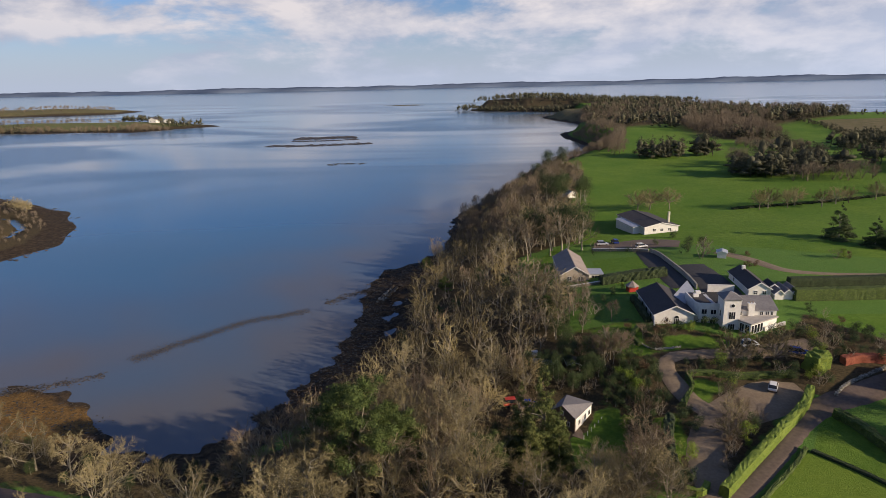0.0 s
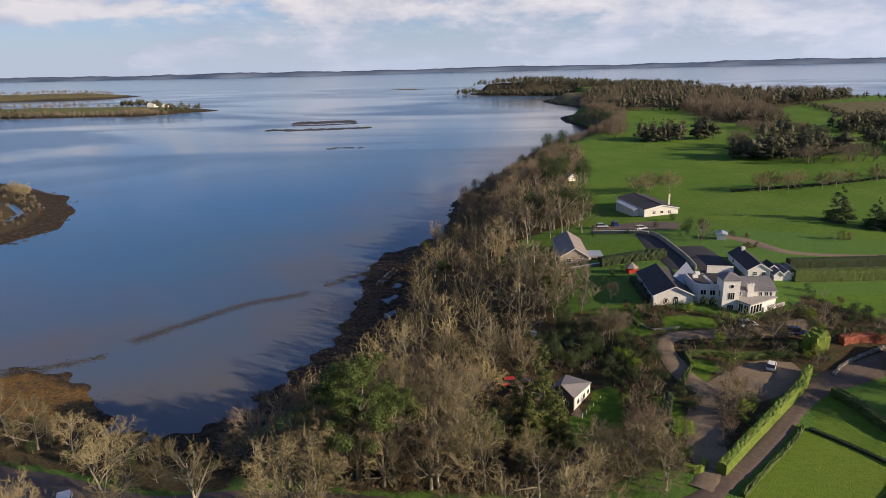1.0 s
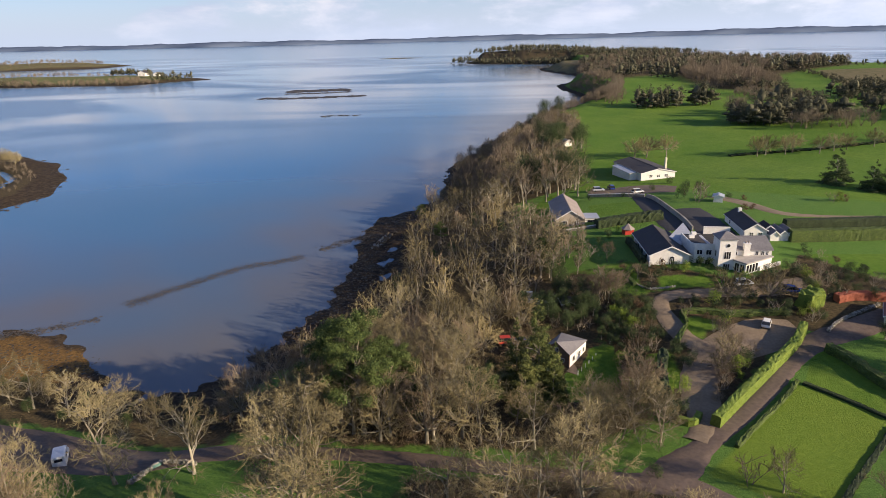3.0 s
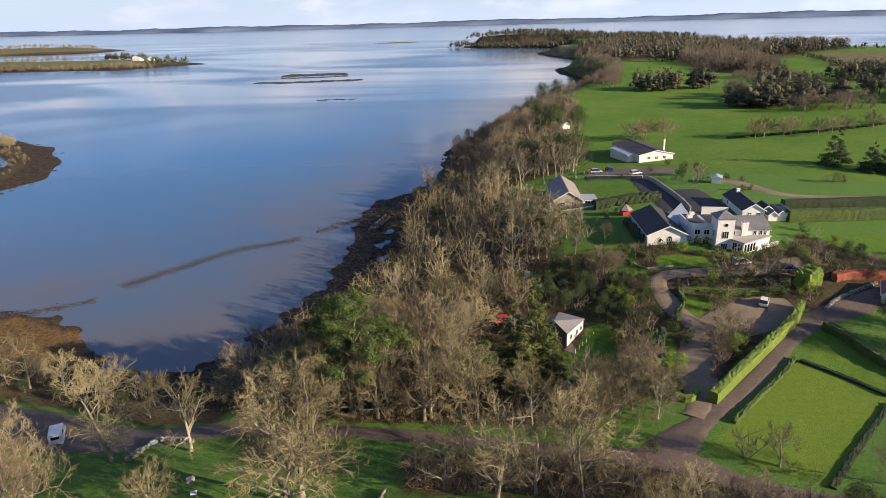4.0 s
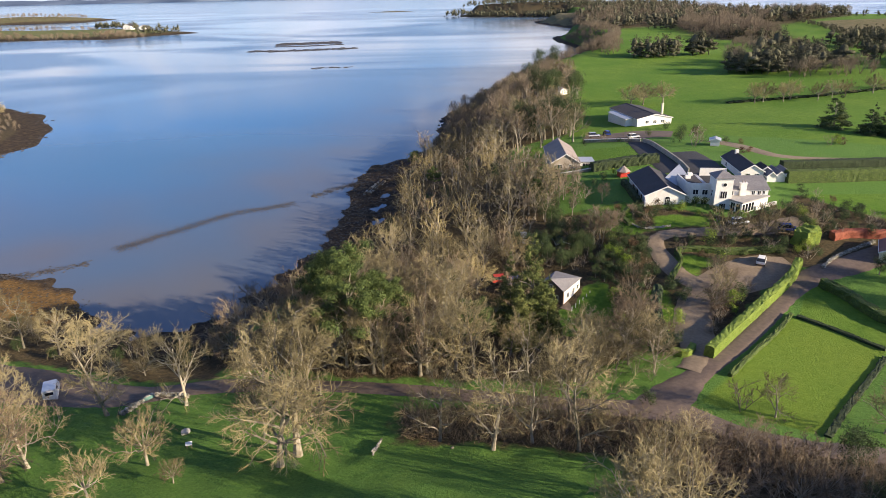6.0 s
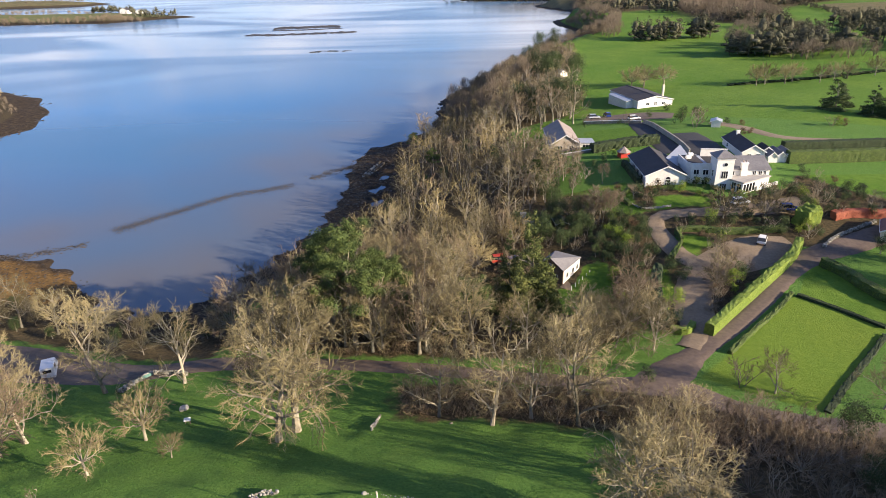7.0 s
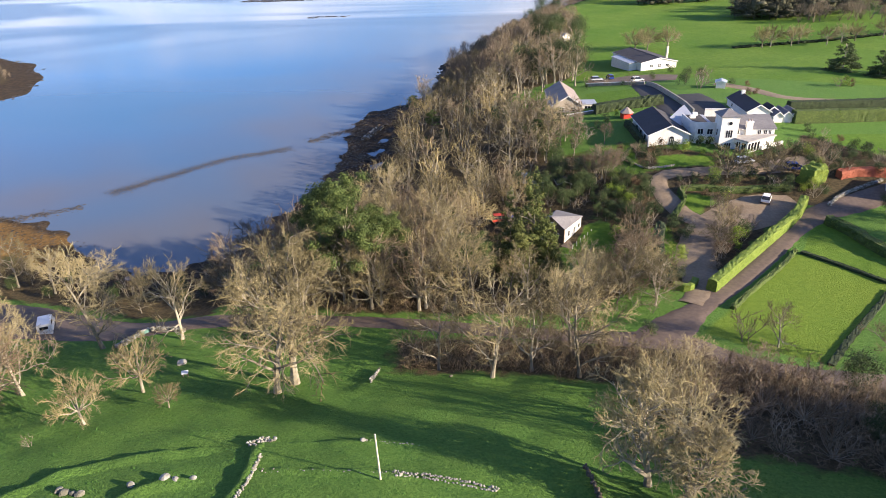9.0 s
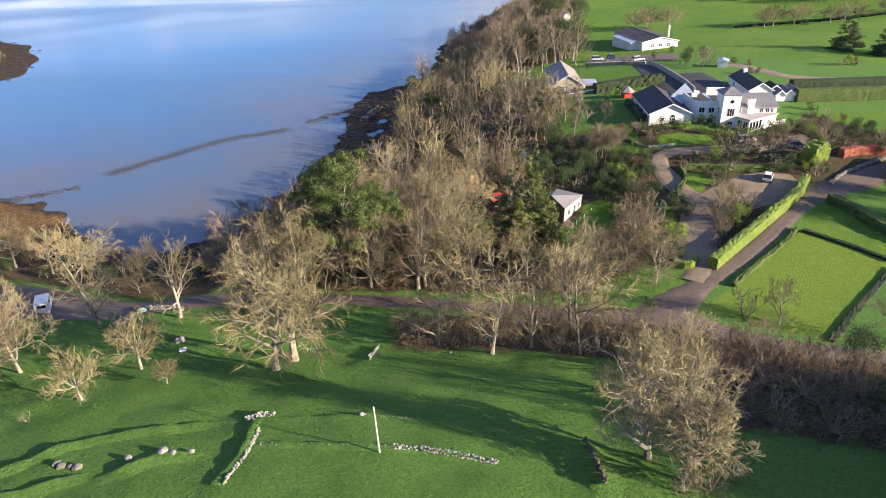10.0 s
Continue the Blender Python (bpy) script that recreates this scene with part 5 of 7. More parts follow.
hedge([(35.4, 84.3, 0.75), (42, 92.0, 0.75), (50, 100.7, 0.75), (58.3, 109.6, 0.75), (62.4, 115.3, 0.75)], 2.0, "long clipped bright green hedge beside the lane", LEAF_BRIGHT, density=90, size=0.08, rough=0.05)
hedge([(36.6, 78.9, 0.35), (42, 85.1, 0.35), (49.6, 93.1, 0.35), (53.6, 97.9, 0.35)], 0.55, "low ragged hedge on the field edge", rough=0.2)
hedge([(54.4, 97.4, 0.4), (58.5, 92.7, 0.4), (62.7, 86.7, 0.4)], 0.42, "low dark hedge across the field", LEAF_DARK, rough=0.15)
hedge([(61.4, 84.5, 0.4), (54, 76.8, 0.4), (48.8, 71.3, 0.4), (42.7, 64.4, 0.4)], 0.28, "low dark hedge along the field side", LEAF_DARK, rough=0.2)
hedge([(63.7, 108.4, 0.9), (65.8, 103.5, 0.9), (67.6, 95.4, 0.9), (74, 86, 0.9)], 1.5, "rounded green garden hedge", rough=0.12)
hedge([(77.2, 156.3, 1.2), (90, 157.6, 1.2), (104, 159.0, 1.2), (130, 161, 1.2)], 3.0, "tall clipped beech-brown hedge", rough=0.03)
hedge([(80, 165.5, 1.1), (95, 167, 1.1), (110, 168.5, 1.1), (130, 170, 1.1)], 2.6, "tall clipped dark green hedge", LEAF_DARK, rough=0.03)
hedge([(32.5, 173, 1.6), (40, 174.5, 1.6), (46, 175.2, 1.5), (51, 176, 1.4)], 2.4, "thick dark evergreen garden hedge", LEAF_DARK, rough=0.1)
hedge([(29.5, 86.5, 0.9), (30.2, 93, 0.9), (31.5, 100, 0.9), (33.5, 106, 0.9)], 2.6, "tall dark clipped hedge beside the drive", LEAF_DARK, rough=0.1)
hedge([(30.3, 85.9, 0.5), (32.3, 84.9, 0.5), (34.0, 87.2, 0.5)], 1.1, "short clipped green hedge at the drive mouth", LEAF_BRIGHT, rough=0.06)

hedge([(38.1, 142.5, 0.6), (38.0, 150, 0.6), (37.8, 157, 0.6)], 1.5, "dark evergreen hedge along the side of the white wing", LEAF_DARK, rough=0.15)

# ---- trees ----
TREES_NEAR = [("oak", -21.4, 55.4, 0.85), ("oak", -20.3, 58.2, 1.1), ("thorn", -36.2, 54.8, 1.12), ("thorn", -31.0, 50.4, 0.5), ("thorn", -37.2, 46.3, 0.9), ("round", -50.0, 50.8, 0.98), ("round", -54.0, 55, 0.95), ("ash", -49.8, 54.5, 0.75),
              ("ash", 2.3, 59.6, 1.0), ("ash", 12.2, 59.6, 1.0), ("ash", 7.0, 61.5, 0.85), ("dense", 13.8, 37.4, 0.98), ("dense", 15.6, 34.6, 0.7), ("round", 19.5, 44.0, 0.75), ("round", 17.0, 48.5, 0.7), ("ash", 12.1, 65.6, 1.05), ("ash", -50.2, 70.0, 1.15), ("ash", -40.5, 73.0, 0.95), ("ash", -4, 62.5, 0.8),
              ("round", -61, 62, 0.85), ("round", -66, 60, 0.9), ("ash", -70, 66, 0.9), ("ash", -78, 74, 0.9), ("scrub", 34.8, 70.4, 1.0), ("ash", 38.5, 68.8, 0.5), ("ash", 50, 65.5, 0.6), ("ash", 24, 59.5, 0.5), ("brown", 30, 58, 0.45), ("round", 20, 54, 0.62),
              ("mound", 28.0, 98.8, 0.95), ("mound", 27.6, 104.5, 0.85), ("mound", 25.0, 95.0, 0.9), ("mound", 30.0, 110.5, 0.8), ("brown", 26.5, 93, 0.7), ("brown", 24.0, 88.5, 0.7),
              ("ash", -56, 92, 0.55), ("ash", -66, 93.5, 0.7), ("ash", -74, 95, 0.75), ("ash", -82, 97, 0.8), ("ash", -90, 100, 0.8), ("evergreen", -50, 92.5, 0.7), ("scrub", -60, 94, 0.9), ("scrub", -46, 94, 0.9),
              ("ash", -62.5, 68.5, 0.7), ("scrub", -55, 66, 0.8), ("ash", -43, 92, 0.6), ("ash", -30, 74.2, 0.9), ("ash", -26, 84.5, 1.0), ("ash", -20, 85, 1.05), ("brown", -14, 84, 1.0), ("ash", -7, 82.5, 0.95), ("ash", 0, 81.5, 1.0), ("ash", 8, 79.5, 0.75), ("ash", 14.5, 78.5, 0.7), ("ash", -12, 94, 1.15), ("ash", -3.4, 97, 1.1), ("ash", -9, 104, 1.0)]
for name, x, y, s in TREES_NEAR:
    plant(name, x, y, s)
for x, y, s in ((-18.2, 84.6, 1.5), (-23.0, 89.0, 1.25), (-14.6, 90, 1.0)):
    plant("pine", x, y, s, s * 1.12)
for x, y, s in ((9.8, 95.0, 1.3), (6.2, 98.0, 1.0), (12.0, 92.5, 0.85), (7.5, 91.5, 0.8)):
    plant("cypress", x, y, s, s * 1.08)


def clear(x, y):
    """Off the lanes, the cottage and the cars."""
    lane_y = np.interp(x, [-75, -62, -50, -40, -24, -8, 8, 18, 26, 34, 46, 70], [83.5, 78.5, 77.5, 79.5, 79, 77, 73, 70.8, 69.3, 63.5, 60.5, 56])
    return abs(y - lane_y) > 3.2 and not (9 < x < 25 and 102 < y < 117) and not (14 < x < 26 and 92 < y < 117) and not (1 < x < 11 and 111 < y < 118) and not (3 < x < 15 and 88 < y < 106) and float(inland(x, y)) > (15 if y < 222 else 4.5) and not (18 < x < 36 and 176 < y < 201) and not (36 < x < 70 and 206 < y < 260)


far_wood = []
for i, (x, y) in enumerate(scatter(WOOD_SHORE, 400, 4.4, 3, clear)):
    r = plant_rng.random()
    k = "ash" if r < 0.16 else "round" if r < 0.68 else "brown" if r < 0.78 else "scrub" if r < 0.86 else "evergreen" if r < 0.97 else "pine"
    s = plant_rng.uniform(0.7, 1.0) if y < 108 else plant_rng.uniform(0.58, 0.85) if y < 240 else plant_rng.uniform(0.38, 0.6)
    s *= 0.52 if (12 < x < 26 and 82 < y < 108) else 0.72 if (3 < x < 26 and 78 < y < 108) else 1
    s *= 1.2 if k == "scrub" else 1.12 if k == "round" else 0.85 if k in ("evergreen", "pine") else 1
    if y > 134 and k != "pine":
        far_wood.append(({"ash": "ash_far", "round": "round_far", "brown": "brown_far"}.get(k, k), x, y, s))
    else:
        plant(k + "_far" if y > 128 and k in ("ash", "brown", "round") else k, x, y, s, group="woodland trees")
joined_trees(far_wood, "leafless shore wood beyond the gardens")
joined_trees([("scrub" if plant_rng.random() < 0.7 else "mound", x, y, plant_rng.uniform(0.45, 0.75)) for x, y in scatter(WOOD_LANE, 75, 2.4, 4, clear)], "tangled leafless scrub beside the lane")
# golf course trees
for x, y, s in ((118.5, 215.5, 1.0), (125, 206, 0.8), (129, 205, 0.75), (132, 200, 0.7), (136, 207, 0.85)):
    plant("cedar", x, y, s, s * 0.95, label="dark broad conifer on the golf course")
for x, y in ((118.6, 278.6), (123, 281), (131.2, 280.6), (145.1, 280), (154, 286), (173.9, 291.6), (160, 287), (190, 302), (136, 285)):
    sz = plant_rng.uniform(1.3, 1.75)
    plant("thorn", x, y, sz, sz * 0.9, label="leafless tree standing on the golf course")
for x, y in ((67, 280), (73, 283), (82, 284)):
    plant("thorn", x, y, 1.85, 1.6, label="rounded leafless tree behind the clubhouse")


def strokes(a, b, w, rng):
    """Thin flat twigs from points a to b, w wide."""
    d = b - a
    side = np.cross(d, rng.normal(size=d.shape))
    side *= (w / (np.linalg.norm(side, axis=1) + 1e-9))[:, None]
    return np.stack([a - side, a + side, b + side * 0.35, b - side * 0.35], 1)


def pads(rng, blobs, segs=7, rings=5):
    """Uneven closed pads (x, y, z, rx, ry, rz) of needles or leaves: an array of points by pad, ring and segment."""
    b = np.array(blobs, float)
    n = len(b)
    th = np.linspace(0.02, np.pi - 0.02, rings + 1)
    ph = np.arange(segs) * 2 * np.pi / segs
    jit = rng.uniform(0.8, 1.2, (n, rings + 1, segs))
    jit[:, 0] = jit[:, 0, :1]
    jit[:, -1] = jit[:, -1, :1]
    turn = rng.uniform(0, 6.28, (n, 1, 1))
    d = np.stack([np.sin(th)[None, :, None] * np.cos(ph[None, None] + turn), np.sin(th)[None, :, None] * np.sin(ph[None, None] + turn), np.broadcast_to(np.cos(th)[None, :, None], (n, rings + 1, segs))], -1)
    return b[:, None, None, :3] + d * jit[..., None] * b[:, None, None, 3:]


def pads_and_leaves(name, grids, quads, mat):
    """One mesh of smooth pads and of separate leaf quads."""
    co, fc, base = [], [], 0
    for p in grids:
        n, k, m, _ = p.shape
        i = base + np.arange(n * k * m).reshape(n, k, m)
        j = np.roll(i, -1, 2)
        fc.append(np.stack([i[:, 1:], j[:, 1:], j[:, :-1], i[:, :-1]], 3).reshape(-1, 4))
        co.append(p.reshape(-1, 3))
        base += n * k * m
    soft = sum(len(f) for f in fc)
    for q in quads:
        co.append(q.reshape(-1, 3))
        fc.append(base + np.arange(len(q) * 4).reshape(-1, 4))
        base += len(q) * 4
    co, fc = np.concatenate(co), np.concatenate(fc)
    me = bpy.data.meshes.new(name)
    me.vertices.add(len(co)), me.loops.add(fc.size), me.polygons.add(len(fc))
    me.vertices.foreach_set("co", co.astype(np.float32).ravel())
    me.loops.foreach_set("vertex_index", fc.astype(np.int32).ravel())
    me.polygons.foreach_set("loop_start", np.arange(0, fc.size, 4, dtype=np.int32))
    me.update(calc_edges=True)
    me.polygons.foreach_set("use_smooth", np.arange(len(fc)) < soft)
    me.materials.append(mat)
    return me


def far_conifer(rng, x, y, z, h, leaves, size):
    """A broad pine: a short bare foot and an uneven dome of needle pads with ragged edges."""
    r = h * rng.uniform(0.34, 0.56)
    low, lean = rng.uniform(0.06, 0.26), rng.normal(size=2) * 0.06 * h
    blobs = [(x + lean[0] * 0.5, y + lean[1] * 0.5, z + h * (0.5 + 0.3 * low), r * 0.3, r * 0.3, h * (0.28 - 0.3 * low)), (x, y, z + h * 0.2, 0.05 * r, 0.05 * r, h * 0.26)]
    for k in range(9):
        u = low + (0.97 - low) * (k + rng.random()) / 9
        q = r * max(0.12, 1 - ((u - 0.40) / 0.62) ** 2) ** 0.7
        t = rng.uniform(0, 6.28)
        o = q * rng.uniform(0.3, 0.75)
        blobs.append((x + lean[0] * u + o * math.cos(t), y + lean[1] * u + o * math.sin(t), z + h * u, 0.5 * q, 0.5 * q, h * rng.uniform(0.06, 0.10)))
    inner = [blobs[0], blobs[1]] + [(p[0], p[1], p[2], p[3] * 0.7, p[4] * 0.7, p[5] * 0.7) for p in blobs[2:8:2]]
    return [pads(rng, inner, 5, 4)], [leaf_quads(rng, blobs[:1] + blobs[2:], leaves, size, 0.55, 0.5)]


def far_bare(rng, x, y, z, h, leaves, size):
    """A leafless crown: stems that fan out of a short trunk into a dome of fine twigs."""
    r = h * rng.uniform(0.36, 0.5)
    n = leaves
    t, e = rng.uniform(0, 6.28, n), rng.uniform(0.0, 1.0, n) ** 0.6
    top = np.stack([x + r * np.cos(t) * np.sqrt(1 - e * e * 0.98), y + r * np.sin(t) * np.sqrt(1 - e * e * 0.98), z + h * (0.3 + 0.7 * e)], 1) + rng.normal(size=(n, 3)) * 0.05 * h
    root = np.array((x, y, z + 0.2 * h))
    f = rng.uniform(0.5, 0.85, (n, 1))
    root = root + rng.normal(size=(n, 3)) * np.array((0.12, 0.12, 0.05)) * h
    twigs = strokes(root + (top - root) * f + rng.normal(size=(n, 3)) * 0.02 * h, top, size * rng.uniform(0.5, 1.1, n), rng)
    k = max(6, n // 14)
    root = np.array((x, y, z + 0.2 * h))
    stems = strokes(np.repeat(root[None] - (0, 0, 0.22 * h), k, 0), root + (top[:k] - root) * 0.6, np.full(k, size * 1.1), rng)
    return [], [twigs, stems]


def far_trees(name, places, mat, tall, label, leaves=110, size=1.1, zf=None, form=far_conifer):
    """Distant woodland: many separate ragged crowns in one mesh."""
    rng = np.random.default_rng(len(places))
    grids, quads = [], []
    for x, y in places:
        g, q = form(rng, x, y, float((zf or height)(x, y)), tall * rng.uniform(0.6, 1.2), leaves, size)
        grids += g
        quads += q
    return tagged(new(name, pads_and_leaves(name, grids, quads, mat)), label, "woodland", kind="stuff")


CLUMPS = [([(105, 457), (112, 468), (124, 470), (136, 470), (140, 456), (122, 452)], 20), ([(144, 458), (150, 468), (163, 466), (160, 456)], 9), ([(140, 372), (146, 388), (166, 380), (170, 366), (158, 360)], 26),
          ([(160, 362), (172, 392), (196, 398), (204, 372), (182, 360)], 34), ([(182, 368), (196, 404), (206, 402), (204, 366)], 10), ([(218, 374), (228, 404), (248, 440), (300, 430), (300, 340), (236, 352)], 60), ([(252, 470), (256, 500), (330, 560), (330, 470)], 60)]
dark = [p for i, (c, n) in enumerate(CLUMPS) for p in scatter(c, n, 3.4, 20 + i)]
far_trees("woodland", dark, FAR_WOOD, 13.0, "clumps of dark conifers between the fairways", 760, 0.34)
far_trees("woodland", [(167, 398), (186, 402), (190, 396), (180, 404), (192, 403), (199, 399), (150, 463), (155, 464), (130, 466)], FAR_WOOD, 19, "tall dark pines standing out of the clumps", 1500, 0.34)
far_trees("woodland", scatter([(160, 345), (172, 356), (205, 358), (215, 348), (190, 340)], 14, 4, 49) + scatter([(150, 418), (158, 430), (172, 425), (166, 412)], 9, 3.5, 50) + scatter([(82, 470), (92, 540), (112, 520), (106, 478)], 24, 3.5, 51), FAR_WOOD_RUST, 9, "leafless thickets beside the conifer clumps", 300, 0.05, None, far_bare)
far_trees("woodland", [p for p in scatter(WOOD_FAR, 420, 7.5, 31) if p[1] > 735 or p[0] < 170], FAR_WOOD, 13, "dense dark mixed wood beyond the golf course", 170, 0.52)
far_trees("woodland", scatter([(136, 690), (180, 728), (215, 745), (300, 700), (344, 738), (430, 806), (440, 840), (330, 800), (250, 790), (150, 760)], 110, 5.5, 48), FAR_WOOD, 14, "tall pines along the front of the far wood", 260, 0.46)
far_trees("woodland", scatter([(205, 640), (204, 580), (214, 564), (240, 552), (262, 590), (285, 680), (330, 750), (300, 790), (240, 770), (212, 720)], 170, 4.5, 52), FAR_WOOD_RUST, 12.5, "russet leafless wood reaching into the course", 300, 0.07, None, far_bare)
far_trees("woodland", scatter([(208, 590), (216, 570), (240, 556), (258, 590), (240, 610), (224, 600)], 16, 5, 53) + scatter([(160, 690), (200, 700), (200, 680)], 6, 5, 54), FAR_WOOD, 12, "dark conifers among the russet wood", 260, 0.44)
far_trees("woodland", scatter(WOOD_FAR, 240, 8, 32), FAR_WOOD_RUST, 13, "russet leafless trees in the far wood", 180, 0.09, None, far_bare)
far_trees("woodland", scatter([(-62, 1396), (0, 1350), (160, 1290), (185, 1330), (0, 1378), (-50, 1410)], 110, 5, 46), FAR_WOOD, 13, "dark trees down to the water on the headland", 110, 0.7)
far_trees("woodland", scatter([(-60, 1395), (0, 1350), (170, 1300), (330, 1250), (420, 1300), (380, 1450), (100, 1500), (-30, 1440)], 380, 8, 33, lambda x, y: float(inland(x, y)) > 4), FAR_WOOD, 13, "dark wood covering the far headland", 90, 0.8)
far_trees("woodland", scatter([(38, 474), (66, 522), (92, 560), (108, 640), (98, 740), (132, 745), (138, 640), (114, 540), (80, 495), (52, 455)], 230, 4.0, 34), FAR_WOOD_RUST, 8, "leafless scrub along the shore beyond the course", 240, 0.055, None, far_bare)
far_trees("woodland", scatter([(196, 520), (208, 540), (245, 492), (225, 470), (200, 470)], 60, 4, 35), FAR_WOOD_RUST, 6, "russet scrub on the rough", 240, 0.055, None, far_bare)
far_trees("woodland", scatter([(352, 742), (430, 800), (520, 800), (620, 790), (620, 800), (430, 812)], 56, 6, 37), FAR_WOOD, 8, "hedgerow trees along the stubble field", 110, 0.5)
far_trees("woodland", scatter([(338, 735), (350, 735), (345, 660), (326, 600), (316, 600), (332, 662)], 60, 3.0, 55), FAR_WOOD, 4, "dark hedge between the fairway and the stubble", 90, 0.35)
far_trees("woodland", scatter([(-505, 985), (-455, 1030), (-470, 1070), (-500, 1060), (-520, 1010)], 18, 7, 38) + scatter([(-640, 1100), (-560, 1080), (-560, 1110), (-640, 1130)], 30, 5, 39) + scatter([(-800, 942), (-710, 945), (-712, 975), (-800, 985)], 30, 6, 40),
          FAR_WOOD, 12, "dark trees at the ends of the island", 130, 0.7, isle_z)
far_trees("woodland", scatter([(-760, 942), (-640, 938), (-525, 940), (-480, 965), (-540, 990), (-560, 960), (-640, 958), (-760, 965)], 130, 4, 44) + scatter([(-1000, 1120), (-760, 1150), (-640, 1150), (-640, 1130), (-900, 1110)], 60, 6, 56), FAR_WOOD_RUST, 8, "brown scrub along the island shore", 140, 0.10, isle_z, far_bare)
far_trees("woodland", scatter([(-1500, 1470), (-1000, 1540), (-940, 1600), (-1000, 1720), (-1300, 1720), (-1500, 1700)], 170, 9, 42), FAR_WOOD_RUST, 9, "thin trees on the farther island", 110, 0.16, isle_far_z, far_bare)
far_trees("woodland", scatter([(-330, 392), (-262, 348), (-222, 308), (-208, 270), (-216, 240), (-300, 225)], 420, 2.4, 43, lambda x, y: float(spit_z(np.array(x), np.array(y))) > 0.8), FAR_WOOD_RUST, 2.4, "leafless scrub on the spit", 90, 0.035, spit_z, far_bare)
for x, y in ((-262, 338), (-256, 334), (-268, 342)):
    plant("fan", x, y, 1.3, label="leafless tree on the low spit", zf=spit_z)

far_trees("woodland", scatter([(-16, 250), (-12, 290), (-11, 325), (0, 358), (13, 380), (22, 425), (36, 462), (52, 445), (44, 380), (34, 345), (22, 300), (14, 262), (-6, 246)], 210, 3.2, 45, lambda x, y: float(inland(x, y)) > 3), FAR_WOOD_RUST, 6.5, "russet leafless thicket along the shore", 200, 0.055, None, far_bare)
hedge([(108, 281, 1.0), (122, 284.5, 1.0), (140, 288, 1.0), (160, 293, 1.0), (195, 304, 0.6)], 0.7, "ragged dark field hedge across the golf course", LEAF_DARK, density=14, size=0.25, rough=0.6)


# ---- garden planting ----
def not_drive(x, y):
    for pts in (((31.5, 80.5), (34, 84.5), (35.8, 92), (38.2, 100), (43.5, 107.5), (50.5, 112), (56.5, 115.2), (61.5, 116.5)), ((44, 108), (40, 112.6), (38.2, 119.5), (37.8, 125.5), (40.5, 128.4), (47, 128.8), (55, 129.2), (63, 130.4), (71, 132.6)),
                ((57.5, 106.6), (64, 111.8), (72, 115.3), (82, 120), (100, 128))):
        for (ax, ay), (bx, by) in zip(pts, pts[1:]):
            dx, dy = bx - ax, by - ay
            u = min(1, max(0, ((x - ax) * dx + (y - ay) * dy) / (dx * dx + dy * dy)))
            if math.hypot(x - ax - u * dx, y - ay - u * dy) < (4.6 if (46 < x < 60 and 105 < y < 120) else 2.8):
                return False
    return not (70 < x < 95 and 117 < y < 126) and all(float(signed(p, x, y)) < 0.3 for p in LAWNS)


for x, y in scatter(BEDS, 165, 1.7, 61, not_drive):
    r = plant_rng.random()
    k = "bush" if r < 0.52 else "bright" if r < 0.68 else "russet" if r < 0.75 else "scrub"
    plant(k, x, y, plant_rng.uniform(0.6, 1.3) * (0.5 if k == "scrub" else 1), group="garden shrubs")
for x, y, k, s in ((51.9, 126.3, "fan", 1.25), (60.2, 126.3, "fan", 1.25), (66.2, 121.0, "bright", 1.0), (68.5, 127.5, "evergreen", 0.55), (71, 129, "brown", 0.35), (74, 131, "scrub", 0.9),
                   (46.2, 138.0, "bright", 1.1), (49.5, 139.3, "bush", 1.2), (51.6, 139.3, "bush", 1.1), (44.5, 138.8, "bush", 0.9), (41.5, 139.0, "russet", 1.3), (39.5, 138.2, "russet", 1.0), (53.0, 136.6, "bush", 0.8), (66.5, 138.2, "russet", 1.1), (69.5, 140, "bush", 0.9),
                   (35.5, 136, "brown", 0.3), (33.0, 140.5, "russet", 1.0), (30.5, 146, "brown", 0.4), (27, 151, "scrub", 0.8), (24, 157, "russet", 0.9), (31, 158, "bush", 0.9), (34, 163, "bush", 1.0), (36.6, 166.5, "bright", 0.8),
                   (38.6, 92.6, "mound", 0.34), (40.2, 95.6, "mound", 0.42), (41.8, 98.8, "mound", 0.5), (43.6, 101.2, "mound", 0.46), (45.4, 103.6, "mound", 0.5), (47.6, 105.6, "mound", 0.44), (50.0, 107.4, "mound", 0.4), (45.6, 107.9, "fan", 0.75), (42.4, 101.6, "fan", 0.8), (45.5, 111.2, "brown", 0.42), (46.5, 106.8, "brown", 0.4), (43.0, 102.5, "scrub", 0.9), (48.5, 118.0, "bright", 1.0), (47.0, 114.5, "scrub", 0.7), (36.6, 103.5, "bush", 1.1), (35.6, 106.0, "bush", 1.0),
                   (70.5, 205, "evergreen", 0.55), (66, 205, "evergreen", 0.6), (69, 198, "scrub", 1.2), (66.5, 193, "scrub", 1.1), (63, 199, "bush", 1.5), (77, 197, "bush", 0.9), (81, 195, "russet", 0.9), (76.5, 183, "russet", 1.2), (79, 184, "russet", 1.0),
                   (107, 191, "bright", 1.3), (105, 190.5, "scrub", 0.7), (109, 192, "russet", 1.2), (58, 214, "bush", 1.0), (66.5, 224, "bush", 1.2),
                   (37, 212.5, "scrub", 0.7), (42, 209, "scrub", 0.6), (47, 207, "bush", 0.7), (36, 206, "bush", 0.7), (49, 205, "scrub", 0.8), (80, 146, "scrub", 0.5), (78, 150, "bush", 0.9), (82, 143, "russet", 0.9), (86, 139, "bush", 0.8), (92, 137, "russet", 0.9)):
    plant(k, x, y, s)
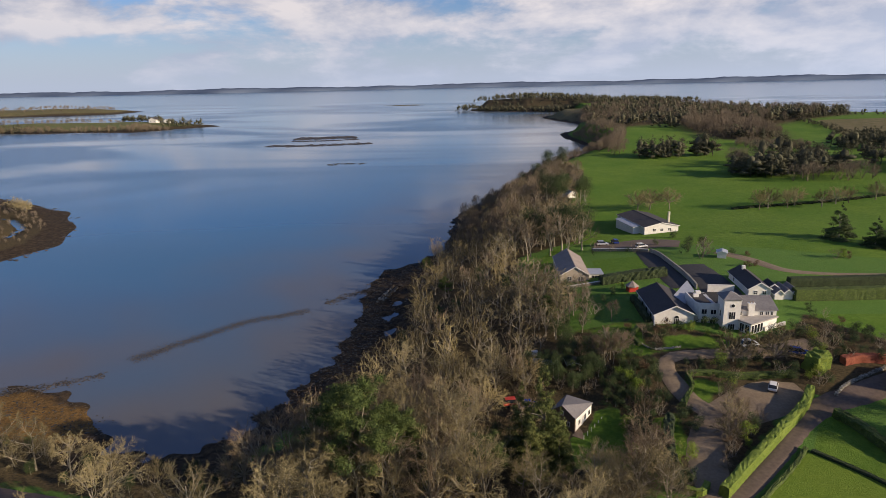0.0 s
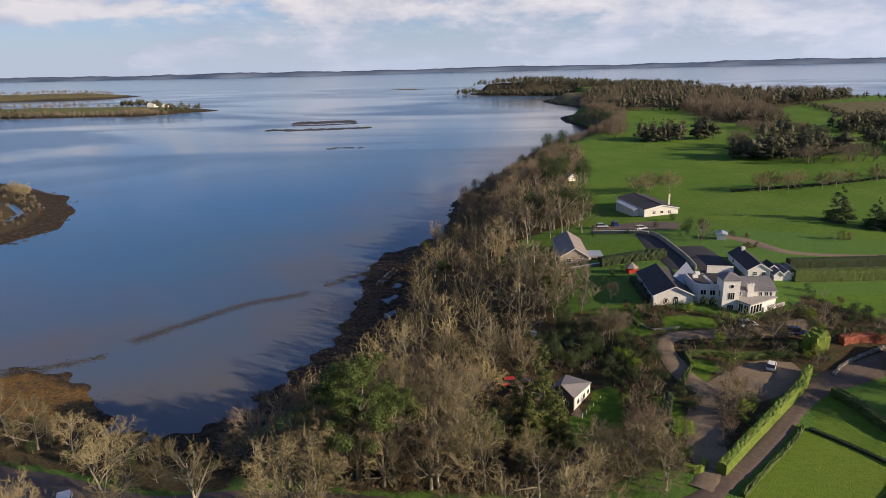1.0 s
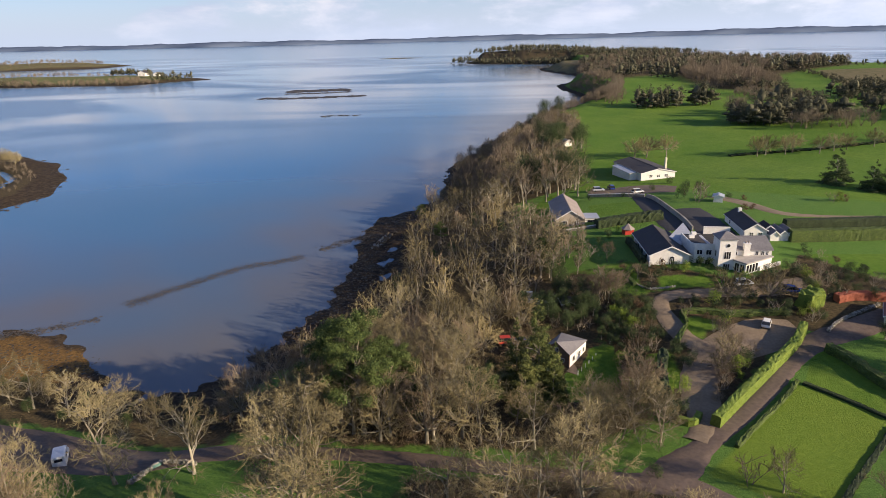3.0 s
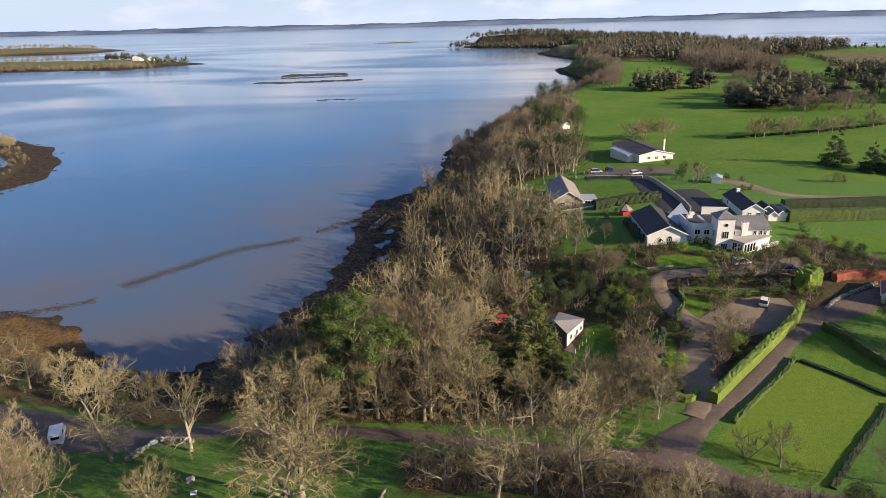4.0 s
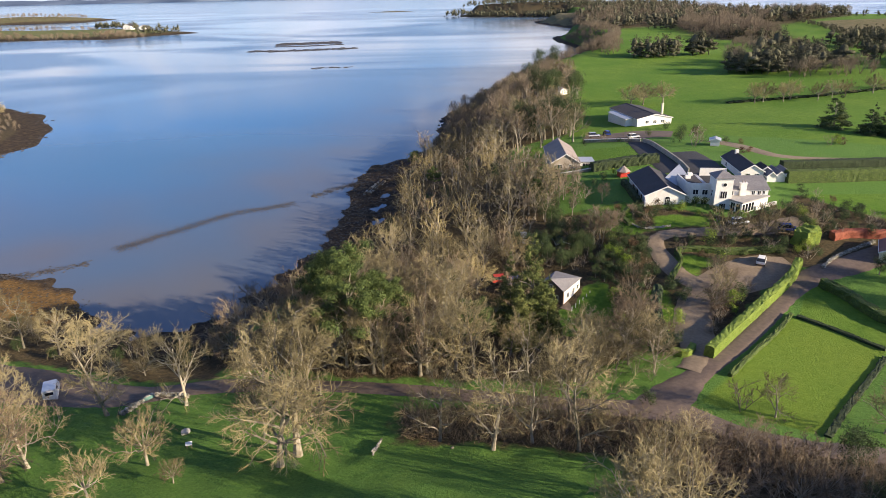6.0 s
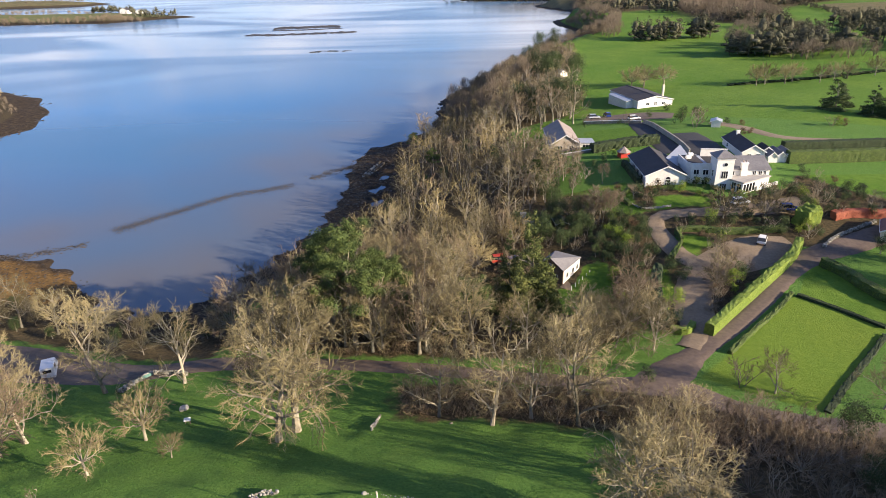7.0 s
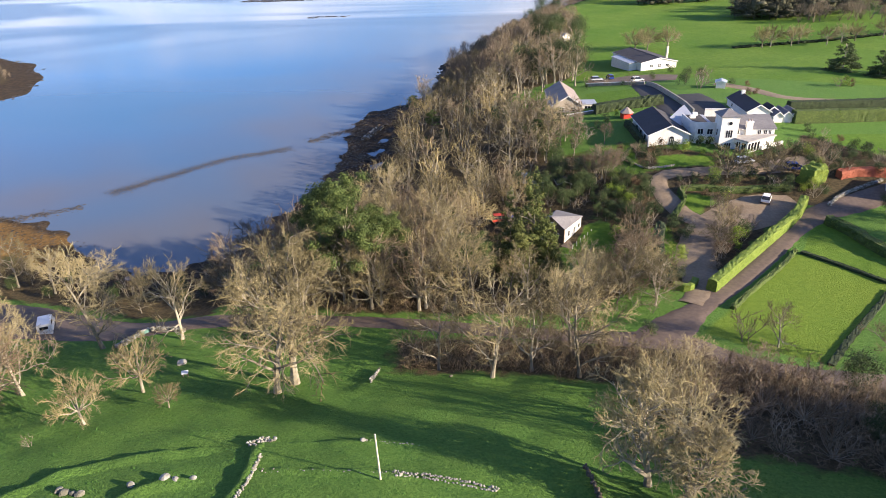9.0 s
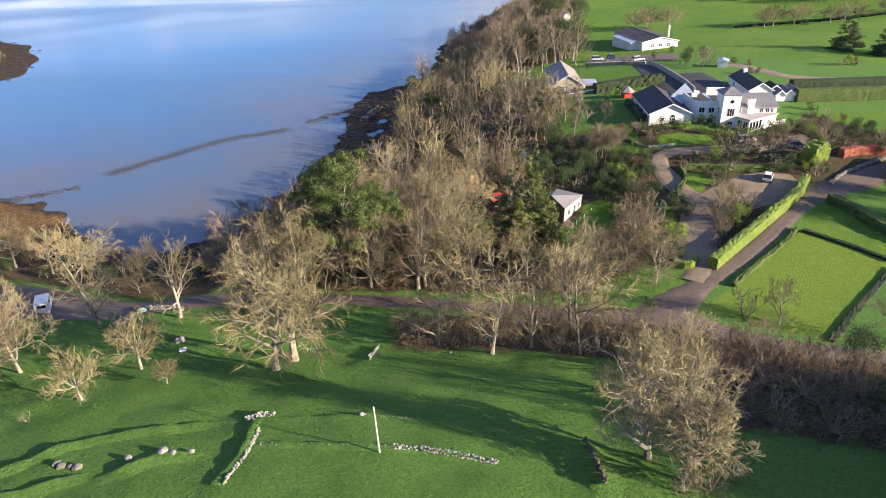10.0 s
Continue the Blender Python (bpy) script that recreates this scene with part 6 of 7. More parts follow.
for i in range(8):
    plant("brown", 23.5 + i * 0.85 + plant_rng.uniform(-0.4, 0.4), 128.5 + plant_rng.uniform(-1.2, 1.2), plant_rng.uniform(0.45, 0.6), label="slim pale-stemmed birch in a garden clump", group="birch clump")
for x, y in scatter([(15, 139), (25, 141), (28, 165), (21, 171), (12, 168)], 34, 2.3, 69):
    plant("evergreen" if plant_rng.random() < 0.5 else "brown_far", x, y, plant_rng.uniform(0.4, 0.62), group="garden evergreens")
for x, y in scatter([(20, 46), (24, 49), (40, 47), (50, 44), (44, 40), (30, 42)], 20, 2.3, 70):
    plant("evergreen" if plant_rng.random() < 0.12 else "mound" if plant_rng.random() < 0.6 else "scrub", x, y, plant_rng.uniform(0.45, 0.7), group="lane scrub")
# dark evergreens behind the cottage and along the garden edge
for x, y in scatter([(6, 117), (12, 119), (22, 117), (25, 126), (20, 139), (9, 132), (5, 124)], 48, 2.0, 62):
    if math.hypot(x - 11.5, y - 133) > 3:
        plant("evergreen" if plant_rng.random() < 0.7 else "scrub", x, y, plant_rng.uniform(0.4, 0.62), group="garden evergreens")
for x, y in scatter([(23, 113), (27, 112), (34, 113), (36, 122), (35, 128), (27, 127), (23, 120)], 34, 2.1, 63, not_drive):
    plant("scrub" if plant_rng.random() < 0.4 else "evergreen", x, y, plant_rng.uniform(0.3, 0.45), group="garden evergreens")
# tall bare trees round the bungalow and the car park
for x, y in scatter([(2, 200), (12, 205), (20, 204), (34, 206), (36, 230), (44, 262), (30, 270), (5, 240)], 30, 4.6, 64, clear):
    plant("brown_far" if plant_rng.random() < 0.6 else "ash_far", x, y, plant_rng.uniform(0.9, 1.15), label="tall bare tree near the bungalow and car park")
for x, y in scatter([(8, 142), (18, 142), (20, 172), (8, 180)], 22, 4.0, 65, clear):
    plant("ash_far", x, y, plant_rng.uniform(0.65, 0.9), group="woodland trees")
for x, y, s in ((45, 300, 0.9), (48, 306, 1.0), (38, 316, 1.0), (34, 300, 1.1), (30, 308, 1.2), (26, 236, 1.0), (31, 232, 1.1), (22, 228, 1.0), (34, 226, 0.9), (18, 240, 1.0), (37, 238, 1.1), (28, 244, 1.0), (33, 410, 1.0), (42, 425, 1.1), (52, 432, 1.0), (24, 395, 0.8)):
    plant("evergreen", x, y, s * 1.6, label="dark evergreen tree beside the shore")
# thicket right of the old walls, and the trees beyond it
for x, y in scatter([(20, 50), (18, 56), (30, 62), (48, 56), (66, 52), (66, 46), (36, 48)], 46, 2.2, 66):
    plant("evergreen" if plant_rng.random() < 0.15 else "mound" if plant_rng.random() < 0.6 else "scrub", x, y, plant_rng.uniform(0.5, 0.75), group="lane scrub")
for x, y in scatter([(15, 76), (27, 77.5), (29, 87), (26, 97), (17, 93)], 24, 2.3, 68, clear):
    plant("scrub" if plant_rng.random() < 0.55 else "ash", x, y, plant_rng.uniform(0.45, 0.68), group="lane scrub")
# the evergreens sized 1.2 and 1.3 are unseen, added to shade the lane
for x, y, k, s in ((17.2, 33.5, "mound", 0.35), (15.2, 33.2, "mound", 0.3), (19.5, 35.5, "mound", 0.35), (80, 99, "evergreen", 1.3), (84, 94, "evergreen", 1.3), (86, 104, "evergreen", 1.2), (75.5, 111.5, "evergreen", 0.55), (78, 108.5, "evergreen", 0.6)):
    plant(k, x, y, s)
# unseen evergreens right of the view, added to shade the field corner
for x, y in scatter([(36.5, 24), (36.5, 37), (41, 41), (60, 43), (60, 24)], 40, 2.7, 73):
    plant("evergreen", x, y, plant_rng.uniform(0.95, 1.2), label="dark rounded evergreen tree out of view, shading the field corner")
for x, y in scatter([(-110, 104), (-95, 93.5), (-74, 92), (-58, 87), (-44, 85), (-44, 98), (-62, 100), (-80, 104)], 30, 2.4, 67):
    plant("ash" if plant_rng.random() < 0.75 else "evergreen", x, y, plant_rng.uniform(0.25, 0.42), group="shore scrub")
plant("scrub", -39.3, 41.8, 0.26, label="small brown bracken clump in the field")
plant("bush", 23.2, 71.6, 0.95, label="round clipped dark bush at the lane corner")
hedge([(73.5, 125.5, 0.8), (78, 126.6, 0.8), (84, 126, 0.8), (92, 126.5, 0.8)], 1.6, "clipped russet beech hedge", LEAF_RED, rough=0.08)
hedge([(65.6, 122.6, 1.7), (67.4, 123.8, 2.1), (69.2, 125.2, 1.7)], 3.3, "tall clipped bright yellow-green bush", LEAF_BRIGHT, density=60, size=0.13, rough=0.16)
hedge([(34.2, 133.2, 0.5), (33.4, 137, 0.5), (35.2, 140.2, 0.5)], 0.8, "curved low garden hedge", LEAF_HEDGE, rough=0.1)
hedge([(37.5, 112, 0.6), (41, 117.8, 0.3), (41.5, 121.8, 0.6), (46, 122, 0.7), (51, 121, 0.7), (56.5, 121.2, 0.8), (62, 121.5, 0.8)], 0.9, "low mixed border hedge round the lawn", LEAF_HEDGE, rough=0.15)


# ---- stones and walls ----
def stone_meshes(mat, count=6, seed=3):
    rng = random.Random(seed)
    out = []
    for _ in range(count):
        bm = bmesh.new()
        bmesh.ops.create_icosphere(bm, subdivisions=2, radius=0.5)
        cut = [Vector((rng.uniform(-1, 1), rng.uniform(-1, 1), rng.uniform(-0.6, 1))).normalized() for _ in range(7)]
        for v in bm.verts:
            for c in cut:
                over = v.co.dot(c) - 0.36
                if over > 0:
                    v.co -= c * over * 0.85
            v.co *= rng.uniform(0.95, 1.05)
        me = bpy.data.meshes.new("stone")
        bm.to_mesh(me)
        bm.free()
        me.materials.append(mat)
        out.append(me)
    return out


STONES, STONES_PALE, STONES_WEEDY = stone_meshes(STONE), stone_meshes(STONE_PALE, seed=4), stone_meshes(STONE_DARK, seed=5)
stone_rng = random.Random(12)


def stone_wall(pts, tall, half, size, label, meshes, fill=1.0, name="stone_wall"):
    """A rough wall of separate stones along (x, y) points."""
    c = curve_points([(x, y, half) for x, y in pts], size * 0.85)
    _, nrm = along(c)
    root = empty(name, Matrix.Identity(4), label=label, category="stone wall")
    for (x, y, w), (nx, ny) in zip(c, nrm):
        z = float(height(x, y))
        for row in range(max(1, round(tall / (size * 0.6)))):
            for off in ((-0.6, 0.6) if half > size * 0.6 else (0,)):
                if stone_rng.random() > fill:
                    continue
                s = size * stone_rng.uniform(0.7, 1.3)
                o = new("stone", stone_rng.choice(meshes))
                o.matrix_world = Matrix.LocRotScale((x + nx * w * off + stone_rng.uniform(-0.1, 0.1), y + ny * w * off + stone_rng.uniform(-0.1, 0.1), z + (row + 0.25) * size * 0.6), Euler((stone_rng.uniform(-0.3, 0.3), stone_rng.uniform(-0.3, 0.3), stone_rng.uniform(0, 6.3))), (s * 1.15, s, s * 0.8))
                o.parent = root
    return root


def turf_bank(pts, tall, half, label, run=1.0):
    """An old wall or field bank grown over with turf, steep on its far side."""
    c = curve_points([(x, y, half) for x, y in pts], 0.35)
    _, nrm = along(c)
    prof = [(-1.1, -0.5), (-0.85, 0.2), (-0.6, 0.8), (-0.25, 1.0), (0.5, 0.9), (0.7 + 0.9 * run, 0.55), (0.9 + 2.3 * run, 0.15), (1.1 + 3.9 * run, -0.3)]
    v, f, k = [], [], len(prof)
    for i, ((x, y, w), (nx, ny)) in enumerate(zip(c, nrm)):
        if ny < 0 or (abs(ny) < 0.4 and nx > 0):
            nx, ny = -nx, -ny
        taper = min(1, 0.15 + i / 6.0, 0.15 + (len(c) - 1 - i) / 6.0)
        for u, t in prof:
            n1 = 1 + 0.14 * float(wobble(x + u, y, 0.9, 2)) + stone_rng.uniform(-0.05, 0.05)
            px, py = x - nx * w * u * n1, y - ny * w * u * n1
            v.append((px, py, float(height(px, py)) + tall * (t * n1 * taper if t > 0 else t)))
    for i in range(len(c) - 1):
        for q in range(k - 1):
            f.append((i * k + q, i * k + q + 1, i * k + k + q + 1, i * k + k + q))
    return tagged(mesh_object("turf_bank", v, f, GROUND, smooth=True), label, "bank")


turf_bank([(-18.6, 42.0), (-18.1, 39.5), (-17.6, 36.5), (-17.9, 31.5)], 0.26, 0.5, "turf-topped ruined wall with steep sides", 0.05)
turf_bank([(-39, 27.5), (-35.6, 33.0), (-33.2, 36.2), (-31.2, 38.0), (-27.8, 39.7), (-21.5, 41.5)], 0.30, 0.34, "long curved grassy bank in the field")
turf_bank([(-36, 28.2), (-32.2, 30.3), (-30.5, 31.6), (-28.2, 33.2)], 0.32, 0.34, "short steep grassy bank")
turf_bank([(-27.3, 32.6), (-25.7, 33.6), (-24.4, 34.9), (-23.2, 35.6), (-20.6, 36.0)], 0.30, 0.36, "broken grassy bank with boulders on it")
turf_bank([(-16.4, 37.5), (-9.3, 37.2), (-3.8, 37.0), (2.0, 35.7)], 0.14, 0.25, "low grassy line of a buried wall")
turf_bank([(-17, 42.3), (-9.6, 42.5), (-4.5, 42.2), (1.3, 41.2), (8.5, 38.9)], 0.12, 0.25, "faint grassy line of a buried wall")
stone_wall([(-17.5, 39.6), (-17.1, 36.0), (-17.2, 31.6)], 0.26, 0.1, 0.2, "pale weathered wall face in the turf", STONES_PALE)
stone_wall([(-19.4, 41.8), (-17.9, 42.7), (-17.4, 42.4)], 0.3, 0.35, 0.26, "tumbled end of a ruined wall", STONES)
stone_wall([(-18.6, 41.6), (-18.3, 39.6), (-18.0, 38.0)], 0.3, 0.12, 0.2, "grey stones showing in the ruined wall", STONES, 0.35)
stone_wall([(-16.5, 37.2), (-9.3, 36.9), (-6.0, 36.8)], 0.12, 0.22, 0.17, "low line of small stones in the grass", STONES, 0.4)
stone_wall([(-6.0, 36.8), (-3.8, 36.75), (2.0, 35.4)], 0.2, 0.3, 0.19, "low line of pale stones in the grass", STONES_PALE, 0.85)
stone_wall([(-9.6, 42.2), (-4.5, 41.9)], 0.12, 0.1, 0.16, "half-buried stone line in the turf", STONES_PALE, 0.45)
stone_wall([(-11.6, 58.2), (-11.4, 60.2), (-11.2, 62.2)], 0.5, 0.1, 0.24, "short stub of ruined stone wall", STONES)
stone_wall([(9.1, 38.6), (9.3, 36), (9.6, 33)], 0.5, 0.15, 0.26, "dark stone wall at a field gap", STONES_WEEDY)
stone_wall([(-48.2, 70.2), (-47.2, 75.6), (-44.5, 76.2), (-41.5, 75.6)], 0.7, 0.25, 0.38, "low stone boundary wall beside the lane", STONES)
stone_wall([(66.8, 114.6), (70, 117.6), (75, 120.6), (81, 123.8)], 0.7, 0.22, 0.34, "brown garden retaining wall of rough stones", STONES)
stone_wall([(34.6, 134.0), (36.4, 131.6), (39.5, 131.2), (42.5, 131.6)], 0.4, 0.2, 0.35, "curved pale stone edging of a garden pool", STONES_PALE)
stone_wall([(-33.5, 189), (-32.2, 194), (-31.2, 199), (-30.3, 203.5)], 0.9, 1.2, 0.8, "rubble jetty of pale and weedy boulders", STONES_PALE + STONES_WEEDY + STONES_WEEDY, 0.8, "jetty")
stone_wall([(-32, 34.6), (-29.4, 33.9)], 0.3, 0.4, 0.7, "turf-covered stones on a bank", STONES, 0.7)
for x, y, s, ms in ((-23.7, 35.7, 0.9, STONES_PALE), (-22.8, 35.6, 0.7, STONES_PALE), (-21.6, 36.0, 0.6, STONES_PALE), (-36.4, 64.2, 1.1, STONES), (-26, 35, 0.6, STONES), (-9.4, 42.3, 0.5, STONES_PALE), (-2.5, 60.5, 0.4, STONES)):
    o = new("boulder", ms[int(s * 10) % 6])
    o.matrix_world = Matrix.LocRotScale((x, y, float(height(x, y)) + s * 0.2), Euler((0.2, 0.1, x)), (s * 1.3, s, s * 0.8))
    tagged(o, "weathered pale boulder lying in the grass", "boulder")


def long_wall(pts, tall, half, label, mat, cap=None):
    c = curve_points([(x, y, half) for x, y in pts], 2.0)
    _, nrm = along(c)
    root = empty("garden_wall", Matrix.Identity(4), label=label, category="wall")
    for name, z0, z1, k, mt in (("body", -0.6, tall, 1.0, mat), ("coping", tall, tall + 0.12, 1.35, cap or mat)):
        v, f = [], []
        for (x, y, w), (nx, ny) in zip(c, nrm):
            z = float(height(x, y))
            for s, h in ((-1, z0), (-1, z1), (1, z1), (1, z0)):
                v.append((x + nx * w * k * s, y + ny * w * k * s, z + h))
        for i in range(len(c) - 1):
            for q in range(4):
                f.append((i * 4 + q, i * 4 + (q + 1) % 4, i * 4 + 4 + (q + 1) % 4, i * 4 + 4 + q))
        n = (len(c) - 1) * 4
        f += [(3, 2, 1, 0), (n, n + 1, n + 2, n + 3)]
        mesh_object(name, v, f, mt, root)
    return root


long_wall([(55.6, 163), (56.0, 172), (55.6, 185), (55.0, 198), (53.6, 203)], 1.3, 0.18, "tall stone garden wall with pale coping", STONE, STONE_PALE)
long_wall([(53.3, 204.5), (48, 207.5), (42, 209.8), (36.5, 212)], 0.9, 0.2, "low pale wall below the car park", STONE, RENDER_WHITE)
long_wall([(57.5, 160.5), (64, 160)], 2.0, 0.2, "white courtyard wall behind the house", RENDER_WHITE)
long_wall([(20.5, 173.2), (27, 173), (33, 173.6)], 0.7, 0.2, "low pale patio wall in front of the bungalow", STONE, RENDER_WHITE)

# ---- things in the field ----
pole = empty("pole", pose(-6.9, 36.1, float(height(-6.9, 36.1)), 0, -1.5, 0), label="slim weathered wooden pole standing in the field", category="pole")
bm = bmesh.new()
bmesh.ops.create_cone(bm, cap_ends=True, segments=10, radius1=0.085, radius2=0.065, depth=5.0, matrix=Matrix.Translation((0, 0, 2.0)))
part("shaft", bm, material("bleached_timber", (0.42, 0.38, 0.28), (0.58, 0.53, 0.42), 3.0, 0.8), pole)
board = empty("notice_board", pose(-33.6, 59.4, float(height(-33.6, 59.4)), 0, 0, 15), label="small white slanted information board on posts", category="sign")
part("panel", slab([(-0.38, -0.2, 0.6), (0.38, -0.2, 0.6), (0.38, 0.2, 0.82), (-0.38, 0.2, 0.82)], 0.05), WHITE_PAINT, board)
for x in (-0.3, 0.22):
    part("post", boxes((x, -0.05, -0.3, x + 0.08, 0.05, 0.66)), WOOD_BROWN, board)
net = empty("fence", Matrix.Identity(4), label="short teal mesh fence at the lay-by", category="fence")
TEAL = material("teal_mesh", (0.07, 0.15, 0.13), (0.13, 0.24, 0.21), 4.0, 0.6)
c = [(-48.6, 70.0), (-48.0, 72.0), (-47.5, 74.2), (-46.6, 75.8)]
for (ax, ay), (bx, by) in zip(c, c[1:]):
    za, zb = float(height(ax, ay)), float(height(bx, by))
    part("post", boxes((ax - 0.04, ay - 0.04, za - 0.2, ax + 0.04, ay + 0.04, za + 0.7)), WOOD_BROWN, net)
    part("mesh_panel", slab([(ax, ay, za + 0.6), (bx, by, zb + 0.6), (bx + 0.03, by, zb + 0.6), (ax + 0.03, ay, za + 0.6)], 0.55), TEAL, net)


# ---- vehicles ----
def car(x, y, yaw, paint, label, length=4.1, width=1.75, tall=1.45, van=False):
    z = float(height(x, y)) + 0.22
    root = empty("van" if van else "car", pose(x, y, z, 0, 0, yaw), label=label, category="van" if van else "car")
    l, w = length / 2, width / 2
    body_h = 1.15 if van else 0.80
    prof = ([(-l, 0.25), (-l, body_h), (-l + 0.05, tall), (l * 0.45, tall), (l * 0.72, body_h), (l, 0.85), (l, 0.25)] if van else
            [(-l, 0.28), (-l, body_h * 0.95), (-l + 0.25, body_h), (l * 0.42, body_h), (l * 0.95, 0.66), (l, 0.55), (l, 0.28)])
    bm = bmesh.new()
    a = [bm.verts.new((px, -w, pz)) for px, pz in prof]
    b = [bm.verts.new((px, w, pz)) for px, pz in prof]
    bm.faces.new(a), bm.faces.new(b[::-1])
    for i in range(len(prof)):
        j = (i + 1) % len(prof)
        bm.faces.new((a[i], b[i], b[j], a[j]))
    bmesh.ops.recalc_face_normals(bm, faces=bm.faces)
    bmesh.ops.bevel(bm, geom=bm.edges[:], offset=0.07, segments=2, affect="EDGES")
    part("body", bm, paint, root)
    if van:
        part("windscreen", slab([(l * 0.50, -w * 0.85, tall - 0.08), (l * 0.50, w * 0.85, tall - 0.08), (l * 0.735, w * 0.9, body_h + 0.04), (l * 0.735, -w * 0.9, body_h + 0.04)], 0.06), GLASS_DARK, root)
        for s in (-1, 1):
            part("side_window", boxes((-l * 0.55, s * w - 0.02, 1.25, -l * 0.05, s * w + 0.02, tall - 0.25)), GLASS_DARK, root)
        part("rear_window", boxes((-l - 0.02, -w * 0.6, 1.25, -l + 0.03, w * 0.6, tall - 0.3)), GLASS_DARK, root)
    else:
        bm = bmesh.new()
        lo = [(-l * 0.97, body_h), (l * 0.56, body_h)]
        hi = [(-l * 0.82, tall), (l * 0.18, tall)]
        q = [bm.verts.new((lo[0][0], s * w * 0.94, lo[0][1])) for s in (-1, 1)] + [bm.verts.new((lo[1][0], s * w * 0.94, lo[1][1])) for s in (1, -1)]
        t = [bm.verts.new((hi[0][0], s * w * 0.74, hi[0][1])) for s in (-1, 1)] + [bm.verts.new((hi[1][0], s * w * 0.74, hi[1][1])) for s in (1, -1)]
        bm.faces.new(q[::-1]), bm.faces.new(t)
        for i in range(4):
            bm.faces.new((q[i], q[(i + 1) % 4], t[(i + 1) % 4], t[i]))
        bmesh.ops.recalc_face_normals(bm, faces=bm.faces)
        part("glasshouse", bm, GLASS_DARK, root)
        part("roof", boxes((hi[0][0] - 0.03, -w * 0.76, tall - 0.02, hi[1][0] + 0.03, w * 0.76, tall + 0.05), bevel=0.03), paint, root)
    for sx_ in (-0.62, 0.62):
        for sy_ in (-1, 1):
            bm = bmesh.new()
            bmesh.ops.create_cone(bm, cap_ends=True, segments=16, radius1=0.32, radius2=0.32, depth=0.2, matrix=Matrix.Translation((l * sx_, sy_ * (w - 0.08), 0.1)) @ Matrix.Rotation(math.pi / 2, 4, "X"))
            part("wheel", bm, RUBBER, root)
    return root


car(-62.3, 76.3, 118, WHITE_PAINT, "white camper van parked on the lane", 4.3, 1.8, 2.0, van=True)
car(56.2, 117.0, 62, WHITE_PAINT, "white hatchback parked on the gravel apron", 3.6, 1.6, 1.4)
car(57.0, 131.6, 15, SILVER_PAINT, "silver car parked in front of the house")
car(66.2, 128.8, -10, BLUE_PAINT, "blue car parked beside shrubs")
car(5.6, 115.6, 10, RED_PAINT, "red car parked among the trees")
car(8.6, 114.6, 15, BLUE_PAINT, "dark blue car parked by the cottage")
car(41.2, 219.6, 5, SILVER_PAINT, "silver car in the car park")
car(52.6, 211.2, 20, WHITE_PAINT, "white car at the car park wall")
car(45.8, 221.0, 95, BLUE_PAINT, "dark car in the car park")

bin_box = empty("storage_box", pose(11.2, 134.6, float(height(11.2, 134.6))), label="white garden storage cabinet on grass", category="box")
part("body", boxes((-0.65, -0.4, -0.2, 0.65, 0.4, 1.1), bevel=0.04), WHITE_PAINT, bin_box)
part("lid", boxes((-0.7, -0.45, 1.1, 0.7, 0.45, 1.2)), WHITE_PAINT, bin_box)
tunnel = empty("cloche_tunnel", pose(13.0, 131.2, float(height(13.0, 131.2)), 0, 0, -20), label="low pale plastic garden tunnel", category="greenhouse")
v, f = [], []
for i in range(7):
    for k in range(9):
        t = math.pi * k / 8
        v.append((-2.4 + 0.8 * i, 0.8 * math.cos(t), 0.75 * math.sin(t)))
for i in range(6):
    for k in range(8):
        f.append((i * 9 + k, i * 9 + k + 1, i * 9 + 10 + k, i * 9 + 9 + k))
f += [tuple(range(9))[::-1], tuple(range(54, 63))]
mesh_object("cover", v, f, SHEET_PALE, tunnel, smooth=True)
simple_house(pose(19.0, 127.0, 7.2, 0, 0, 5), -1.2, 1.2, 0, 3.2, 1.7, 2.2, WOOD_BROWN, SLATE, "small timber garden shed with dark roof", [], name="shed")
simple_house(pose(80.5, 114.8, 9.0, 0, 0, -30), -3, 3, 0, 7, 2.2, 3.8, RENDER_CREAM, material("red_tile", (0.16, 0.06, 0.045), (0.26, 0.11, 0.08), 3.0, 0.8, 0.01, 9), "small outhouse with a red-brown tiled roof", [], name="shed")
farm = simple_house(Matrix.Translation((-547, 1038, float(isle_z(np.array(-547.0), np.array(1038.0))))), -6, 6, 0, 14, 5, 8, RENDER_WHITE, SLATE, "white farmhouse on the island", [(-3, 0, 1, 0, 1.6, 1.6), (3, 0, 1, 0, 1.6, 1.6)])
simple_house(Matrix.Translation((-527, 1046, float(isle_z(np.array(-527.0), np.array(1046.0))))), -5, 5, 0, 10, 3.5, 6, RENDER_WHITE, ROOF_TAN, "small white farm building on the island", [])


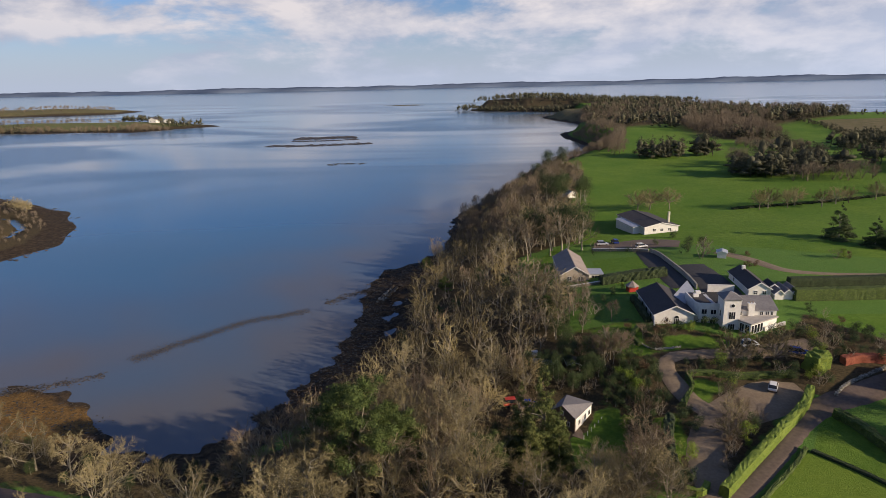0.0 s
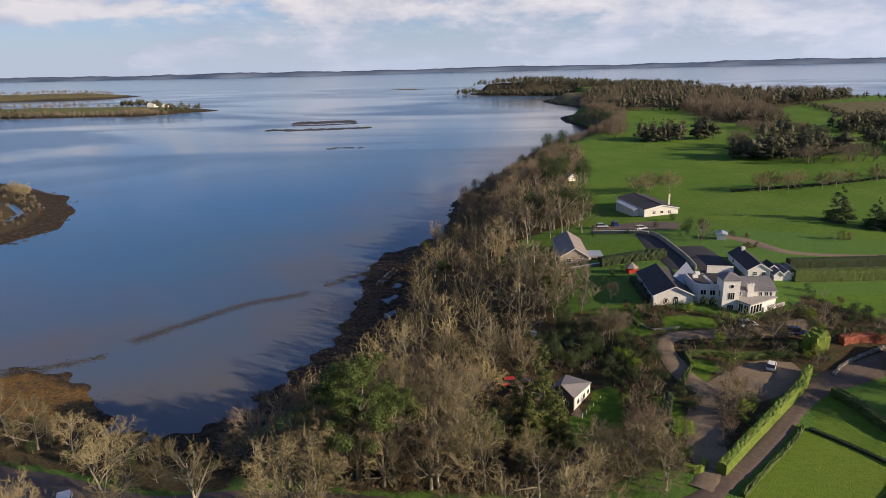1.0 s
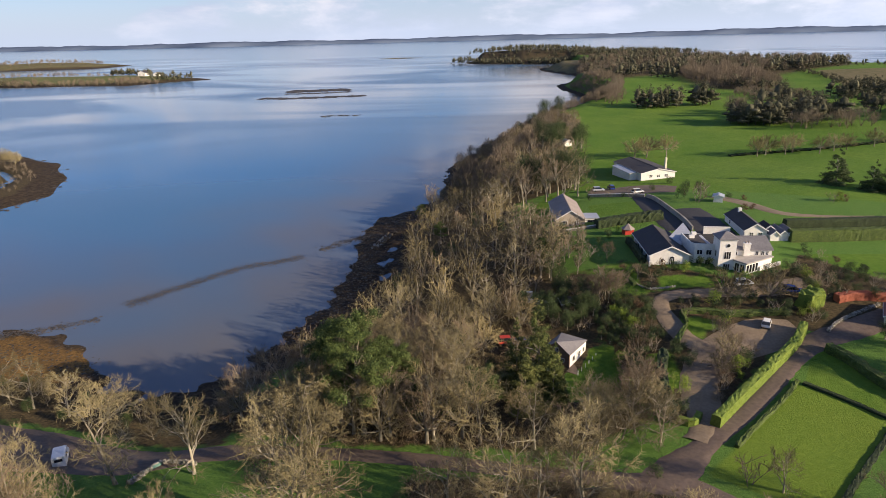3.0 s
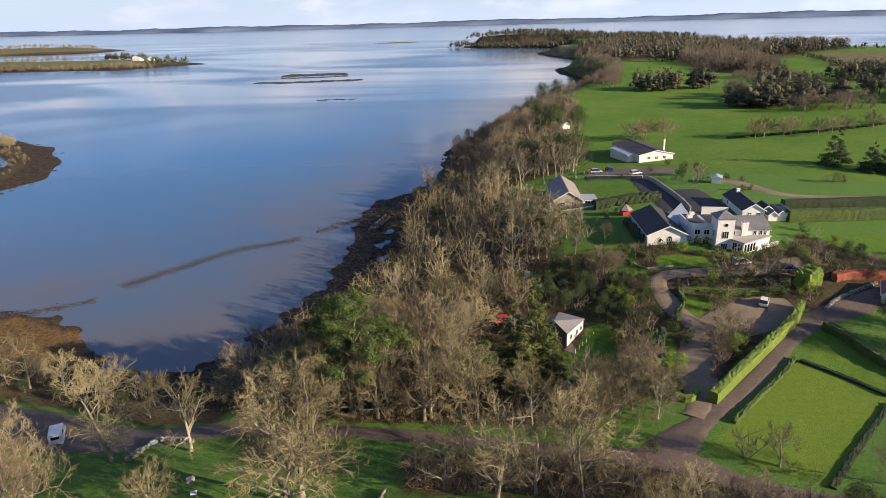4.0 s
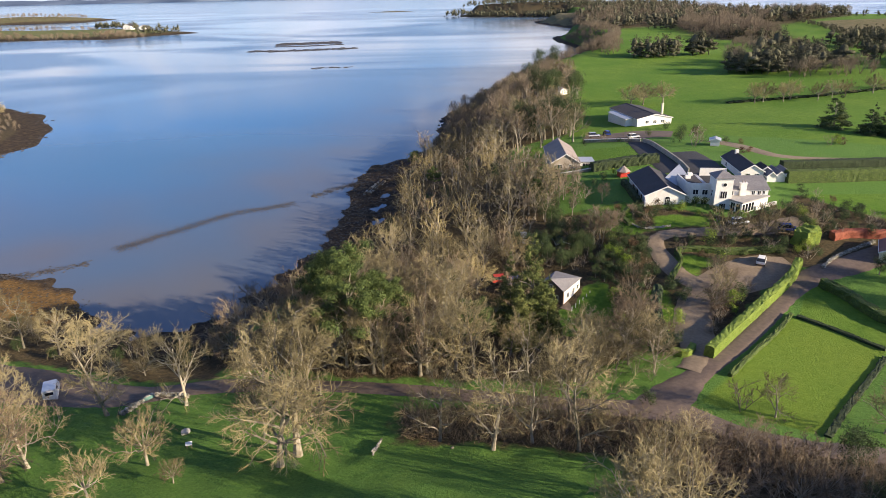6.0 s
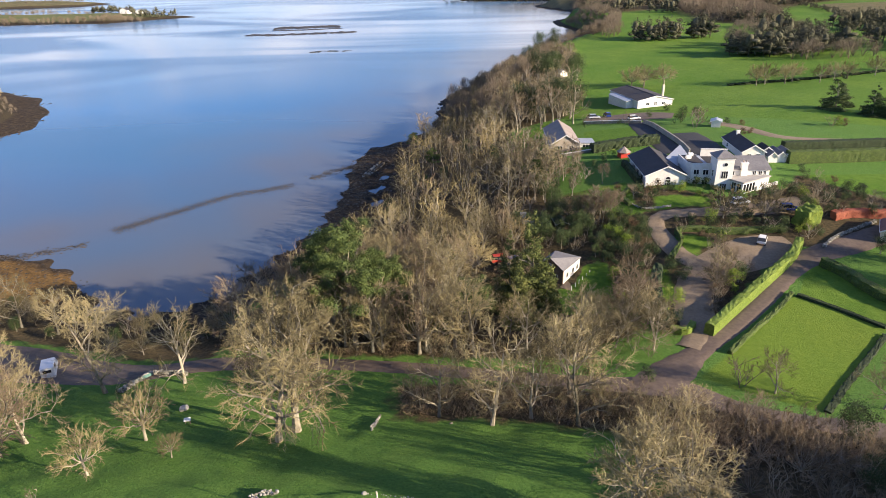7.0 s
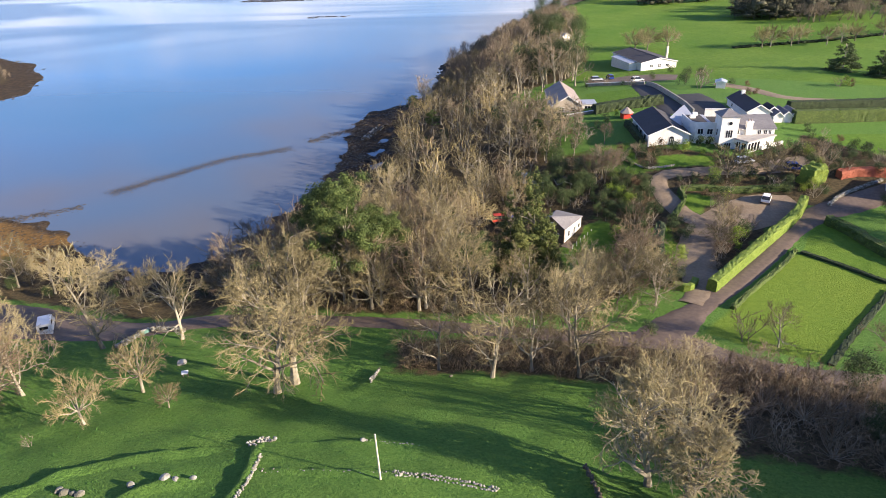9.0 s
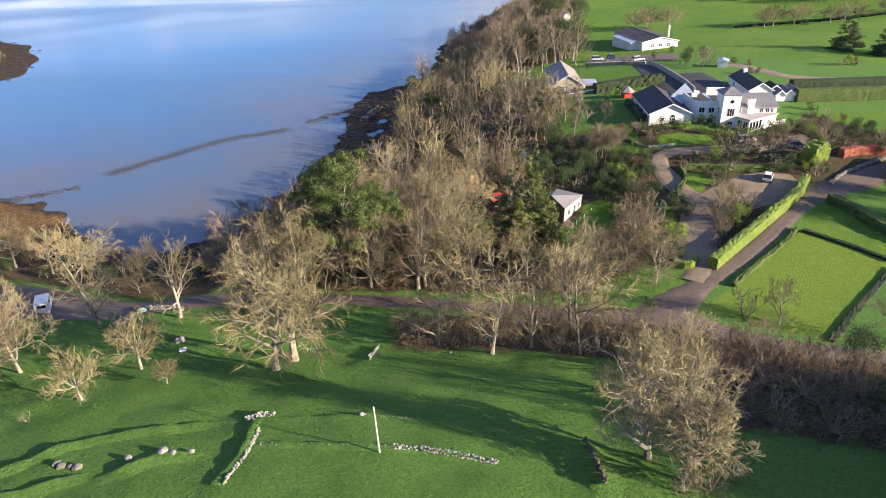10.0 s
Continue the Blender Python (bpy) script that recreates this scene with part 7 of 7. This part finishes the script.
# ---- tidal rocks and weed ----
def rock_field(places, size, mat, label, zlift=0.0, flat=0.45, seed=1):
    """Many low rocks and weed clumps joined into one mesh."""
    rng = random.Random(seed)
    base = bmesh.new()
    bmesh.ops.create_icosphere(base, subdivisions=1, radius=0.5)
    bv = [v.co.copy() for v in base.verts]
    bf = [tuple(v.index for v in fc.verts) for fc in base.faces]
    base.free()
    v, f = [], []
    for x, y in places:
        if 0.04 < zlift < 0.06 and float(height(x, y)) < -0.05:
            continue
        s = size * rng.uniform(0.4, 1.4)
        e = Euler((0, 0, rng.uniform(0, 6.28))).to_matrix()
        z = max(float(height(x, y)), -0.12) + zlift
        n = len(v)
        sx1, sy1, sz1 = s * rng.uniform(0.8, 1.7), s * rng.uniform(0.7, 1.1), s * flat * rng.uniform(0.6, 1.2)
        for p in bv:
            q = e @ Vector((p.x * sx1 * rng.uniform(0.8, 1.2), p.y * sy1, p.z * sz1))
            v.append((x + q.x, y + q.y, z + q.z))
        f += [tuple(i + n for i in t) for t in bf]
    return tagged(mesh_object("rocks", v, f, mat), label, "rocks", kind="stuff")


def strip_places(pts, half, count, seed):
    rng = random.Random(seed)
    c = curve_points([(x, y, 1) for x, y in pts], 1.0)
    _, nrm = along(c)
    out = []
    for _ in range(count):
        i = rng.randrange(len(c))
        o = rng.gauss(0, half * 0.5)
        out.append((c[i][0] + nrm[i][0] * o + rng.uniform(-0.8, 0.8), c[i][1] + nrm[i][1] * o + rng.uniform(-0.8, 0.8)))
    return out


rock_field(strip_places([(-52, 110), (-44, 122), (-37, 138), (-33.5, 152), (-33.5, 175), (-34.5, 197), (-33, 214), (-25, 231)], 10, 2600, 1), 0.5, STONE_DARK, "dark seaweed-covered rocks along the tide line", 0.05, 0.6, seed=2)
rock_field(strip_places([(-17, 240), (-12, 262), (-12, 300), (-8, 335), (2, 372), (20, 420), (40, 478), (64, 520)], 7, 500, 3), 1.5, STONE_DARK, "dark weedy rocks along the farther shore", 0.05, seed=4)
rock_field(strip_places([(-140, 124), (-112, 122), (-97, 117), (-86, 113), (-78, 109)], 12, 900, 5), 0.45, STONE_DARK, "dark clumps of bladder weed on orange mud", 0.02, 0.4, 6)
rock_field(strip_places([(-91, 146.5), (-82, 158.5), (-71.6, 172.5), (-63, 177.5), (-55, 182.5)], 2.4, 2600, 7), 0.42, STONE_DARK, "line of weedy stones breaking the water", 0.118, 0.06, 8)
rock_field(strip_places([(-50, 189.5), (-44, 198.5), (-38, 203)], 2.2, 420, 9), 0.5, STONE_DARK, "weedy stones near the jetty", 0.12, 0.3, 10)
rock_field(strip_places([(-114, 128), (-105, 130.5), (-94, 137.5)], 2.0, 420, 11), 0.5, STONE_DARK, "thin line of weed in the shallows", 0.12, 0.3, 12)
rock_field(strip_places([(-238, 697), (-200, 694), (-165, 702), (-128, 712)], 9, 900, 13), 4.0, STONE_DARK, "low dark tidal bar", 0.12, 0.10, 14)
rock_field(strip_places([(-232, 777), (-200, 785), (-161, 796)], 16, 800, 15), 4.5, STONE_DARK, "low brown tidal bar", 0.12, 0.10, 16)
rock_field(strip_places([(-226, 748), (-190, 752), (-152, 762)], 6, 360, 17), 4.0, STONE_DARK, "thin tidal bar", 0.1, 0.08, 18)
rock_field(strip_places([(-133, 532), (-118, 536), (-102, 535)], 5, 60, 19), 2.2, STONE_DARK, "scattered rocks awash", 0.1, 0.25, 20)
rock_field(strip_places([(-195, 240), (-196, 264), (-208, 296), (-238, 334), (-278, 362), (-330, 392)], 5, 300, 21), 1.5, STONE_DARK, "weedy rocks round the spit", 0.1, 0.3, 22)


# ---- brambles under the trees ----
def undergrowth(poly, count, seed, tall, label):
    rng = random.Random(seed)
    v, f = [], []
    x0, x1 = min(p[0] for p in poly), max(p[0] for p in poly)
    y0, y1 = min(p[1] for p in poly), max(p[1] for p in poly)
    xs = np.array([rng.uniform(x0, x1) for _ in range(count * 2)])
    ys = np.array([rng.uniform(y0, min(y1, 135)) for _ in range(count * 2)])
    ok = (signed(poly, xs, ys) > 0) & (inland(xs, ys) > 12)
    zs = height(xs, ys)
    for x, y, z, k in zip(xs, ys, zs, ok):
        if not k or not clear(x, y):
            continue
        for _ in range(4):
            p = Vector((x + rng.uniform(-0.5, 0.5), y + rng.uniform(-0.5, 0.5), z - 0.05))
            q = p + Vector((rng.uniform(-1, 1), rng.uniform(-1, 1), rng.uniform(0.6, 1.3))) * tall * rng.uniform(0.5, 1.1)
            spike(v, f, p, q, 0.03)
    ob = mesh_object("undergrowth", v, f, TWIG_BROWN)
    return tagged(ob, label, "undergrowth", kind="stuff")


undergrowth(WOOD_SHORE, 6000, 71, 1.1, "brown leafless brambles on the woodland floor")
undergrowth(WOOD_LANE, 2500, 72, 1.2, "brown leafless brambles beside the lane")


# ---- rough grass in the near field ----
def grass_tufts(poly, count, label):
    rng = np.random.default_rng(77)
    x0, x1 = min(p[0] for p in poly), max(p[0] for p in poly)
    y0, y1 = min(p[1] for p in poly), max(p[1] for p in poly)
    x, y = rng.uniform(x0, x1, count), rng.uniform(y0, y1, count)
    keep = (signed(poly, x, y) > 0) & (wobble(x, y, 1.6, 3) + rng.normal(size=count) * 0.5 > 0.05)
    x, y = x[keep], y[keep]
    z = height(x, y)
    n = len(x)
    a = rng.uniform(0, 6.28, n)
    h, w = rng.uniform(0.015, 0.045, n), rng.uniform(0.02, 0.05, n)
    lx, ly = rng.normal(size=n) * 0.05, rng.normal(size=n) * 0.05
    dx, dy = np.cos(a) * w, np.sin(a) * w
    q = np.stack([np.stack([x - dx, y - dy, z - 0.03], 1), np.stack([x + dx, y + dy, z - 0.03], 1), np.stack([x + dx * 1.2 + lx, y + dy * 1.2 + ly, z + h], 1), np.stack([x - dx * 1.2 + lx, y - dy * 1.2 + ly, z + h * 0.8], 1)], 1)
    ob = new("grass", quads_mesh("grass", q, material("grass_blades", (0.042, 0.115, 0.018), (0.080, 0.180, 0.034), 0.5, 0.95, island=0.15, spec=0.1)))
    return tagged(ob, label, "grass", kind="stuff")


grass_tufts([(-62, 27), (-62, 66), (-48, 70), (-40, 74), (-12, 68), (4, 58), (18, 55), (34, 44), (34, 27)], 60000, "tufted green rough grass in the field")
